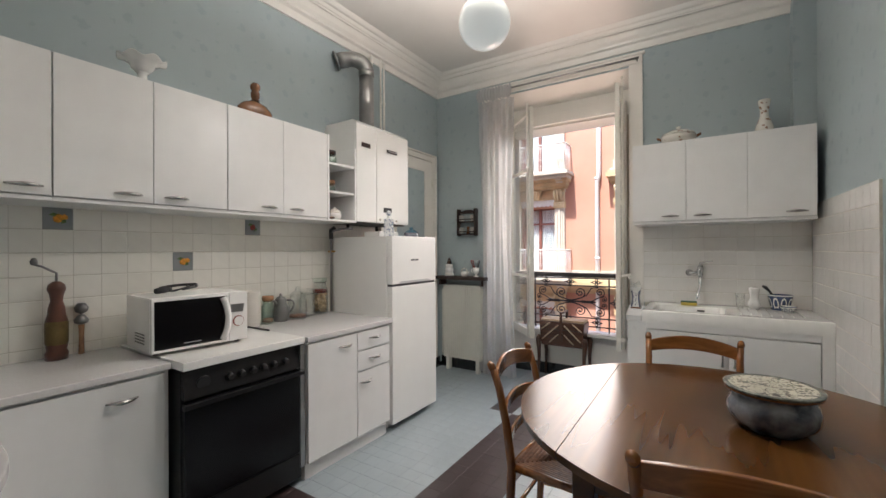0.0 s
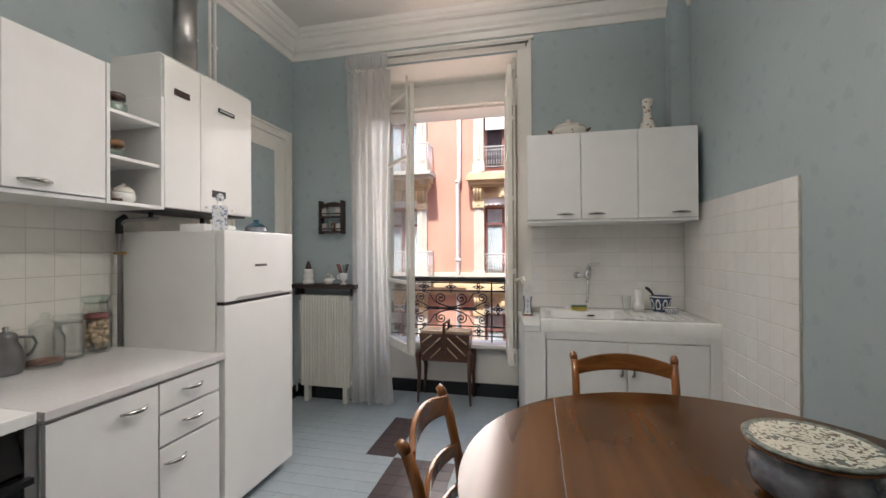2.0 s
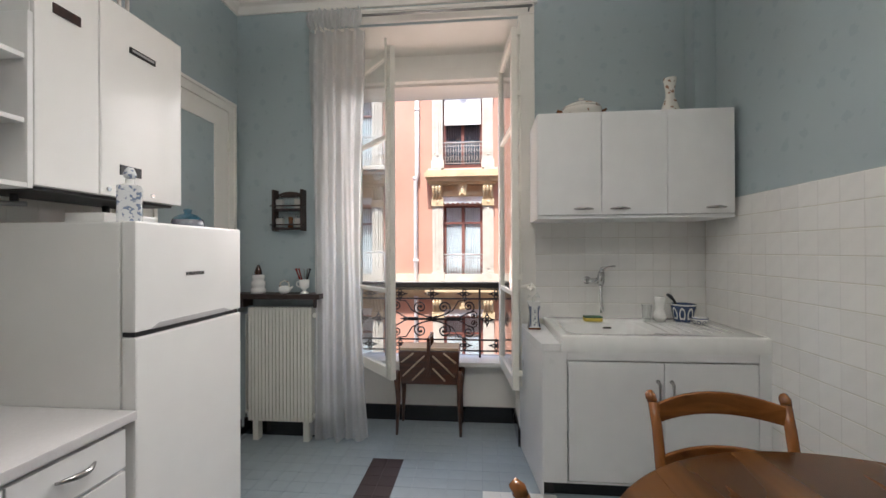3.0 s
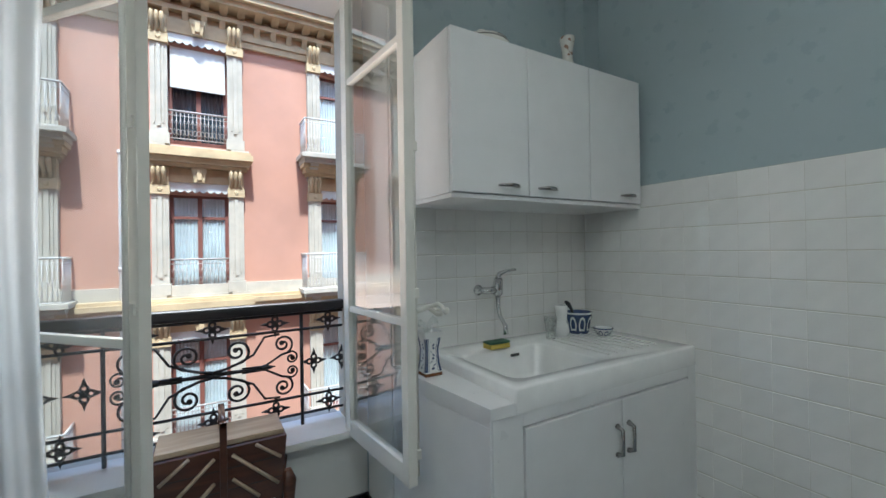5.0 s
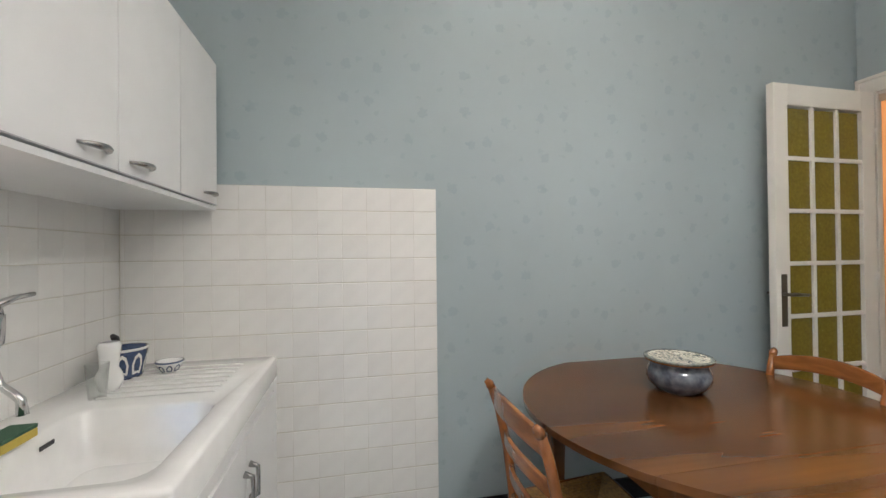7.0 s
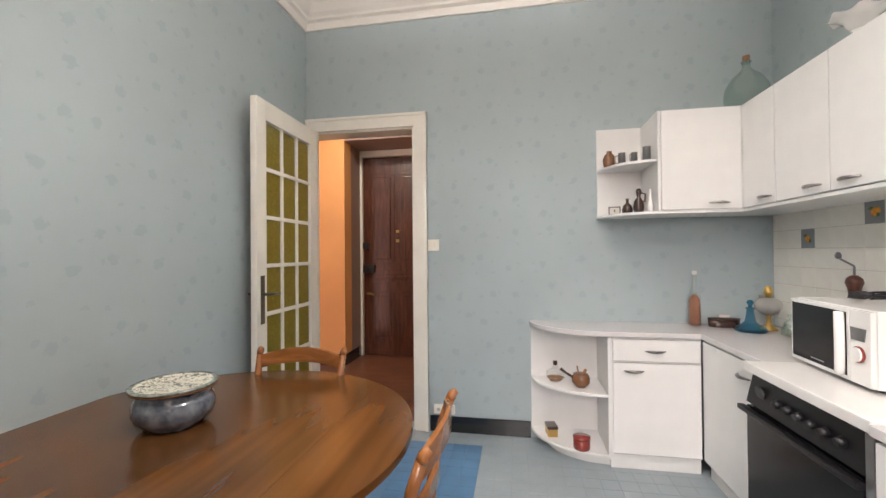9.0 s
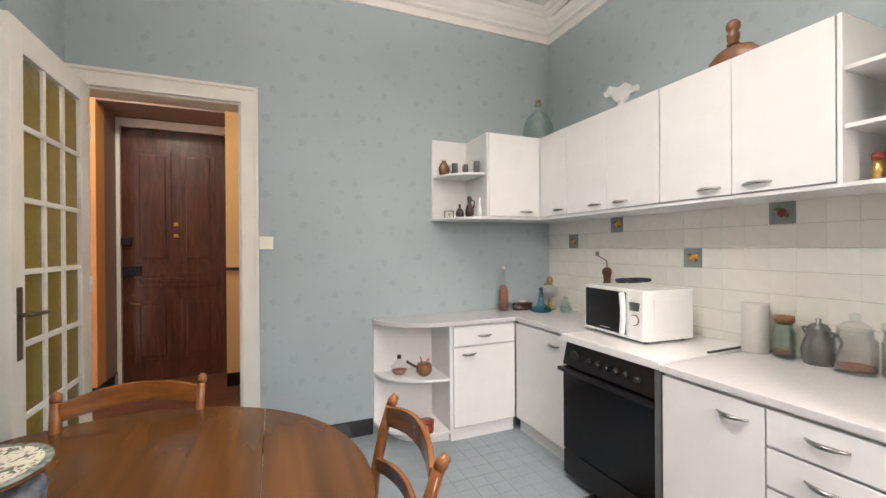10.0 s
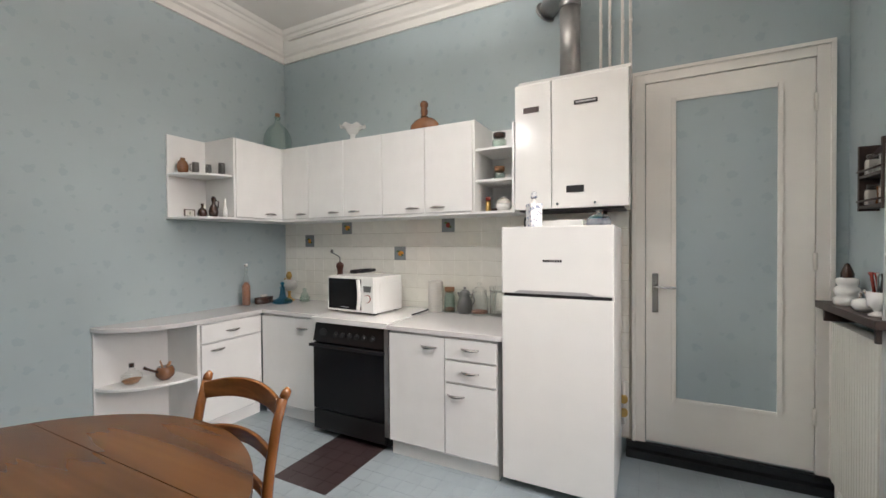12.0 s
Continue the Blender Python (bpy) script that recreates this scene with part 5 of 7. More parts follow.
            # at the blind a dark sheet, not a net, stands for the room's shade
            part("net_curtain", nc, DARKROOM if s > 3 and k == 3 else NET, win, "grey-blue net curtain, dark sheet for the unlit room at the half-lowered blind")
            if s > 3 and k == 3:
                part("blind", slab(B(), x - 0.53, x + 0.53, 0.02, 0.05, z + 1.25, z + 2.2, 0.005), SHADE, win, "half-lowered white blind")
            # railing or balcony
            rl = B()
            d0 = -0.62 if hb else -0.05
            hw = 1.05 if hb else 0.57
            m = WIRON if hb else PIRON
            nbar = 30 if hb else 15
            zr0, zr1 = z + (0.12 if not hb else -0.02), z + (0.80 if hb else 0.72)
            for zz, r in ((zr1, 0.022), (zr1 - 0.10, 0.010), (zr0, 0.012)):
                tube(rl, [(x - hw, d0, zz), (x + hw, d0, zz)], r, 6)
                if hb:
                    for sd in (-1, 1):
                        tube(rl, [(x + sd * hw, d0, zz), (x + sd * hw, -0.02, zz)], r, 6)
            railing_ob = part("balcony_railing" if hb else "window_railing", rl, m, e)
            step = 2 * hw / nbar
            bar_mesh = None
            sw_ = B()
            for i in range(nbar + 1):
                xx = x - hw + step * i
                if bar_mesh is None:
                    bar = part("baluster", tube(B(), [(0, 0, zr0), (0, 0, zr1)], 0.008, 4), m, railing_ob)
                    bar_mesh = bar.data
                else:
                    bar = new("baluster", bar_mesh)
                    bar.parent = railing_ob
                bar.location = (xx, d0, 0)
                if i < nbar:
                    ring = [(xx + step / 2 + step * 0.42 * math.cos(a), d0, zr0 + 0.14 + step * 0.8 * math.sin(a)) for a in [math.tau * q / 8 for q in range(9)]]
                    tube(sw_, ring, 0.006, 4, False)
                    tube(sw_, [(xx, d0, zr0 + 0.42), (xx + step / 2, d0, zr0 + 0.32), (xx + step, d0, zr0 + 0.42)], 0.006, 4)
            tagged(part("scrollwork", sw_, m, railing_ob), kind="stuff")
            if hb:
                for sd in (-1, 1):
                    for i in range(8):
                        yy = d0 + (-d0 - 0.02) * i / 8
                        bar = new("baluster", bar_mesh)
                        bar.parent = railing_ob
                        bar.location = (x + sd * hw, yy, 0)
                sb = B()
                slab(sb, x - 1.15, x + 1.15, -0.72, -0.001, z - 0.14, z - 0.04, 0.01)
                slab(sb, x - 1.08, x + 1.08, -0.62, -0.001, z - 0.24, z - 0.141, 0.01)
                for sd in (-1, 1):
                    prism(sb, [(-0.001, z - 0.62), (-0.55, z - 0.25), (-0.001, z - 0.25)], 0, x + sd * 0.8 - 0.1, x + sd * 0.8 + 0.1)
                part("balcony_slab", sb, STONE, e, "pale stone balcony slab")
    for xx in (-2.80 - C0, -2.80 - C0 + PITCH * 2, -2.80 - C0 - PITCH * 2):
        dp = tube(B(), [(xx, -0.09, 0.0), (xx, -0.09, G + 3.35), (xx + 0.05, -0.12, G + 3.5), (xx + 0.05, -0.09, G + 6.9)], 0.062, 10)
        for zz in (1.0, 3.4, 5.4):
            tube(dp, [(xx + (0.05 if zz > 3.45 else 0), -0.09, G + zz), (xx + (0.05 if zz > 3.45 else 0), -0.09, G + zz + 0.09)], 0.078, 10)
        part("downpipe", dp, PIPEM, e, "pale painted downpipe")
    # top storey railing
    rl = B()
    tube(rl, [(x0, -0.55, G + 8.2), (x1, -0.55, G + 8.2)], 0.02, 6)
    i = 0
    x = x0
    while x < x1:
        tube(rl, [(x, -0.55, G + 7.36), (x, -0.55, G + 8.2)], 0.008, 4)
        tube(rl, [(x, -0.55, G + 7.5), (x + 0.07, -0.55, G + 7.75), (x, -0.55, G + 8.0)], 0.006, 4)
        x += 0.14
    part("top_railing", rl, GIRON, e)


facade()
# unseen outer walls and roof of this house, added to shade the street side
struct("own_facade", box(box(B(), -14, W - 0.26, 5.6, NO, -9.4, 10), E + 0.26, 14, 5.6, NO, -9.4, 10), STUCCO, "unseen street wall of the house, added for shade")
struct("own_facade_upper", box(box(B(), W - 0.26, E + 0.26, 5.6, NO, CEIL + 0.31, 10), W - 0.26, E + 0.26, 5.6, NO, -9.4, -0.21), STUCCO, "unseen street wall of the house above and below, added for shade")
struct("own_roof", box(B(), -14, 14, -6, NO, 10, 10.3), GIRON, "unseen roof of the house, added for shade")


# ---- balcony railing of our window ----
def spiral(bm, c, r, a0, turns, sgn, rad=0.006, y=0.0):
    pts = []
    n = int(18 * turns)
    for i in range(n + 1):
        u = i / n
        rr = r * (1 - 0.82 * u)
        a = a0 + sgn * math.tau * turns * u
        pts.append((c[0] + rr * math.cos(a), y, c[1] + rr * math.sin(a)))
    tube(bm, pts, rad, 5)
    tube(bm, [(pts[-1][0], -0.006, pts[-1][2]), (pts[-1][0], 0.006, pts[-1][2])], 0.012, 8)
    return pts[0]


def quatrefoil(bm, x, z, s=0.036):
    for a in range(4):
        cx, cz = x + s * 0.62 * math.cos(a * math.pi / 2), z + s * 0.62 * math.sin(a * math.pi / 2)
        tube(bm, [(cx + s * 0.36 * math.cos(q), 0.0, cz + s * 0.36 * math.sin(q)) for q in [math.tau * k / 8 for k in range(9)]], 0.006, 5, False)
        t = a * math.pi / 2
        tube(bm, [(x + s * math.cos(t), 0, z + s * math.sin(t)), (x + s * 1.9 * math.cos(t), 0, z + s * 1.9 * math.sin(t))], [0.011, 0.001], 5)
    tube(bm, [(x, -0.01, z), (x, 0.01, z)], 0.012, 8)


def railing():
    e = thing("balcony_railing", (-1.32, 6.05, 0.44), "dark wrought-iron window railing with scrolls and a wooden handrail", "railing")
    xa, xb = -0.66, 0.66
    part("handrail", slab(B(), xa, xb, -0.035, 0.035, 0.585, 0.635, 0.015), IRON, e, "dark rounded handrail")
    for z in (0.575, 0.495, 0.155, 0.065):
        part("bar", tube(B(), [(xa, 0, z), (xb, 0, z)], 0.0075, 6), IRON, e)
    for x in (xa + 0.02, -0.395, 0.395, xb - 0.02):
        part("upright", tube(B(), [(x, 0, 0.0), (x, 0, 0.58)], 0.009, 6), IRON, e)
    for x in (-0.53, -0.27, 0.0, 0.27, 0.53):
        q = B()
        quatrefoil(q, x, 0.535)
        part("rosette", q, IRON, e)
        q = B()
        quatrefoil(q, x, 0.11)
        part("rosette", q, IRON, e)
    for c in (0.0,):
        for sx in (-1, 1):
            for sz in (-1, 1):
                s = B()
                cz = 0.325
                spiral(s, (c + sx * 0.10, cz + sz * 0.095), 0.058, math.pi / 2 * -sz, 1.6, sx * sz, 0.0065)
                tube(s, [(c, 0, cz + sz * 0.012), (c + sx * 0.05, 0, cz + sz * 0.02), (c + sx * 0.10, 0, cz + sz * 0.037)], 0.007, 5)
                spiral(s, (c + sx * 0.305, cz + sz * 0.105), 0.05, math.pi / 2 * -sz, 1.6, sx * sz, 0.006)
                tube(s, [(c + sx * 0.10, 0, cz + sz * 0.037), (c + sx * 0.17, 0, cz + sz * 0.07), (c + sx * 0.22, 0, cz + sz * 0.15), (c + sx * 0.29, 0, cz + sz * 0.157)], 0.006, 5)
                spiral(s, (c + sx * 0.345, cz + sz * 0.033), 0.032, math.pi / 2 * sz, 1.3, -sx * sz, 0.005)
                tube(s, [(c + sx * 0.12, 0, cz + sz * 0.01), (c + sx * 0.22, 0, cz + sz * 0.008), (c + sx * 0.30, 0, cz + sz * 0.055), (c + sx * 0.345, 0, cz + sz * 0.065)], 0.006, 5)
                part("scroll", s, IRON, e)
            a = B()
            tube(a, [(c, 0, cz), (c + sx * 0.10, 0, cz), (c + sx * 0.20, 0, cz)], [0.012, 0.010, 0.005], 6)
            tube(a, [(c + sx * 0.20, 0, cz), (c + sx * 0.215, 0, cz), (c + sx * 0.27, 0, cz)], [0.006, 0.018, 0.002], 6)
            part("arrow", a, IRON, e)
            for rx in (0.455, 0.60):
                q = B()
                quatrefoil(q, sx * rx, 0.325)
                part("rosette", q, IRON, e)


railing()

# ---- things on the worktops and the cooker ----
CT = 0.832  # top of the worktops
mw = thing("microwave", (-2.37, 2.66, 0.839), "white microwave oven with a black glass door and a dial", "microwave", rz=86)
part("casing", slab(B(), -0.225, 0.225, -0.145, 0.17, 0.012, 0.272, 0.008), APPL, mw)
part("door", slab(B(), -0.223, 0.125, -0.163, -0.146, 0.016, 0.268, 0.003), APPL, mw)
part("door_glass", slab(B(), -0.212, 0.112, -0.1645, -0.1632, 0.03, 0.255, 0.0005), DKGLASS, mw, "black glass window")
ar = []
for i in range(13):
    u = -1 + i / 6
    ar.append((0.090 + 0.022 * (1 - u * u), -0.185 + 0.012 * u * u, 0.142 + 0.108 * u))
part("door_handle", tube(B(), ar, 0.015, 10), APPL, mw, "curved white handle")
part("control_panel", slab(B(), 0.127, 0.223, -0.163, -0.146, 0.016, 0.268, 0.003), APPL, mw)
part("display", prism(B(), [(0.138, 0.165), (0.132, 0.208), (0.205, 0.208), (0.198, 0.165)], 1, -0.166, -0.1631), PEWTER, mw, "dark grey display")
dl = part("dial", tube(B(), [(0.172, -0.163, 0.118), (0.172, -0.176, 0.118)], 0.024, 24), APPL, mw, "white dial with a red ring")
part("dial_ring", tube(B(), [(0.172, -0.1632, 0.118), (0.172, -0.170, 0.118)], 0.028, 24), REDM, dl, "red ring")
part("side_panel", slab(B(), 0.2252, 0.2285, -0.095, 0.12, 0.055, 0.225, 0.0015), APPL, mw)
part("maker_mark", box(B(), -0.09, -0.01, -0.1652, -0.1646, 0.044, 0.048), EDGE, mw)
vt = B()
for i in range(6):
    for j in range(4):
        box(vt, -0.2262, -0.2252, -0.08 + i * 0.022, -0.066 + i * 0.022, 0.05 + j * 0.014, 0.057 + j * 0.014)
part("vent_slots", vt, INK, mw)
for x in (-0.19, 0.19):
    for y in (-0.11, 0.13):
        part("foot", tube(B(), [(x, y, 0), (x, y, 0.013)], 0.013, 8), RUBBER, mw)
cb = thing("power_cable", (-2.42, 2.62, 1.112), "coiled black power cable with its plug", "cable")
rng = random.Random(3)
pts = []
for i in range(52):
    a = i * 0.33
    pts.append(((0.035 + 0.012 * math.sin(a * 0.7)) * math.cos(a), (0.070 + 0.025 * math.cos(a * 0.4)) * math.sin(a) + 0.01, 0.006 + 0.026 * abs(math.sin(a * 0.5 + 0.4)) + 0.0002 * i))
part("cord", tube(B(), pts, 0.0042, 6), RUBBER, cb)
part("plug", tube(B(), [(0.03, -0.11, 0.018), (0.02, -0.06, 0.022), (0.01, -0.03, 0.025)], [0.014, 0.017, 0.008], 8), RUBBER, cb)


def turned(name, at, prof, material, label, cat, seg=24, extra=(), group=""):
    e = thing(name, at, label, cat, group)
    part("vessel" if extra else "body", lathe(B(), prof, seg=seg), material, e)
    for n, bm_, m in extra:
        part(n, bm_, m, e)
    return e


def petals(bm, r0, r1, z0, z1, n):
    """Painted arches round a flaring wall, a hair proud of it."""
    for i in range(n):
        a0, w = math.tau * i / n, math.tau / n * 0.40
        pts = [(-0.8, 0.0), (0.8, 0.0), (1.0, 0.45), (0.6, 0.85), (0.0, 1.0), (-0.6, 0.85), (-1.0, 0.45)]
        inner = [(u * 0.62, 0.14 + v * 0.68) for u, v in pts]
        ring = []
        for u, v in pts + inner:
            r = r0 + (r1 - r0) * v + 0.0012
            ring.append(bm.verts.new((r * math.cos(a0 + u * w), r * math.sin(a0 + u * w), z0 + (z1 - z0) * v)))
        for k in range(7):
            bm.faces.new((ring[k], ring[(k + 1) % 7], ring[7 + (k + 1) % 7], ring[7 + k]))
    return bm


def jar(at, r, h, lid, fill, label, gl=JARG, group="", fh=0.5, neck=0.75):
    prof = [(0.0, 0.0), (r * 0.96, 0.0), (r, 0.01), (r, h * 0.74), (r * neck, h * 0.86), (r * neck, h), (r * neck - 0.003, h), (r * neck - 0.003, h * 0.87), (r - 0.003, h * 0.74), (r - 0.003, 0.012), (0.0, 0.006)]
    e = thing("jar", at, label, "jar", group)
    part("glass_body", lathe(B(), prof, seg=28), gl, e)
    if lid:
        lp = [(0.0, h - 0.01), (r * neck - 0.004, h - 0.01), (r * neck - 0.004, h), (r * neck + 0.006, h), (r * neck + 0.006, h + 0.028), (0.0, h + 0.03)]
        if lid == "knob":
            lp = [(r * neck + 0.004, h), (r * neck, h + 0.01), (r * 0.4, h + 0.03), (0.010, h + 0.034), (0.019, h + 0.05), (0.012, h + 0.062), (0.0, h + 0.064)]
            part("lid", lathe(B(), lp, seg=24), gl, e, "glass knobbed lid")
        else:
            part("lid", lathe(B(), lp, seg=24), lid, e)
    if fill:
        part("contents", lathe(B(), [(0.0, 0.008), (r - 0.006, 0.014), (r - 0.005, h * fh), (r * 0.5, h * fh + 0.006), (0.0, h * fh)], seg=20), fill, e)
    return e


# pepper mill with a crank
MILLW = mat("oiled_red_brown_wood", (0.10, 0.032, 0.018), 0.3, vary=0.3, scale=14, coat=0.3)
MILLB = mat("tarnished_brass", (0.16, 0.115, 0.045), 0.4, metal=0.7, vary=0.3, scale=20)
pm = thing("pepper_mill", (-2.62, 2.2, CT), "tall turned dark wooden pepper mill with a metal crank", "pepper mill")
part("mill_body", lathe(B(), [(0.0, 0), (0.040, 0), (0.042, 0.03), (0.036, 0.045), (0.038, 0.06), (0.040, 0.18), (0.032, 0.21), (0.030, 0.24), (0.022, 0.27), (0.026, 0.30), (0.034, 0.325), (0.030, 0.345), (0.014, 0.36), (0.0, 0.362)], seg=24), MILLW, pm)
part("brass_band", lathe(B(), [(0.0395, 0.07), (0.042, 0.08), (0.0422, 0.17), (0.0395, 0.178)], seg=24), MILLB, pm, "tarnished brass band")
part("crank", tube(B(), [(0, 0, 0.36), (0, 0, 0.40), (-0.005, -0.01, 0.405), (0.01, -0.05, 0.43), (0.012, -0.075, 0.44)], 0.005, 8), PEWTER, pm)
part("crank_knob", lathe(B(), [(0, 0), (0.012, 0.006), (0.014, 0.02), (0.008, 0.034), (0, 0.036)], (0.012, -0.078, 0.435), 12), PEWTER, pm)
pg = thing("wall_opener", (-2.66, 2.30, CT), "small metal and wood gadget standing by the mill", "utensil")
part("handle", lathe(B(), [(0, 0), (0.012, 0), (0.010, 0.08), (0.013, 0.14), (0.0, 0.142)], seg=12), CORK, pg)
part("metal_head", lathe(lathe(B(), [(0, 0.14), (0.026, 0.15), (0.030, 0.165), (0.012, 0.19), (0.0, 0.191)], seg=16), [(0, 0.19), (0.024, 0.205), (0.028, 0.225), (0.016, 0.245), (0.0, 0.247)], seg=16), PEWTER, pg)

kr = thing("paper_towel_roll", (-2.60, 3.15, CT), "white paper towel roll standing on end", "paper roll")
part("roll", lathe(B(), [(0.018, 0.0), (0.053, 0.0), (0.055, 0.005), (0.055, 0.225), (0.052, 0.23), (0.018, 0.23), (0.018, 0.0)], seg=28), SHADE, kr)
jar((-2.60, 3.27, CT), 0.042, 0.16, CORK, SAND, "squat greenish glass jar with a cork lid", GREENG, fh=0.2)
pt = thing("pewter_jug", (-2.62, 3.385, CT), "dark pewter jug with a lid and a curved handle", "jug")
part("vessel", lathe(B(), [(0, 0), (0.05, 0), (0.056, 0.02), (0.06, 0.06), (0.050, 0.10), (0.036, 0.13), (0.040, 0.15), (0.03, 0.165), (0.008, 0.175), (0.010, 0.19), (0.0, 0.195)], seg=24), PEWTER, pt)
part("handle", tube(B(), [(0.02, 0.035, 0.145), (0.03, 0.075, 0.14), (0.03, 0.09, 0.11), (0.02, 0.075, 0.07), (0.01, 0.055, 0.055)], 0.006, 8), PEWTER, pt)
part("spout", tube(B(), [(0, -0.035, 0.12), (0, -0.055, 0.15)], [0.014, 0.008], 8), PEWTER, pt)
jar((-2.60, 3.51, CT), 0.066, 0.17, "knob", SAND, "round clear glass jar with a knobbed glass lid", fh=0.16, neck=0.8)
jar((-2.64, 3.63, CT), 0.056, 0.175, JARG, SHADE, "straight clear storage jar with a glass lid", fh=0.12, neck=0.9)
nj = jar((-2.66, 3.765, CT), 0.062, 0.25, GREENG, None, "tall glass jar full of walnuts and dried fruit", fh=0.6, neck=0.78)
rng = random.Random(8)
nb = B()
for i in range(60):
    a, rr, z = rng.random() * 6.28, 0.041 * math.sqrt(rng.random()), 0.022 + 0.130 * (i / 60)
    lathe(nb, [(0, -0.018), (0.016, -0.008), (0.018, 0.005), (0.011, 0.017), (0, 0.019)], (rr * math.cos(a), rr * math.sin(a), z), 7)
part("nuts", nb, PASTA, nj, "pale brown nuts")
part("dark_layer", lathe(B(), [(0, 0.165), (0.055, 0.165), (0.056, 0.19), (0, 0.195)], seg=20), REDM, nj, "dark red dried fruit")
lc = thing("loose_hose", (-2.64, 3.11, CT + 0.004), "black gas hose end on the worktop edge", "hose")
part("hose", tube(B(), [(0.30, -0.01, 0.006), (0.1, -0.012, 0.006), (-0.02, -0.02, 0.008), (-0.055, 0.0, 0.02), (-0.055, 0.02, 0.006)], 0.006, 8), RUBBER, lc)

# corner worktop
bt = thing("bottle", (-2.18, 1.56, CT), "tall clear bottle half full of reddish spice", "bottle")
part("glass_body", lathe(B(), [(0, 0), (0.034, 0), (0.036, 0.01), (0.036, 0.17), (0.030, 0.20), (0.014, 0.25), (0.013, 0.32), (0.015, 0.33), (0, 0.331)], seg=20), JARG, bt)
part("contents", lathe(B(), [(0, 0.005), (0.032, 0.008), (0.032, 0.165), (0.012, 0.20), (0, 0.2)], seg=16), SAND, bt)
part("cap", lathe(B(), [(0.0, 0.331), (0.014, 0.331), (0.014, 0.352), (0, 0.353)], seg=12), SHADE, bt)
bx = thing("wooden_box", (-2.34, 1.58, CT), "oval dark red wooden box with a lid", "box")
part("box_body", lathe(B(), [(0, 0), (0.085, 0), (0.09, 0.006), (0.09, 0.045), (0, 0.045)], seg=24, sx=1.0, sy=0.5), DKBROWN, bx)
part("lid", lathe(B(), [(0, 0.0455), (0.093, 0.0455), (0.093, 0.056), (0.02, 0.06), (0, 0.06)], seg=24, sx=1.0, sy=0.52), DKBROWN, bx)
part("lid_knob", slab(B(), -0.03, 0.03, -0.008, 0.008, 0.0605, 0.077, 0.003), SHADE, bx)
ol = thing("oil_lamp", (-2.55, 1.66, CT), "old oil lamp with a brass foot and a frosted glass globe", "oil lamp")
part("base", lathe(B(), [(0, 0), (0.045, 0), (0.046, 0.012), (0.03, 0.022), (0.014, 0.04), (0.012, 0.075), (0.020, 0.09), (0, 0.092)], seg=24), BRASS, ol)
part("globe", lathe(B(), [(0.018, 0.092), (0.045, 0.105), (0.066, 0.135), (0.068, 0.16), (0.050, 0.185), (0.022, 0.195), (0, 0.196)], seg=28), FROST, ol, "frosted glass globe")
part("burner", lathe(B(), [(0, 0.1965), (0.018, 0.1965), (0.018, 0.21), (0.026, 0.22), (0.026, 0.235), (0.016, 0.262), (0.008, 0.268), (0, 0.27)], seg=18), BRASS, ol)
part("wick_wheel", tube(B(), [(0.018, 0, 0.205), (0.045, 0, 0.205), (0.048, 0, 0.205)], [0.003, 0.003, 0.009], 10), BRASS, ol)
sd_ = thing("ship_decanter", (-2.42, 1.72, CT), "turquoise glass decanter with a broad flat base", "decanter")
part("glass_body", lathe(B(), [(0, 0), (0.078, 0), (0.086, 0.012), (0.078, 0.030), (0.048, 0.042), (0.030, 0.058), (0.023, 0.09), (0.018, 0.13), (0, 0.131)], seg=28), BLUEG, sd_)
part("neck_ring", lathe(B(), [(0.018, 0.131), (0.026, 0.137), (0.018, 0.144), (0.0, 0.1445)], seg=20), BLUEG, sd_)
part("stopper", lathe(B(), [(0, 0.145), (0.010, 0.145), (0.012, 0.16), (0.019, 0.172), (0.012, 0.186), (0, 0.188)], seg=16), BLUEG, sd_)
jar((-2.57, 1.83, CT), 0.045, 0.058, "knob", None, "small blue-green glass jar with a knobbed lid", GREENG)

# lower open shelf
Z1 = 0.448
fk = thing("round_flask", (-1.30, 1.60, Z1), "round smoky glass flask with a dark stopper", "flask")
part("glass_body", lathe(B(), [(0, 0), (0.035, 0.0), (0.062, 0.03), (0.058, 0.065), (0.02, 0.09), (0.014, 0.11), (0, 0.111)], seg=24, sx=1, sy=0.8), JARG, fk)
part("contents", lathe(B(), [(0, 0.004), (0.034, 0.004), (0.055, 0.03), (0.04, 0.035), (0, 0.035)], seg=18, sx=1, sy=0.8), CORK, fk)
part("stopper", lathe(B(), [(0, 0.111), (0.015, 0.111), (0.015, 0.135), (0, 0.136)], seg=12), DKBROWN, fk)
pa = thing("clay_pot", (-1.45, 1.70, Z1), "glazed brown clay pot with a long handle and a wooden lid", "pot")
part("pot_body", lathe(B(), [(0, 0), (0.03, 0), (0.055, 0.03), (0.056, 0.06), (0.045, 0.085), (0.043, 0.086), (0.0, 0.08)], seg=24), BROWNC, pa)
part("handle", tube(B(), [(0.045, 0.01, 0.06), (0.09, 0.0, 0.085), (0.125, -0.01, 0.11)], [0.009, 0.008, 0.01], 8), DKBROWN, pa)
part("pestle", tube(B(), [(0.0, 0.0, 0.06), (-0.03, 0.01, 0.115)], 0.009, 8), CORK, pa)
part("spoon", tube(B(), [(0.01, 0.0, 0.06), (0.02, -0.02, 0.13)], 0.005, 6), CORK, pa)
Z0 = 0.088
tn = thing("small_book_box", (-1.27, 1.60, Z0), "small brown box shaped like a stack of books", "box", rz=10)
part("box_body", slab(B(), -0.032, 0.032, -0.045, 0.045, 0, 0.05, 0.004), BRASS, tn)
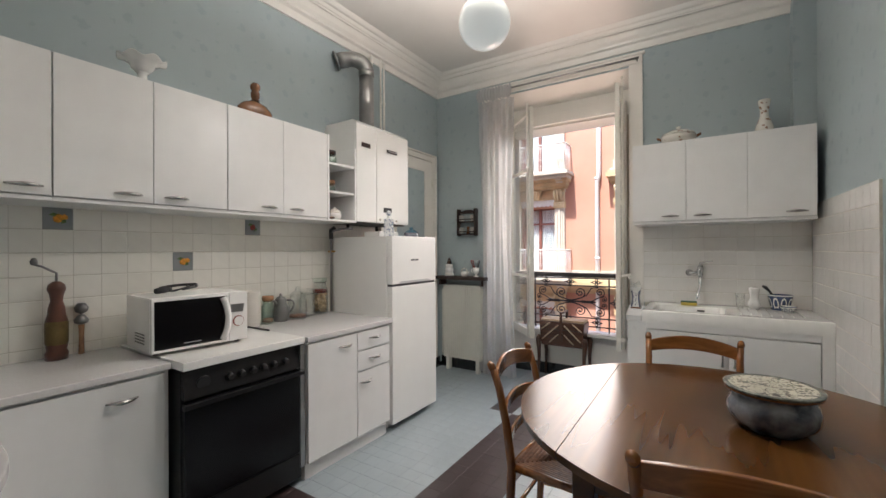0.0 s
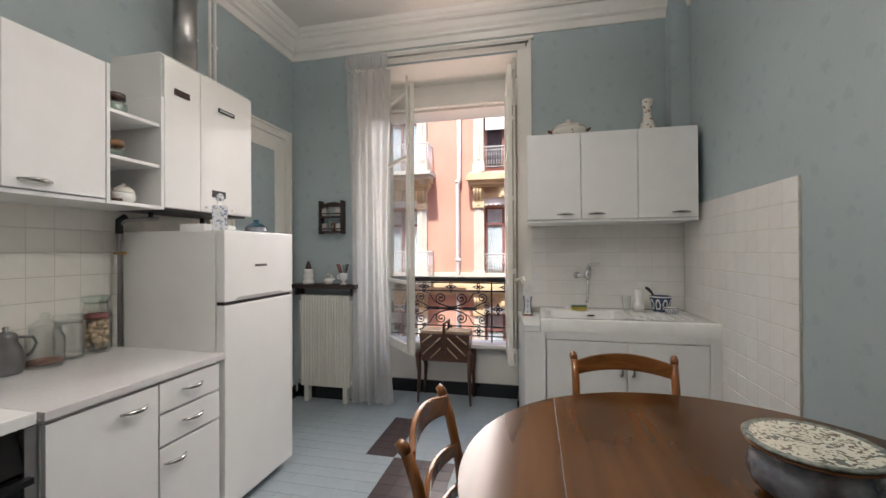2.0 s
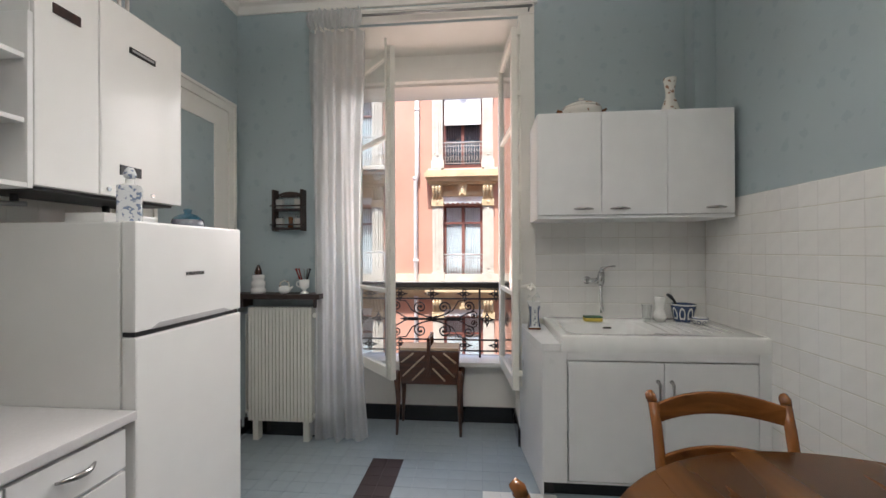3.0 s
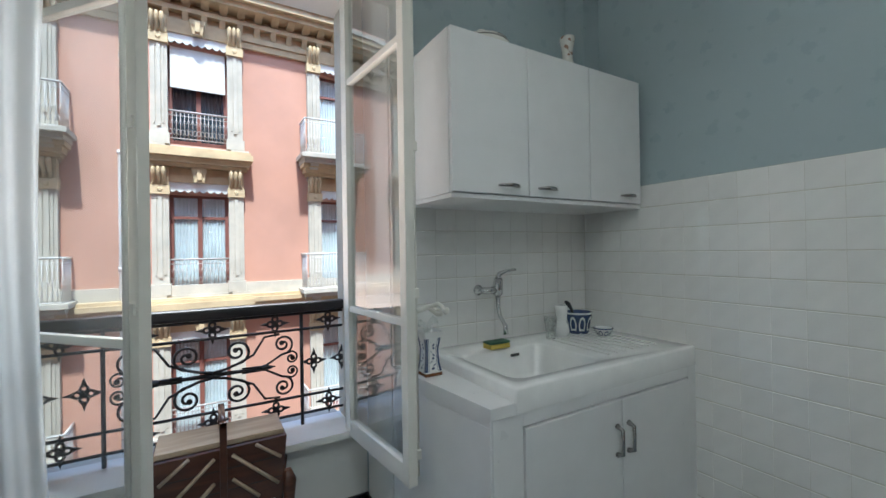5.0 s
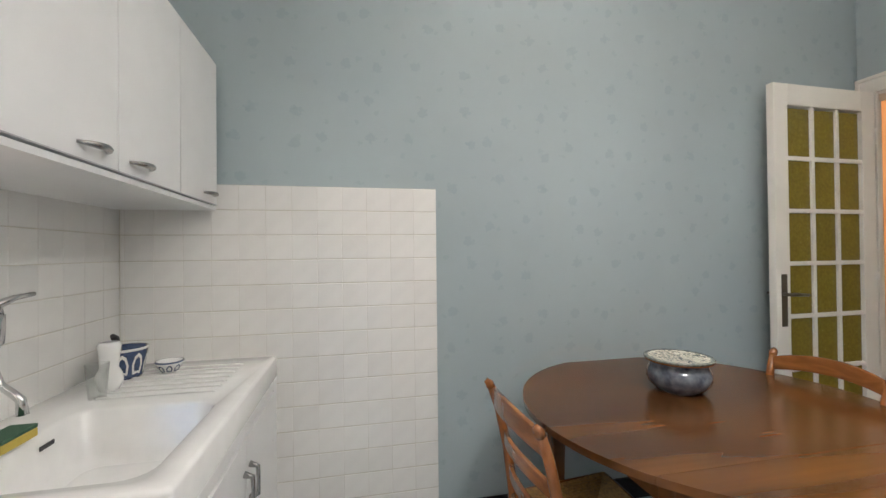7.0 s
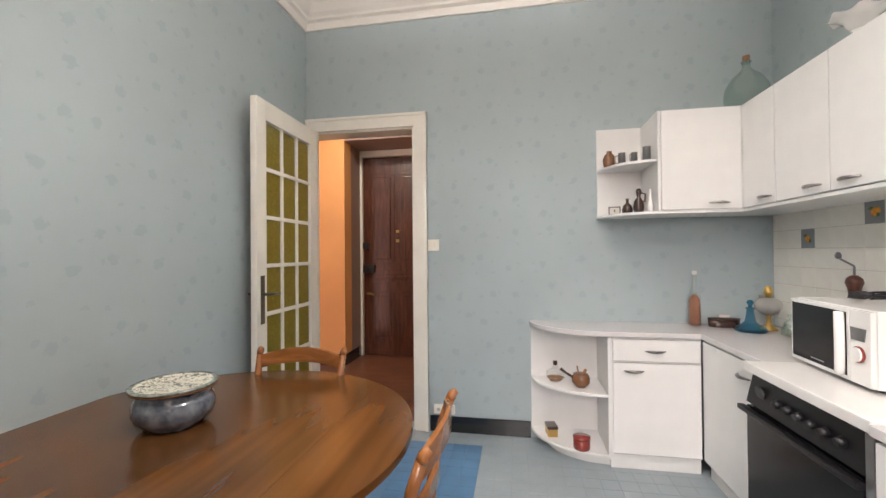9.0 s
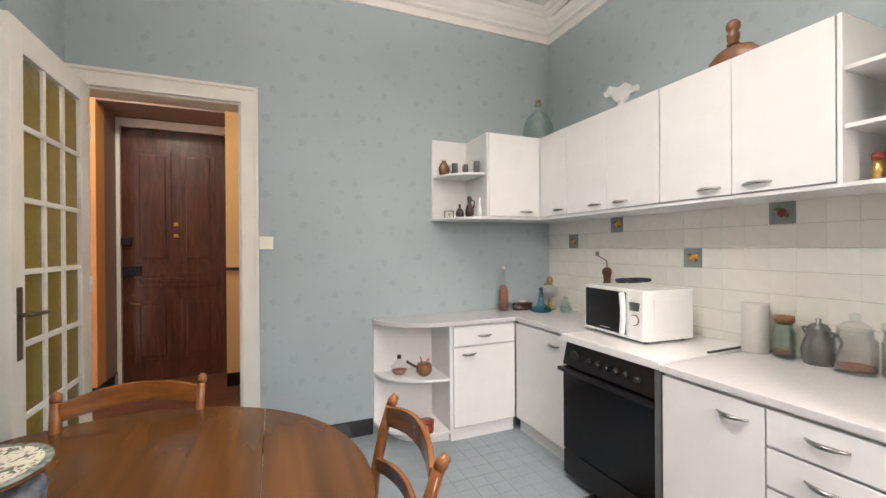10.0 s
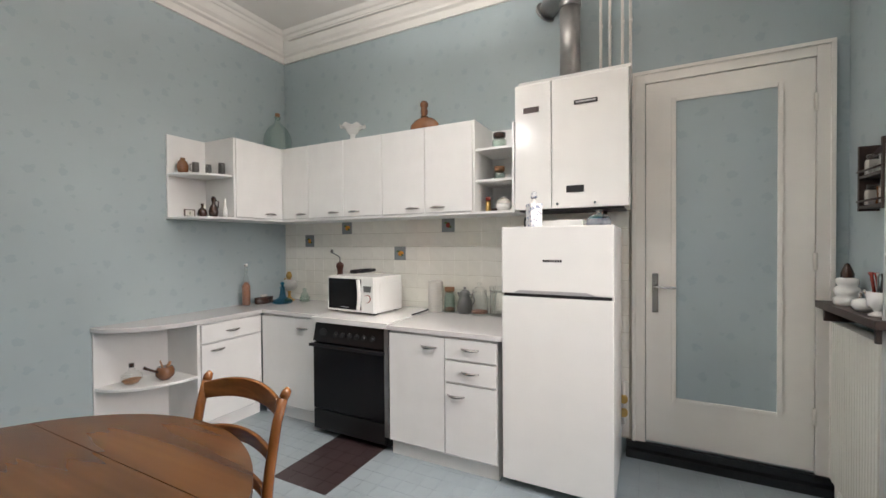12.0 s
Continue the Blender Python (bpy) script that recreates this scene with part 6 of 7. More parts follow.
part("lid", slab(B(), -0.034, 0.034, -0.047, 0.047, 0.0505, 0.07, 0.004), DKBROWN, tn)
rb_ = thing("red_tin", (-1.44, 1.77, Z0), "round red lacquered tin with a lid", "tin")
part("tin_body", lathe(B(), [(0, 0), (0.048, 0), (0.05, 0.005), (0.05, 0.06), (0, 0.06)], seg=28), REDM, rb_)
part("lid", lathe(B(), [(0, 0.0605), (0.052, 0.0605), (0.052, 0.076), (0.0, 0.08)], seg=28), REDM, rb_)

# upper open shelf
z = WZ + 0.316
ub = thing("squat_bottle", (-1.67, 1.56, z), "squat dark brown glazed bottle with a pale side", "bottle")
part("bottle_body", lathe(B(), [(0, 0), (0.03, 0), (0.04, 0.03), (0.042, 0.06), (0.03, 0.09), (0.016, 0.10), (0.018, 0.115), (0, 0.116)], seg=22, sx=1, sy=0.7), BROWNC, ub)
for i, (x, y, s) in enumerate(((-1.74, 1.60, 1.0), (-1.80, 1.66, 0.85), (-1.85, 1.74, 1.0))):
    m_ = thing("pewter_mug", (x, y, z), ("small" if s < 1 else "tall") + " dull pewter mug with a side handle", "mug", "pewter mugs", 30 * i)
    part("vessel", lathe(B(), [(0, 0), (0.024 * s, 0), (0.022 * s, 0.085 * s), (0.024 * s, 0.09 * s), (0.021 * s, 0.09 * s), (0.02 * s, 0.01), (0, 0.008)], seg=18), PEWTER, m_)
    part("handle", tube(B(), [(0.022 * s, 0, 0.075 * s), (0.042 * s, 0, 0.07 * s), (0.042 * s, 0, 0.03 * s), (0.023 * s, 0, 0.02 * s)], 0.004, 6), PEWTER, m_)
z = WZ + 0.0005
cd = thing("small_picture", (-1.69, 1.60, z), "tiny wooden-framed picture card", "picture frame", rz=-8)
part("frame", slab(B(), -0.037, 0.037, -0.006, 0.006, 0, 0.055, 0.002), DARKW, cd)
part("card", box(B(), -0.030, 0.030, 0.0062, 0.0075, 0.007, 0.048), SHADE, cd)
part("sprig", box(B(), -0.004, 0.004, 0.0076, 0.008, 0.018, 0.034), LEAF, cd)
db = thing("black_bottle", (-1.76, 1.64, z), "short black glazed bottle", "bottle")
part("bottle_body", lathe(B(), [(0, 0), (0.03, 0), (0.033, 0.03), (0.026, 0.055), (0.009, 0.07), (0.009, 0.09), (0.012, 0.10), (0, 0.10)], seg=18), DKBROWN, db)
fg = thing("dark_jug", (-1.815, 1.69, z), "dark brown glazed jug with a wide lip", "jug")
part("vessel", lathe(B(), [(0, 0), (0.026, 0), (0.033, 0.035), (0.028, 0.075), (0.012, 0.10), (0.014, 0.12), (0.018, 0.14), (0.010, 0.155), (0, 0.156)], seg=18), DKBROWN, fg)
part("handle", tube(B(), [(-0.012, 0, 0.13), (-0.04, 0.0, 0.12), (-0.035, 0, 0.07)], 0.005, 6), DKBROWN, fg)
wv = thing("white_figurine_vase", (-1.865, 1.75, z), "slim white porcelain bottle", "vase")
part("body", lathe(B(), [(0, 0), (0.017, 0), (0.018, 0.05), (0.008, 0.09), (0.007, 0.13), (0.010, 0.14), (0, 0.14)], seg=16), CERAM, wv)

# narrow open wall shelf
for z, kind in ((WZ + 0.411, 0), (WZ + 0.206, 0), (WZ, 1)):
    if kind == 0:
        s = 1.0 if z > 1.85 else 0.8
        jar((-2.47, 3.71, z), 0.048 * s, 0.085 * s, DKBROWN if s == 1 else CORK, None, "small round glass jar with a dark lid", GREENG, "jars on the narrow shelf")
    else:
        rc = thing("spice_tube", (-2.44, 3.64, z), "small red and gold spice tube", "spice jar")
        part("tube", lathe(B(), [(0, 0), (0.017, 0), (0.017, 0.075), (0, 0.076)], seg=16), BRASS, rc)
        part("cap", lathe(B(), [(0, 0.0765), (0.018, 0.0765), (0.018, 0.10), (0, 0.10)], seg=16), REDM, rc)
        sb = thing("sugar_bowl", (-2.46, 3.74, z), "white round bowl with a patterned brown lid", "bowl")
        part("bowl_body", lathe(B(), [(0, 0), (0.03, 0), (0.052, 0.025), (0.05, 0.055), (0, 0.056)], seg=22), CERAM, sb)
        part("lid", lathe(B(), [(0.05, 0.0565), (0.045, 0.07), (0.02, 0.09), (0.008, 0.092), (0.01, 0.10), (0, 0.102)], seg=22), FLORAL, sb)
        dk = thing("low_tin", (-2.43, 3.685, z), "small round dark tin", "tin")
        part("tin_body", lathe(B(), [(0, 0), (0.022, 0), (0.022, 0.022), (0, 0.024)], seg=16), DKBROWN, dk)

# on top of the wall units
WT = WZ + 0.60
dj = thing("demijohn", (-2.46, 1.64, WT), "large round greenish glass demijohn with a cork", "demijohn")
part("glass_body", lathe(B(), [(0, 0), (0.085, 0.0), (0.108, 0.045), (0.120, 0.11), (0.113, 0.165), (0.08, 0.225), (0.04, 0.26), (0.024, 0.28), (0.021, 0.33), (0, 0.33)], seg=36), GREENG, dj)
part("lip", lathe(B(), [(0.0215, 0.316), (0.028, 0.318), (0.028, 0.327), (0.0215, 0.329)], seg=20), GREENG, dj)
part("cork", lathe(B(), [(0, 0.3305), (0.018, 0.3305), (0.021, 0.36), (0, 0.36)], seg=14), CORK, dj)
cp = thing("compote_dish", (-2.46, 2.485, WT), "white porcelain fruit stand with an open wavy rim", "dish")
part("foot", lathe(B(), [(0, 0), (0.05, 0), (0.045, 0.012), (0.022, 0.03), (0.02, 0.06), (0.03, 0.068), (0.0, 0.069)], seg=24), CERAM, cp)
bw = B()
n = 48
rs = []
for r, z in ((0.0, 0.070), (0.030, 0.071), (0.046, 0.086), (0.053, 0.107), (0.074, 0.121), (0.100, 0.129), (0.104, 0.133), (0.098, 0.134), (0.071, 0.126), (0.048, 0.111), (0.0, 0.084)):
    rs.append([bw.verts.new((r * (1 + (0.05 * math.sin(i * math.tau * 7 / n) if r > 0.09 else 0)) * math.cos(math.tau * i / n), r * math.sin(math.tau * i / n), z + (0.009 * math.sin(i * math.tau * 7 / n + 0.8) if r > 0.09 else 0))) for i in range(n)])
for a, b in zip(rs, rs[1:]):
    for i in range(n):
        bw.faces.new((a[i], a[(i + 1) % n], b[(i + 1) % n], b[i])).smooth = True
part("bowl", bw, CERAM, cp)
fb = thing("leather_flask", (-2.50, 3.12, WT), "round-bodied brown leather-look flask with a turned neck", "flask")
part("flask_body", lathe(B(), [(0, 0), (0.09, 0.0), (0.12, 0.03), (0.115, 0.07), (0.08, 0.105), (0.04, 0.12), (0.024, 0.13), (0, 0.13)], seg=28, sx=0.45, sy=1.0), BROWNC, fb)
part("neck", lathe(B(), [(0, 0.128), (0.028, 0.13), (0.020, 0.14), (0.026, 0.15), (0.028, 0.175), (0.02, 0.19), (0.03, 0.205), (0.03, 0.225), (0.02, 0.24), (0, 0.242)], seg=16), BROWNC, fb)
UT = 1.535 + 0.61
so = thing("soup_tureen", (-0.265, 5.36, UT), "round white lidded tureen with brown sprigs", "tureen")
part("vessel", lathe(B(), [(0, 0), (0.07, 0), (0.075, 0.015), (0.118, 0.045), (0.128, 0.078), (0.12, 0.09), (0, 0.09)], seg=28), FLORAL, so)
for sx in (-1, 1):
    part("handle", tube(B(), [(sx * 0.12, -0.02, 0.07), (sx * 0.15, -0.015, 0.085), (sx * 0.15, 0.015, 0.085), (sx * 0.12, 0.02, 0.07)], 0.007, 8), BROWNC, so, "brown side handle")
part("lid", lathe(B(), [(0.124, 0.091), (0.118, 0.102), (0.07, 0.128), (0.018, 0.138), (0.012, 0.146), (0.02, 0.160), (0, 0.166)], seg=28), FLORAL, so)
va = thing("bottle_vase", (0.28, 5.36, UT), "white porcelain vase with a flared cup and brown foot", "vase")
part("vase_body", lathe(B(), [(0, 0), (0.046, 0), (0.056, 0.03), (0.054, 0.07), (0.040, 0.115), (0.028, 0.145), (0.026, 0.18), (0.031, 0.215), (0.039, 0.255), (0.039, 0.265), (0.036, 0.268), (0, 0.25)], seg=24), FLORAL, va)

# on the fridge, and the shelf pipework behind it
FT = 1.434
fv = thing("square_bottle", (-2.16, 4.02, FT), "square white porcelain bottle with blue flowers", "bottle", rz=38)
part("bottle_body", slab(B(), -0.036, 0.036, -0.036, 0.036, 0, 0.135, 0.008), BLUEPAT, fv)
part("neck", lathe(B(), [(0.034, 0.134), (0.014, 0.145), (0.014, 0.16), (0.0, 0.16)], seg=16), CERAM, fv)
part("stopper", lathe(B(), [(0, 0.16), (0.018, 0.165), (0.02, 0.18), (0.012, 0.20), (0, 0.205)], seg=14), BLUEPAT, fv)
wb = thing("white_box", (-2.36, 4.17, FT), "flat white plastic box", "box")
part("box_body", slab(B(), -0.07, 0.09, -0.14, 0.10, 0, 0.045, 0.006), APPL, wb)
bg = thing("blue_glass_dish", (-2.20, 4.36, FT), "cobalt blue glass dish with a round lid", "dish")
part("dish_body", lathe(B(), [(0, 0), (0.06, 0), (0.066, 0.012), (0.062, 0.04), (0, 0.041)], seg=24), BLUEBOWL, bg)
part("lid", lathe(B(), [(0.06, 0.0415), (0.04, 0.06), (0.014, 0.068), (0.018, 0.085), (0, 0.09)], seg=24), BLUEG, bg)
gv = thing("gas_valve", (-2.66, 4.458, 0.30), "pair of round brass water taps on the tiled strip", "valve")
for z in (0.0, 0.085):
    part("valve_wheel", tube(B(), [(0, 0.0, z - 0.02), (0.035, 0, z - 0.02)], 0.025, 16), BRASS, gv)
part("valve_pipe", tube(B(), [(0.005, 0, -0.10), (0.005, 0, 0.16)], 0.010, 8), WHITE, gv)
part("valve_plate", slab(B(), -0.027, -0.002, -0.03, 0.03, -0.15, 0.17, 0.003), WHITE, gv)
gp_ = thing("gas_pipe", (-2.62, 3.83, 1.36), "thin copper-brown gas pipe with a dark elbow", "pipe")
part("pipe", tube(B(), [(0, 0.02, -0.52), (0, 0.02, 0.10), (0.03, 0.03, 0.13), (0.10, 0.06, 0.14), (0.16, 0.1, 0.14)], 0.009, 8), STEEL, gp_)
part("elbow", tube(B(), [(0, 0.02, 0.06), (0, 0.02, 0.13), (0.03, 0.03, 0.15)], 0.017, 8), RUBBER, gp_)
part("tap", tube(B(), [(-0.03, 0.02, -0.04), (0.04, 0.02, -0.04)], 0.008, 8), BRASS, gp_)

# ---- sink things ----
SZ = 0.878
sg = thing("sponge", (-0.20, 5.37, SZ), "yellow washing sponge with a green scourer", "sponge")
part("foam", slab(B(), -0.055, 0.055, -0.03, 0.03, 0, 0.022, 0.006), SPONGEY, sg)
part("scourer", slab(B(), -0.055, 0.055, -0.03, 0.03, 0.0222, 0.032, 0.003), SPONGEG, sg)
dg = thing("drinking_glass", (0.13, 5.36, SZ), "small frosted drinking glass", "glass")
part("glass_body", lathe(B(), [(0, 0), (0.024, 0), (0.032, 0.11), (0.030, 0.11), (0.022, 0.006), (0, 0.005)], seg=20), JARG, dg)
wj = thing("white_bottle", (0.215, 5.37, SZ), "white waisted porcelain bottle", "bottle")
part("bottle_body", lathe(B(), [(0, 0), (0.028, 0), (0.040, 0.03), (0.036, 0.055), (0.026, 0.075), (0.030, 0.12), (0.034, 0.15), (0.028, 0.16), (0, 0.158)], seg=22), CERAM, wj)
bp = thing("brush_pot", (0.37, 5.40, SZ), "wide blue and white patterned pot holding a black brush", "pot")
part("pot_body", lathe(B(), [(0, 0), (0.054, 0), (0.057, 0.01), (0.072, 0.096), (0.073, 0.11), (0.068, 0.11), (0.06, 0.03), (0, 0.02)], seg=28), NAVY, bp)
part("white_motif", petals(B(), 0.0578, 0.0728, 0.016, 0.094, 9), CERAM, bp, "white painted arches")
part("rim_band", lathe(B(), [(0.0732, 0.102), (0.076, 0.106), (0.075, 0.111), (0.07, 0.111)], seg=28), CERAM, bp)
part("brush", tube(B(), [(-0.01, 0, 0.03), (-0.06, -0.01, 0.13), (-0.085, -0.012, 0.16), (-0.105, -0.014, 0.172)], [0.006, 0.008, 0.012, 0.008], 8), INK, bp)
bb_ = thing("small_bowl", (0.395, 5.26, SZ), "small blue-rimmed white bowl", "bowl")
part("bowl_body", lathe(B(), [(0, 0), (0.025, 0), (0.046, 0.035), (0.048, 0.045), (0.044, 0.045), (0.022, 0.01), (0, 0.008)], seg=24), CERAM, bb_)
part("blue_motif", petals(B(), 0.030, 0.0462, 0.008, 0.034, 9), NAVY, bb_, "navy painted arches")
part("rim_line", lathe(B(), [(0.0475, 0.040), (0.0492, 0.0425), (0.0485, 0.0458), (0.044, 0.0458)], seg=28), NAVY, bb_, "navy rim line")
vs = thing("tall_vase", (-0.577, 5.32, 0.833), "square flared white vase with blue flowers and rusty foot", "vase")
vb = B()
prev = None
for r, z in ((0.036, 0.0), (0.036, 0.015), (0.029, 0.05), (0.026, 0.10), (0.034, 0.15), (0.042, 0.175)):
    ring = [vb.verts.new((a * r, b * r, z)) for a, b in ((-1, -1), (1, -1), (1, 1), (-1, 1))]
    if prev:
        for i in range(4):
            vb.faces.new((prev[i], prev[(i + 1) % 4], ring[(i + 1) % 4], ring[i]))
    else:
        vb.faces.new(ring[::-1])
    prev = ring
part("vase_body", vb, CERAM, vs, bevel=0.004)
mo = B()
for q in range(4):
    a = q * math.tau / 4
    for r0, r1, z0, z1 in ((0.0365, 0.0298, 0.018, 0.05), (0.0298, 0.0268, 0.05, 0.10), (0.0268, 0.0345, 0.10, 0.148)):
        for u0, u1 in ((-0.98, -0.72), (0.72, 0.98), (-0.62, -0.55), (0.55, 0.62)):
            mo.faces.new([mo.verts.new((r * math.cos(a) - u * r * math.sin(a), r * math.sin(a) + u * r * math.cos(a), z)) for u, r, z in ((u0, r0, z0), (u1, r0, z0), (u1, r1, z1), (u0, r1, z1))])
    for i in range(9):
        z = 0.03 + i * 0.013
        r = 0.0365 - (z - 0.018) * 0.21 if z < 0.05 else (0.0299 - (z - 0.05) * 0.06 if z < 0.10 else 0.0269 + (z - 0.10) * 0.16)
        cu = 0.25 * math.sin(i * 2.2)
        mo.faces.new([mo.verts.new(((r + 0.0006) * math.cos(a) - (cu + 0.22 * math.cos(t_)) * r * math.sin(a), (r + 0.0006) * math.sin(a) + (cu + 0.22 * math.cos(t_)) * r * math.cos(a), z + 0.0055 * math.sin(t_ + i))) for t_ in (0.3, 1.4, 2.6, 3.6, 4.9)])
part("blue_motif", mo, NAVY, vs, "navy painted borders and vine")
part("foot_band", slab(B(), -0.038, 0.038, -0.038, 0.038, 0.0005, 0.013, 0.003), BROWNC, vs)
part("glass_stopper", tube(B(), [(0, 0, 0.12), (0.0, 0, 0.20), (0.03, 0.0, 0.215)], [0.006, 0.008, 0.02], 8), JARG, vs)
part("glass_stopper", tube(B(), [(-0.01, 0, 0.12), (-0.015, 0.01, 0.20), (-0.035, 0.01, 0.205)], [0.006, 0.008, 0.016], 8), JARG, vs)

# ---- radiator shelf things and the spice rack ----
HZ = 1.037
sj = thing("stacked_pot", (-2.50, 5.455, HZ), "white turned pot in three stacked rings with a dark cone", "pot")
part("pot_body", lathe(B(), [(0, 0), (0.050, 0), (0.053, 0.012), (0.050, 0.032), (0.040, 0.042), (0.048, 0.052), (0.048, 0.080), (0.036, 0.092), (0.043, 0.104), (0.042, 0.125), (0.03, 0.132), (0, 0.132)], seg=24), CERAM, sj)
part("cone", lathe(B(), [(0.025, 0.13), (0.026, 0.15), (0.018, 0.175), (0.008, 0.20), (0, 0.203)], seg=14), DKBROWN, sj)
cl = thing("white_teapot", (-2.30, 5.445, HZ), "small white round teapot with a hooped handle", "teapot")
part("pot_body", lathe(B(), [(0, 0), (0.03, 0), (0.042, 0.02), (0.04, 0.045), (0.02, 0.055), (0, 0.056)], seg=22), CERAM, cl)
part("hoop", tube(B(), [(0.036, 0, 0.04), (0.03, 0, 0.075), (0.0, 0, 0.09), (-0.03, 0, 0.075), (-0.036, 0, 0.04)], 0.006, 8), FLORAL, cl)
part("spout", tube(B(), [(0.03, 0, 0.02), (0.06, 0, 0.05)], [0.01, 0.006], 8), CERAM, cl)
cg = thing("utensil_cup", (-2.15, 5.435, HZ), "white footed cup full of small kitchen utensils", "cup")
part("cup_body", lathe(B(), [(0, 0), (0.03, 0), (0.03, 0.006), (0.012, 0.018), (0.014, 0.028), (0.034, 0.045), (0.036, 0.10), (0.033, 0.10), (0.03, 0.05), (0, 0.045)], seg=22), CERAM, cg)
part("handle", tube(B(), [(-0.034, 0, 0.085), (-0.055, 0, 0.08), (-0.055, 0, 0.055), (-0.032, 0, 0.045)], 0.005, 6), CERAM, cg)
for x, y, m_, r in ((-0.055, 0.0, REDM, 0.006), (-0.04, 0.01, REDM, 0.005), (0.0, 0.0, STEEL, 0.004), (0.02, 0.01, PEWTER, 0.006), (0.04, 0.0, INK, 0.005)):
    part("utensil", tube(B(), [(x * 0.3, y, 0.06), (x, y, 0.16), (x * 1.1, y, 0.175)], [r, r, r * 1.7], 8), m_, cg)
rk = thing("spice_rack", (-2.285, N - 0.001, 1.49), "dark wooden two-tier spice rack with glass jars", "spice rack")
for x in (-0.105, 0.105):
    part("side_post", slab(B(), x - 0.009, x + 0.009, -0.07, 0.0, -0.01, 0.285, 0.003), SHELFW, rk)
for z in (0.0, 0.135):
    part("tier", slab(B(), -0.095, 0.095, -0.07, -0.001, z, z + 0.014, 0.002), SHELFW, rk)
    part("rail", tube(B(), [(-0.125, -0.066, z + 0.035), (0.125, -0.066, z + 0.035)], 0.005, 8), SHELFW, rk)
pts = [(-0.095, 0.235)] + [(0.095 * u / 8, 0.255 + 0.022 * (1 - (u / 8) ** 2)) for u in range(-8, 9)] + [(0.095, 0.235)]
part("crest", prism(B(), pts, 1, -0.02, -0.008), SHELFW, rk)
for x in (-0.068, 0.068):
    for z in (0.015, 0.15):
        j_ = thing("spice_jar", (-2.285 + x, N - 0.036, 1.49 + z), "square little glass spice jar with a clear lid", "spice jar", "jars in the spice rack")
        part("glass_body", slab(B(), -0.024, 0.024, -0.024, 0.024, 0, 0.075, 0.005), JARG, j_)
        part("contents", slab(B(), -0.021, 0.021, -0.021, 0.021, 0.003, 0.066, 0.005), SHADE, j_)
        part("lid", lathe(B(), [(0, 0.0755), (0.022, 0.0755), (0.022, 0.092), (0, 0.093)], seg=16), JARG, j_)
for x, z, m_ in ((0.01, 0.015, BROWNC), (-0.005, 0.15, JARG)):
    s_ = thing("small_shaker", (-2.285 + x, N - 0.036, 1.49 + z), "tiny " + ("brown clay" if m_ is BROWNC else "clear glass") + " shaker", "shaker")
    part("body", lathe(B(), [(0, 0), (0.02, 0), (0.014, 0.03), (0.017, 0.075 if m_ is BROWNC else 0.04), (0, 0.076 if m_ is BROWNC else 0.041)], seg=14), m_, s_)

# ---- sewing box on legs, in front of the window ----
sw = thing("sewing_box", (-1.295, 5.715, 0), "brown wooden cantilever sewing box on tapered legs", "sewing box")
part("box_body", prism(B(), [(-0.205, 0.36), (0.205, 0.36), (0.225, 0.60), (-0.225, 0.60)], 1, -0.10, 0.10), SEWW, sw, bevel=0.006)
for s in (-1, 1):
    part("lid", slab(B(), min(s * 0.01, s * 0.215), max(s * 0.01, s * 0.215), -0.085, 0.10, 0.602, 0.622, 0.004), PALEW, sw, "pale inlaid wooden lid")
    for k, (a, b) in enumerate((((0.03, 0.57), (0.19, 0.42)), ((0.03, 0.48), (0.12, 0.39)), ((0.11, 0.59), (0.20, 0.52)))):
        part("lattice_arm", tube(B(), [(s * a[0], -0.106, a[1]), (s * b[0], -0.106, b[1])], 0.007, 6), PALEW, sw, "pale wooden lattice arm")
for z in (0.44, 0.52):
    part("tray_gap", box(B(), -0.205, 0.205, -0.1015, -0.1, z, z + 0.003), INK, sw)
hd = B()
slab(hd, -0.012, 0.012, -0.115, -0.10, 0.42, 0.70, 0.003)
slab(hd, -0.012, 0.012, 0.10, 0.115, 0.42, 0.70, 0.003)
tube(hd, [(0, -0.115, 0.69), (0, 0.115, 0.69)], 0.011, 8)
part("carrying_handle", hd, SEWW, sw)
for sx in (-1, 1):
    for sy in (-1, 1):
        part("leg", tube(B(), [(sx * 0.225, sy * 0.10, 0.46), (sx * 0.232, sy * 0.105, 0.42), (sx * 0.222, sy * 0.11, 0.25), (sx * 0.232, sy * 0.12, 0.0)], [0.014, 0.026, 0.017, 0.010], 10), SEWW, sw)

# ---- bowl on the table ----
tv = thing("covered_bowl", (0.085, 3.245, TZ), "round blue-grey glazed bowl covered with a patterned plate", "bowl")
part("bowl_body", lathe(B(), [(0, 0), (0.092, 0), (0.098, 0.006), (0.128, 0.030), (0.139, 0.052), (0.139, 0.078), (0.131, 0.094), (0.126, 0.097), (0.126, 0.108), (0.122, 0.118), (0.112, 0.118), (0.0, 0.02)], seg=48, sx=0.87, sy=0.87), BLUEBOWL, tv)
part("copper_rim", lathe(B(), [(0.125, 0.1185), (0.146, 0.124), (0.1485, 0.128), (0.143, 0.1295), (0.12, 0.125)], seg=48, sx=0.87, sy=0.87), BROWNC, tv, "copper-brown rim")
pla = part("plate", lathe(B(), [(0.0, 0.122), (0.135, 0.126), (0.149, 0.133), (0.151, 0.137), (0.146, 0.140), (0.122, 0.1355), (0.0, 0.1345)], seg=48, sx=0.87, sy=0.87), PLATERIM, tv, "grey-green glazed plate")
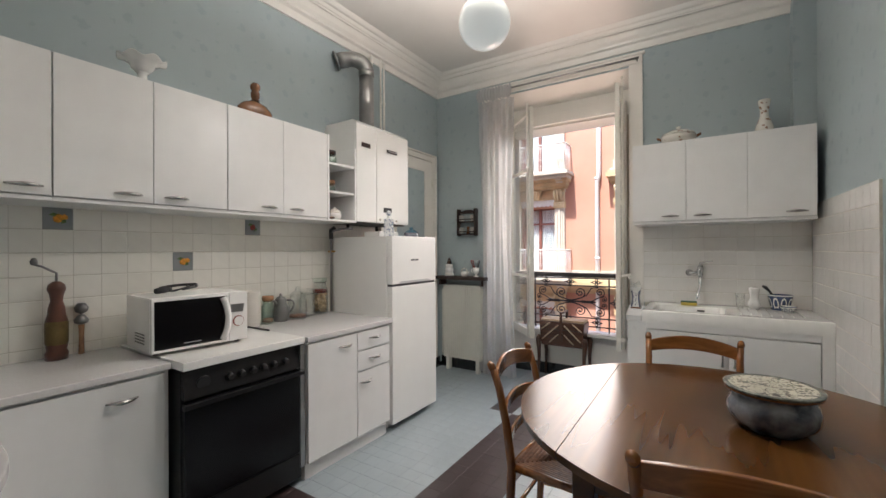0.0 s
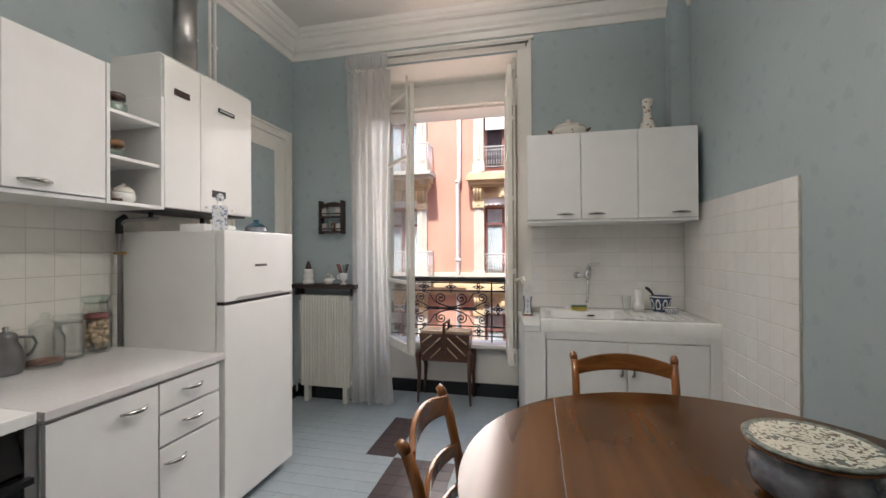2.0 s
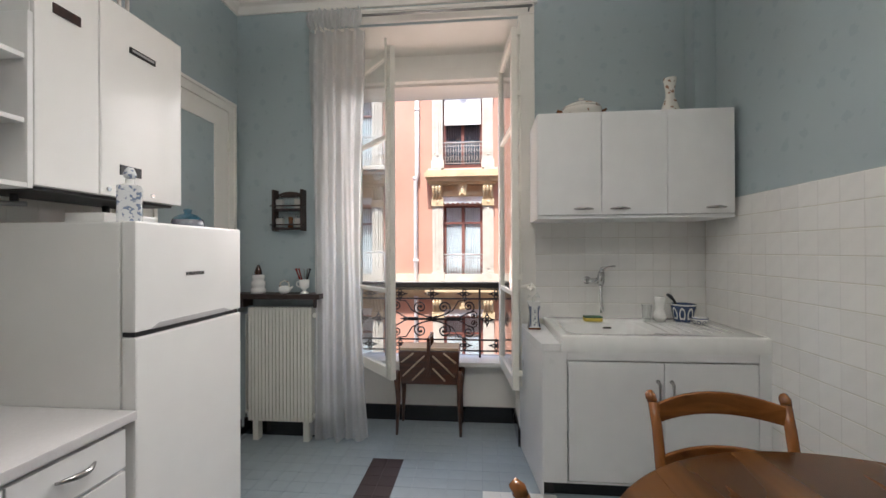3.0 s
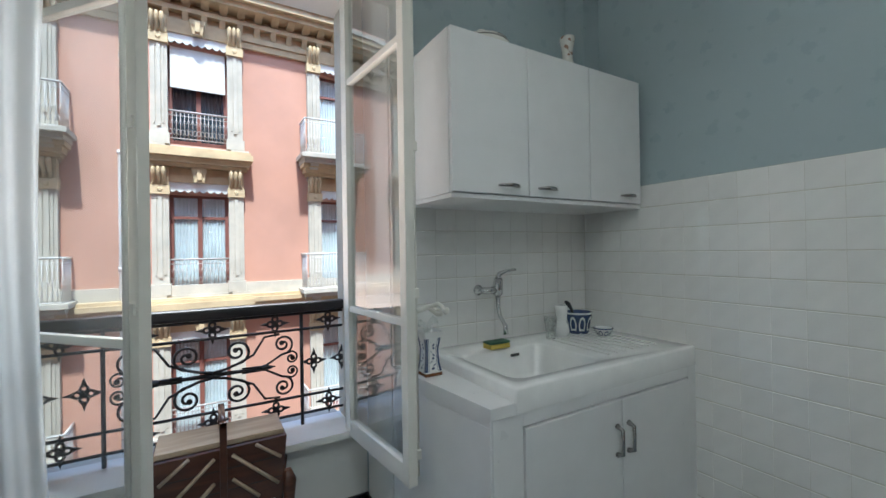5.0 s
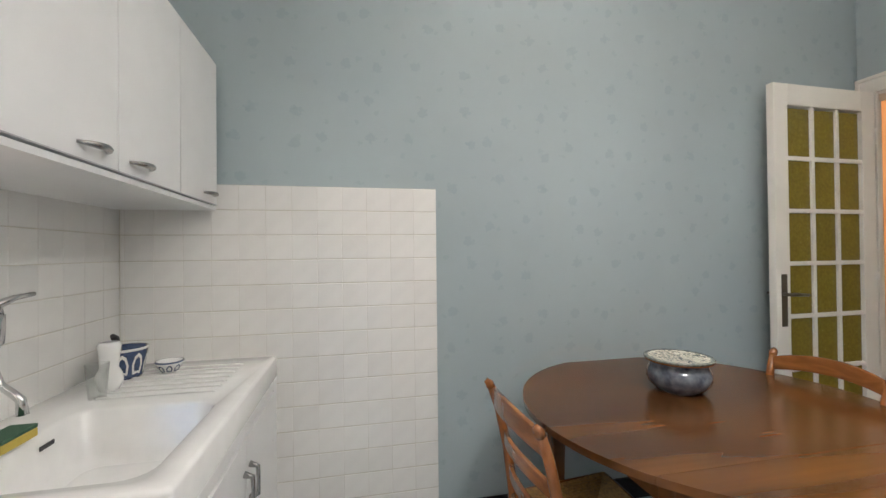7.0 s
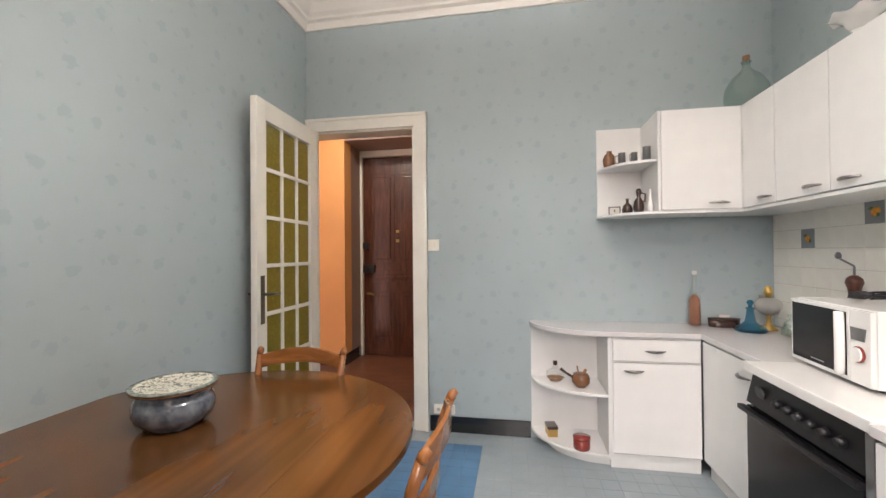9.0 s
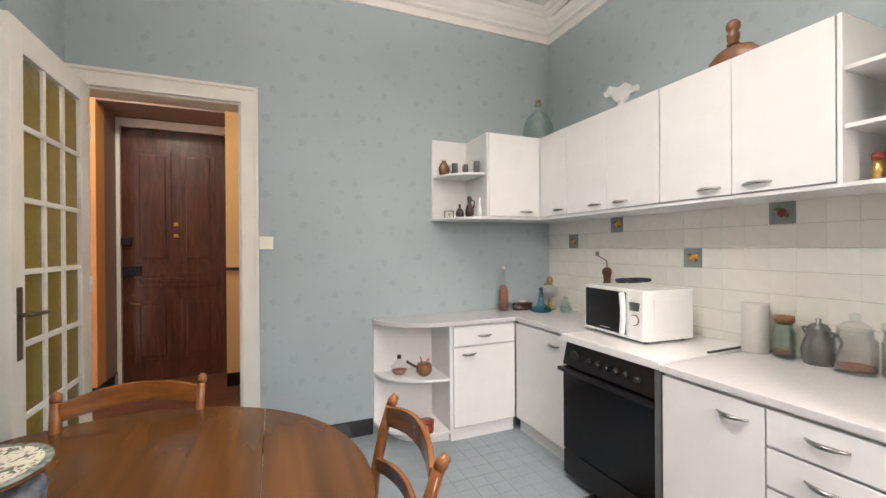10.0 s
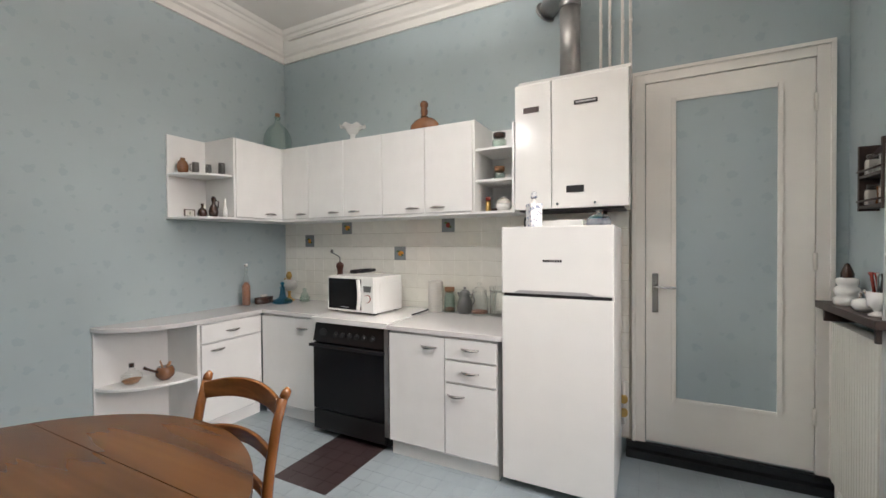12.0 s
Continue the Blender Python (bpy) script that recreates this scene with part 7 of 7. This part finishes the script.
part("painted_centre", lathe(B(), [(0.132, 0.1378), (0.121, 0.1368), (0.0, 0.1358)], seg=48, sx=0.87, sy=0.87), checker_cloth(), pla, "cream scrolls with brown rosettes")
# ---- switches, sockets, hall things ----
sp = thing("light_switch", (-0.445, S + 0.001, 1.375), "cream square light switch", "switch")
part("plate", slab(B(), -0.042, 0.042, 0.0, 0.010, -0.042, 0.042, 0.003), ROUGHP, sp)
part("rocker", slab(B(), -0.012, 0.012, 0.010, 0.016, -0.02, 0.02, 0.002), ROUGHP, sp)
for x, w_ in ((-0.475, 0.035), (-0.555, 0.04)):
    so_ = thing("wall_socket", (x, S + 0.001, 0.165), "cream wall socket above the skirting", "socket", "sockets by the doorway")
    part("plate", slab(B(), -w_, w_, 0.0, 0.02, -0.033, 0.033, 0.004), ROUGHP, so_)
    part("socket_hole", tube(B(), [(0, 0.0201, 0), (0, 0.0215, 0)], 0.012, 14), EDGE, so_)
um = thing("umbrella", (-0.31, -0.055, 0.0), "furled black umbrella with a curved handle hanging on the hall wall", "umbrella")
part("canopy", tube(B(), [(0.04, 0.02, 0.24), (0.03, 0.02, 0.34), (0.01, 0.02, 0.50), (0.0, 0.02, 0.60)], [0.012, 0.05, 0.045, 0.014], 10), INK, um)
part("shaft", tube(B(), [(0.0, 0.02, 0.60), (-0.02, 0.02, 0.86), (-0.035, 0.02, 0.92), (-0.07, 0.02, 0.93), (-0.09, 0.02, 0.90)], 0.010, 8), IRON, um)
part("tip", tube(B(), [(0.04, 0.02, 0.24), (0.055, 0.02, 0.17)], [0.008, 0.003], 8), STEEL, um)
um2 = thing("walking_stick", (-0.42, -0.055, 0.0), "black walking stick leaning on the hall wall", "walking stick")
part("stick", tube(B(), [(0.02, 0.03, 0.0), (0.0, 0.02, 0.80), (-0.01, 0.02, 0.90), (-0.05, 0.02, 0.92), (-0.07, 0.02, 0.88)], 0.010, 8), INK, um2)


# ---- tiles of the walls and the floor, last ----
def tile_mesh(name, w, h, t, material, axis, gaps=(0.0005, 0.0011), c=0.0024, cs=None):
    """A glazed tile whose face looks along an axis: 'x-', 'x+', 'y-' or 'z+'."""
    a, b = w / 2 - gaps[0], h / 2 - gaps[1]
    cs = c if cs is None else cs
    bm = B()
    lo = [bm.verts.new((x, y, 0)) for x, y in ((-a, -b), (a, -b), (a, b), (-a, b))]
    mid = [bm.verts.new((x, y, t - c * 0.6)) for x, y in ((-a, -b), (a, -b), (a, b), (-a, b))]
    hi = [bm.verts.new((x, y, t)) for x, y in ((-a + cs, -b + c), (a - cs, -b + c), (a - cs, b - c), (-a + cs, b - c))]
    for p, q in ((lo, mid), (mid, hi)):
        for i in range(4):
            bm.faces.new((p[i], p[(i + 1) % 4], q[(i + 1) % 4], q[i]))
    bm.faces.new(hi)
    if axis == "x-":
        m = Matrix(((0, 0, -1), (-1, 0, 0), (0, 1, 0)))
    elif axis == "x+":
        m = Matrix(((0, 0, 1), (1, 0, 0), (0, 1, 0)))
    elif axis == "y-":
        m = Matrix(((1, 0, 0), (0, 0, -1), (0, 1, 0)))
    else:
        m = Matrix.Identity(3)
    bmesh.ops.transform(bm, matrix=m.to_4x4(), verts=bm.verts)
    bmesh.ops.recalc_face_normals(bm, faces=bm.faces)
    me = bpy.data.meshes.new(name)
    bm.to_mesh(me)
    bm.free()
    me.materials.append(material)
    return me


def lay(parent, meshes, places, name, rng):
    for (x, y, z), k in places:
        o = new(name, meshes[k])
        o.parent = parent
        o.location = (x, y, z)
        o.rotation_euler = tuple(rng.uniform(-0.0025, 0.0025) for _ in range(3))


T = 0.1105
rng = random.Random(11)
east = struct("tile_patch_east", box(B(), E - 0.0107, E - 0.0005, 4.171, N - 0.001, 0.0, 1.637), GROUT, "grout bed of the white tiled patch beside the sink")
me = [tile_mesh("tile_e", T, T, 0.008, TILE, "x-", (0.0002, 0.0011), 0.0026, 0.0008)]
pl_ = []
for i in range(12):
    for j in range(15):
        y, z = 4.171 + T * (i + 0.5), 1.637 - T * (j + 0.5)
        if z > 0.0 and y < N - 0.02:
            pl_.append(((E - 0.004, y, z), 0))
lay(east, me, pl_, "tile", rng)
lay(east, [tile_mesh("tile_cut_e", 0.0152, T, 0.008, TILE, "x-", (0.0002, 0.0011), 0.0026, 0.0008)], [((E - 0.004, 5.5048, 1.637 - T * (j + 0.5)), 0) for j in range(14)], "tile", rng)
north = struct("tile_patch_north", box(B(), -0.535, E - 0.013, N - 0.0107, N - 0.0005, 0.83, 1.56), GROUT, "grout bed of the white tiles behind the sink")
me = [tile_mesh("tile_n", T, T, 0.008, TILE, "y-", (0.0002, 0.0010), 0.0024, 0.0008)]
lay(north, me, [((E - 0.013 - T * (i + 0.5), N - 0.004, 1.637 - T * (j + 0.5)), 0) for i in range(10) for j in range(1, 7)], "tile", rng)
west = struct("tile_patch_west", box(box(B(), W + 0.0005, W + 0.0107, S + 0.001, 3.86, 0.80, 1.56), W + 0.0005, W + 0.0107, 3.861, 4.515, 0.10, 1.56), GROUT, "grout bed of the cream tiles behind the cooker")
me = [tile_mesh("tile_w", T, T, 0.008, TILEW, "x+", (0.0002, 0.0010), 0.0024, 0.0007), tile_mesh("tile_decor", T, T, 0.0085, GREYPAT, "x+")]
DEC = {(2, 1): 0, (6, 0): 1, (11, 2): 2, (15, 0): 3}
YT = S + 0.04
pl_ = []
for i in range(27):
    for j in range(13):
        y, z = YT + T * (i + 0.5), 1.545 - T * (j + 0.5)
        if (j < 7 or y > 4.4) and z > 0.12:
            pl_.append(((W + 0.004, y, z), 1 if (i, j) in DEC else 0))
lay(west, me, pl_, "tile", rng)
lay(west, [tile_mesh("tile_cut", 0.0385, T, 0.008, TILEW, "x+", (0.0002, 0.0010), 0.0024, 0.0007)], [((W + 0.004, S + 0.0205, 1.545 - T * (j + 0.5)), 0) for j in range(7)], "tile", rng)
for (i, j), k in DEC.items():
    y, z = YT + T * (i + 0.5), 1.545 - T * (j + 0.5)
    fr_ = B()
    lathe(fr_, [(0, -0.022), (0.016, -0.016), (0.020, 0.0), (0.013, 0.016), (0, 0.022)], seg=14, sx=0.12)
    if k in (1, 2):
        lathe(fr_, [(0, -0.016), (0.014, -0.008), (0.015, 0.004), (0, 0.016)], (0, 0.022, 0.006), 12, sx=0.14)
    o = part("painted_fruit", fr_, FRUIT if k != 3 else REDM, west)
    o.location = (W + 0.0123, y, z)
    lf = B()
    prism(lf, [(-0.034, 0.014), (-0.018, 0.026), (0.004, 0.018), (-0.01, 0.006)], 0, 0, 0.0012)
    prism(lf, [(0.012, -0.026), (0.03, -0.02), (0.026, -0.004), (0.012, -0.010)], 0, 0, 0.0012)
    o = part("painted_leaf", lf, LEAF, west)
    o.location = (W + 0.0125, y, z)

floor_ = bpy.data.objects["floor"]
FT_ = 0.1
fm = [tile_mesh("floor_tile_" + n_, FT_, FT_, 0.004, m_, "z+", (0.0006, 0.0006), 0.0009) for n_, m_ in (("pale", FLOORL), ("dark", FLOORD), ("blue", FLOORB), ("white", FLOORW))]


def kind_at(x, y):
    if -1.56 < x < -1.36 and 4.65 < y < 5.25:
        return 1
    if -2.16 < x < -1.46 and 2.65 < y < 3.05:
        return 1
    if -1.36 < x < -0.96 and 3.15 < y < 4.65:
        return 1
    if -0.76 < x < 0.34 and 1.65 < y < 2.85:
        return 2
    if -0.96 < x < -0.46 and 4.35 < y < 4.95:
        return 3
    return 0


near, far = [], [[], [], [], []]
for i in range(34):
    for j in range(45):
        x, y = -2.71 + FT_ * (i + 0.5), 1.45 + FT_ * (j + 0.5)
        if x > E or y > 5.88 or (y > N and not RX0 < x < RX1):
            continue
        k = kind_at(x, y)
        if (-2.0 < x < -0.6 and 3.6 < y < 5.7) and len(near) < 290:
            near.append(((x, y, -0.004), k))
        else:
            far[k].append((x, y))
lay(floor_, fm, near, "tile", rng)
for k, cells in enumerate(far):
    if not cells:
        continue
    n_ = len(cells)
    base = np.array([v.co for v in fm[k].vertices])
    fc = [list(p.vertices) for p in fm[k].polygons]
    co = (base[None] + np.array([(x, y, -0.004) for x, y in cells])[:, None]).reshape(-1, 3)
    fs = [[v + len(base) * q for v in f] for q in range(n_) for f in fc]
    mesh = bpy.data.meshes.new("floor_rest")
    mesh.from_pydata(co.tolist(), [], fs)
    mesh.materials.append([FLOORL, FLOORD, FLOORB, FLOORW][k])
    o = new("tiles_rest", mesh)
    o.parent = floor_
    tagged(o, kind="stuff")
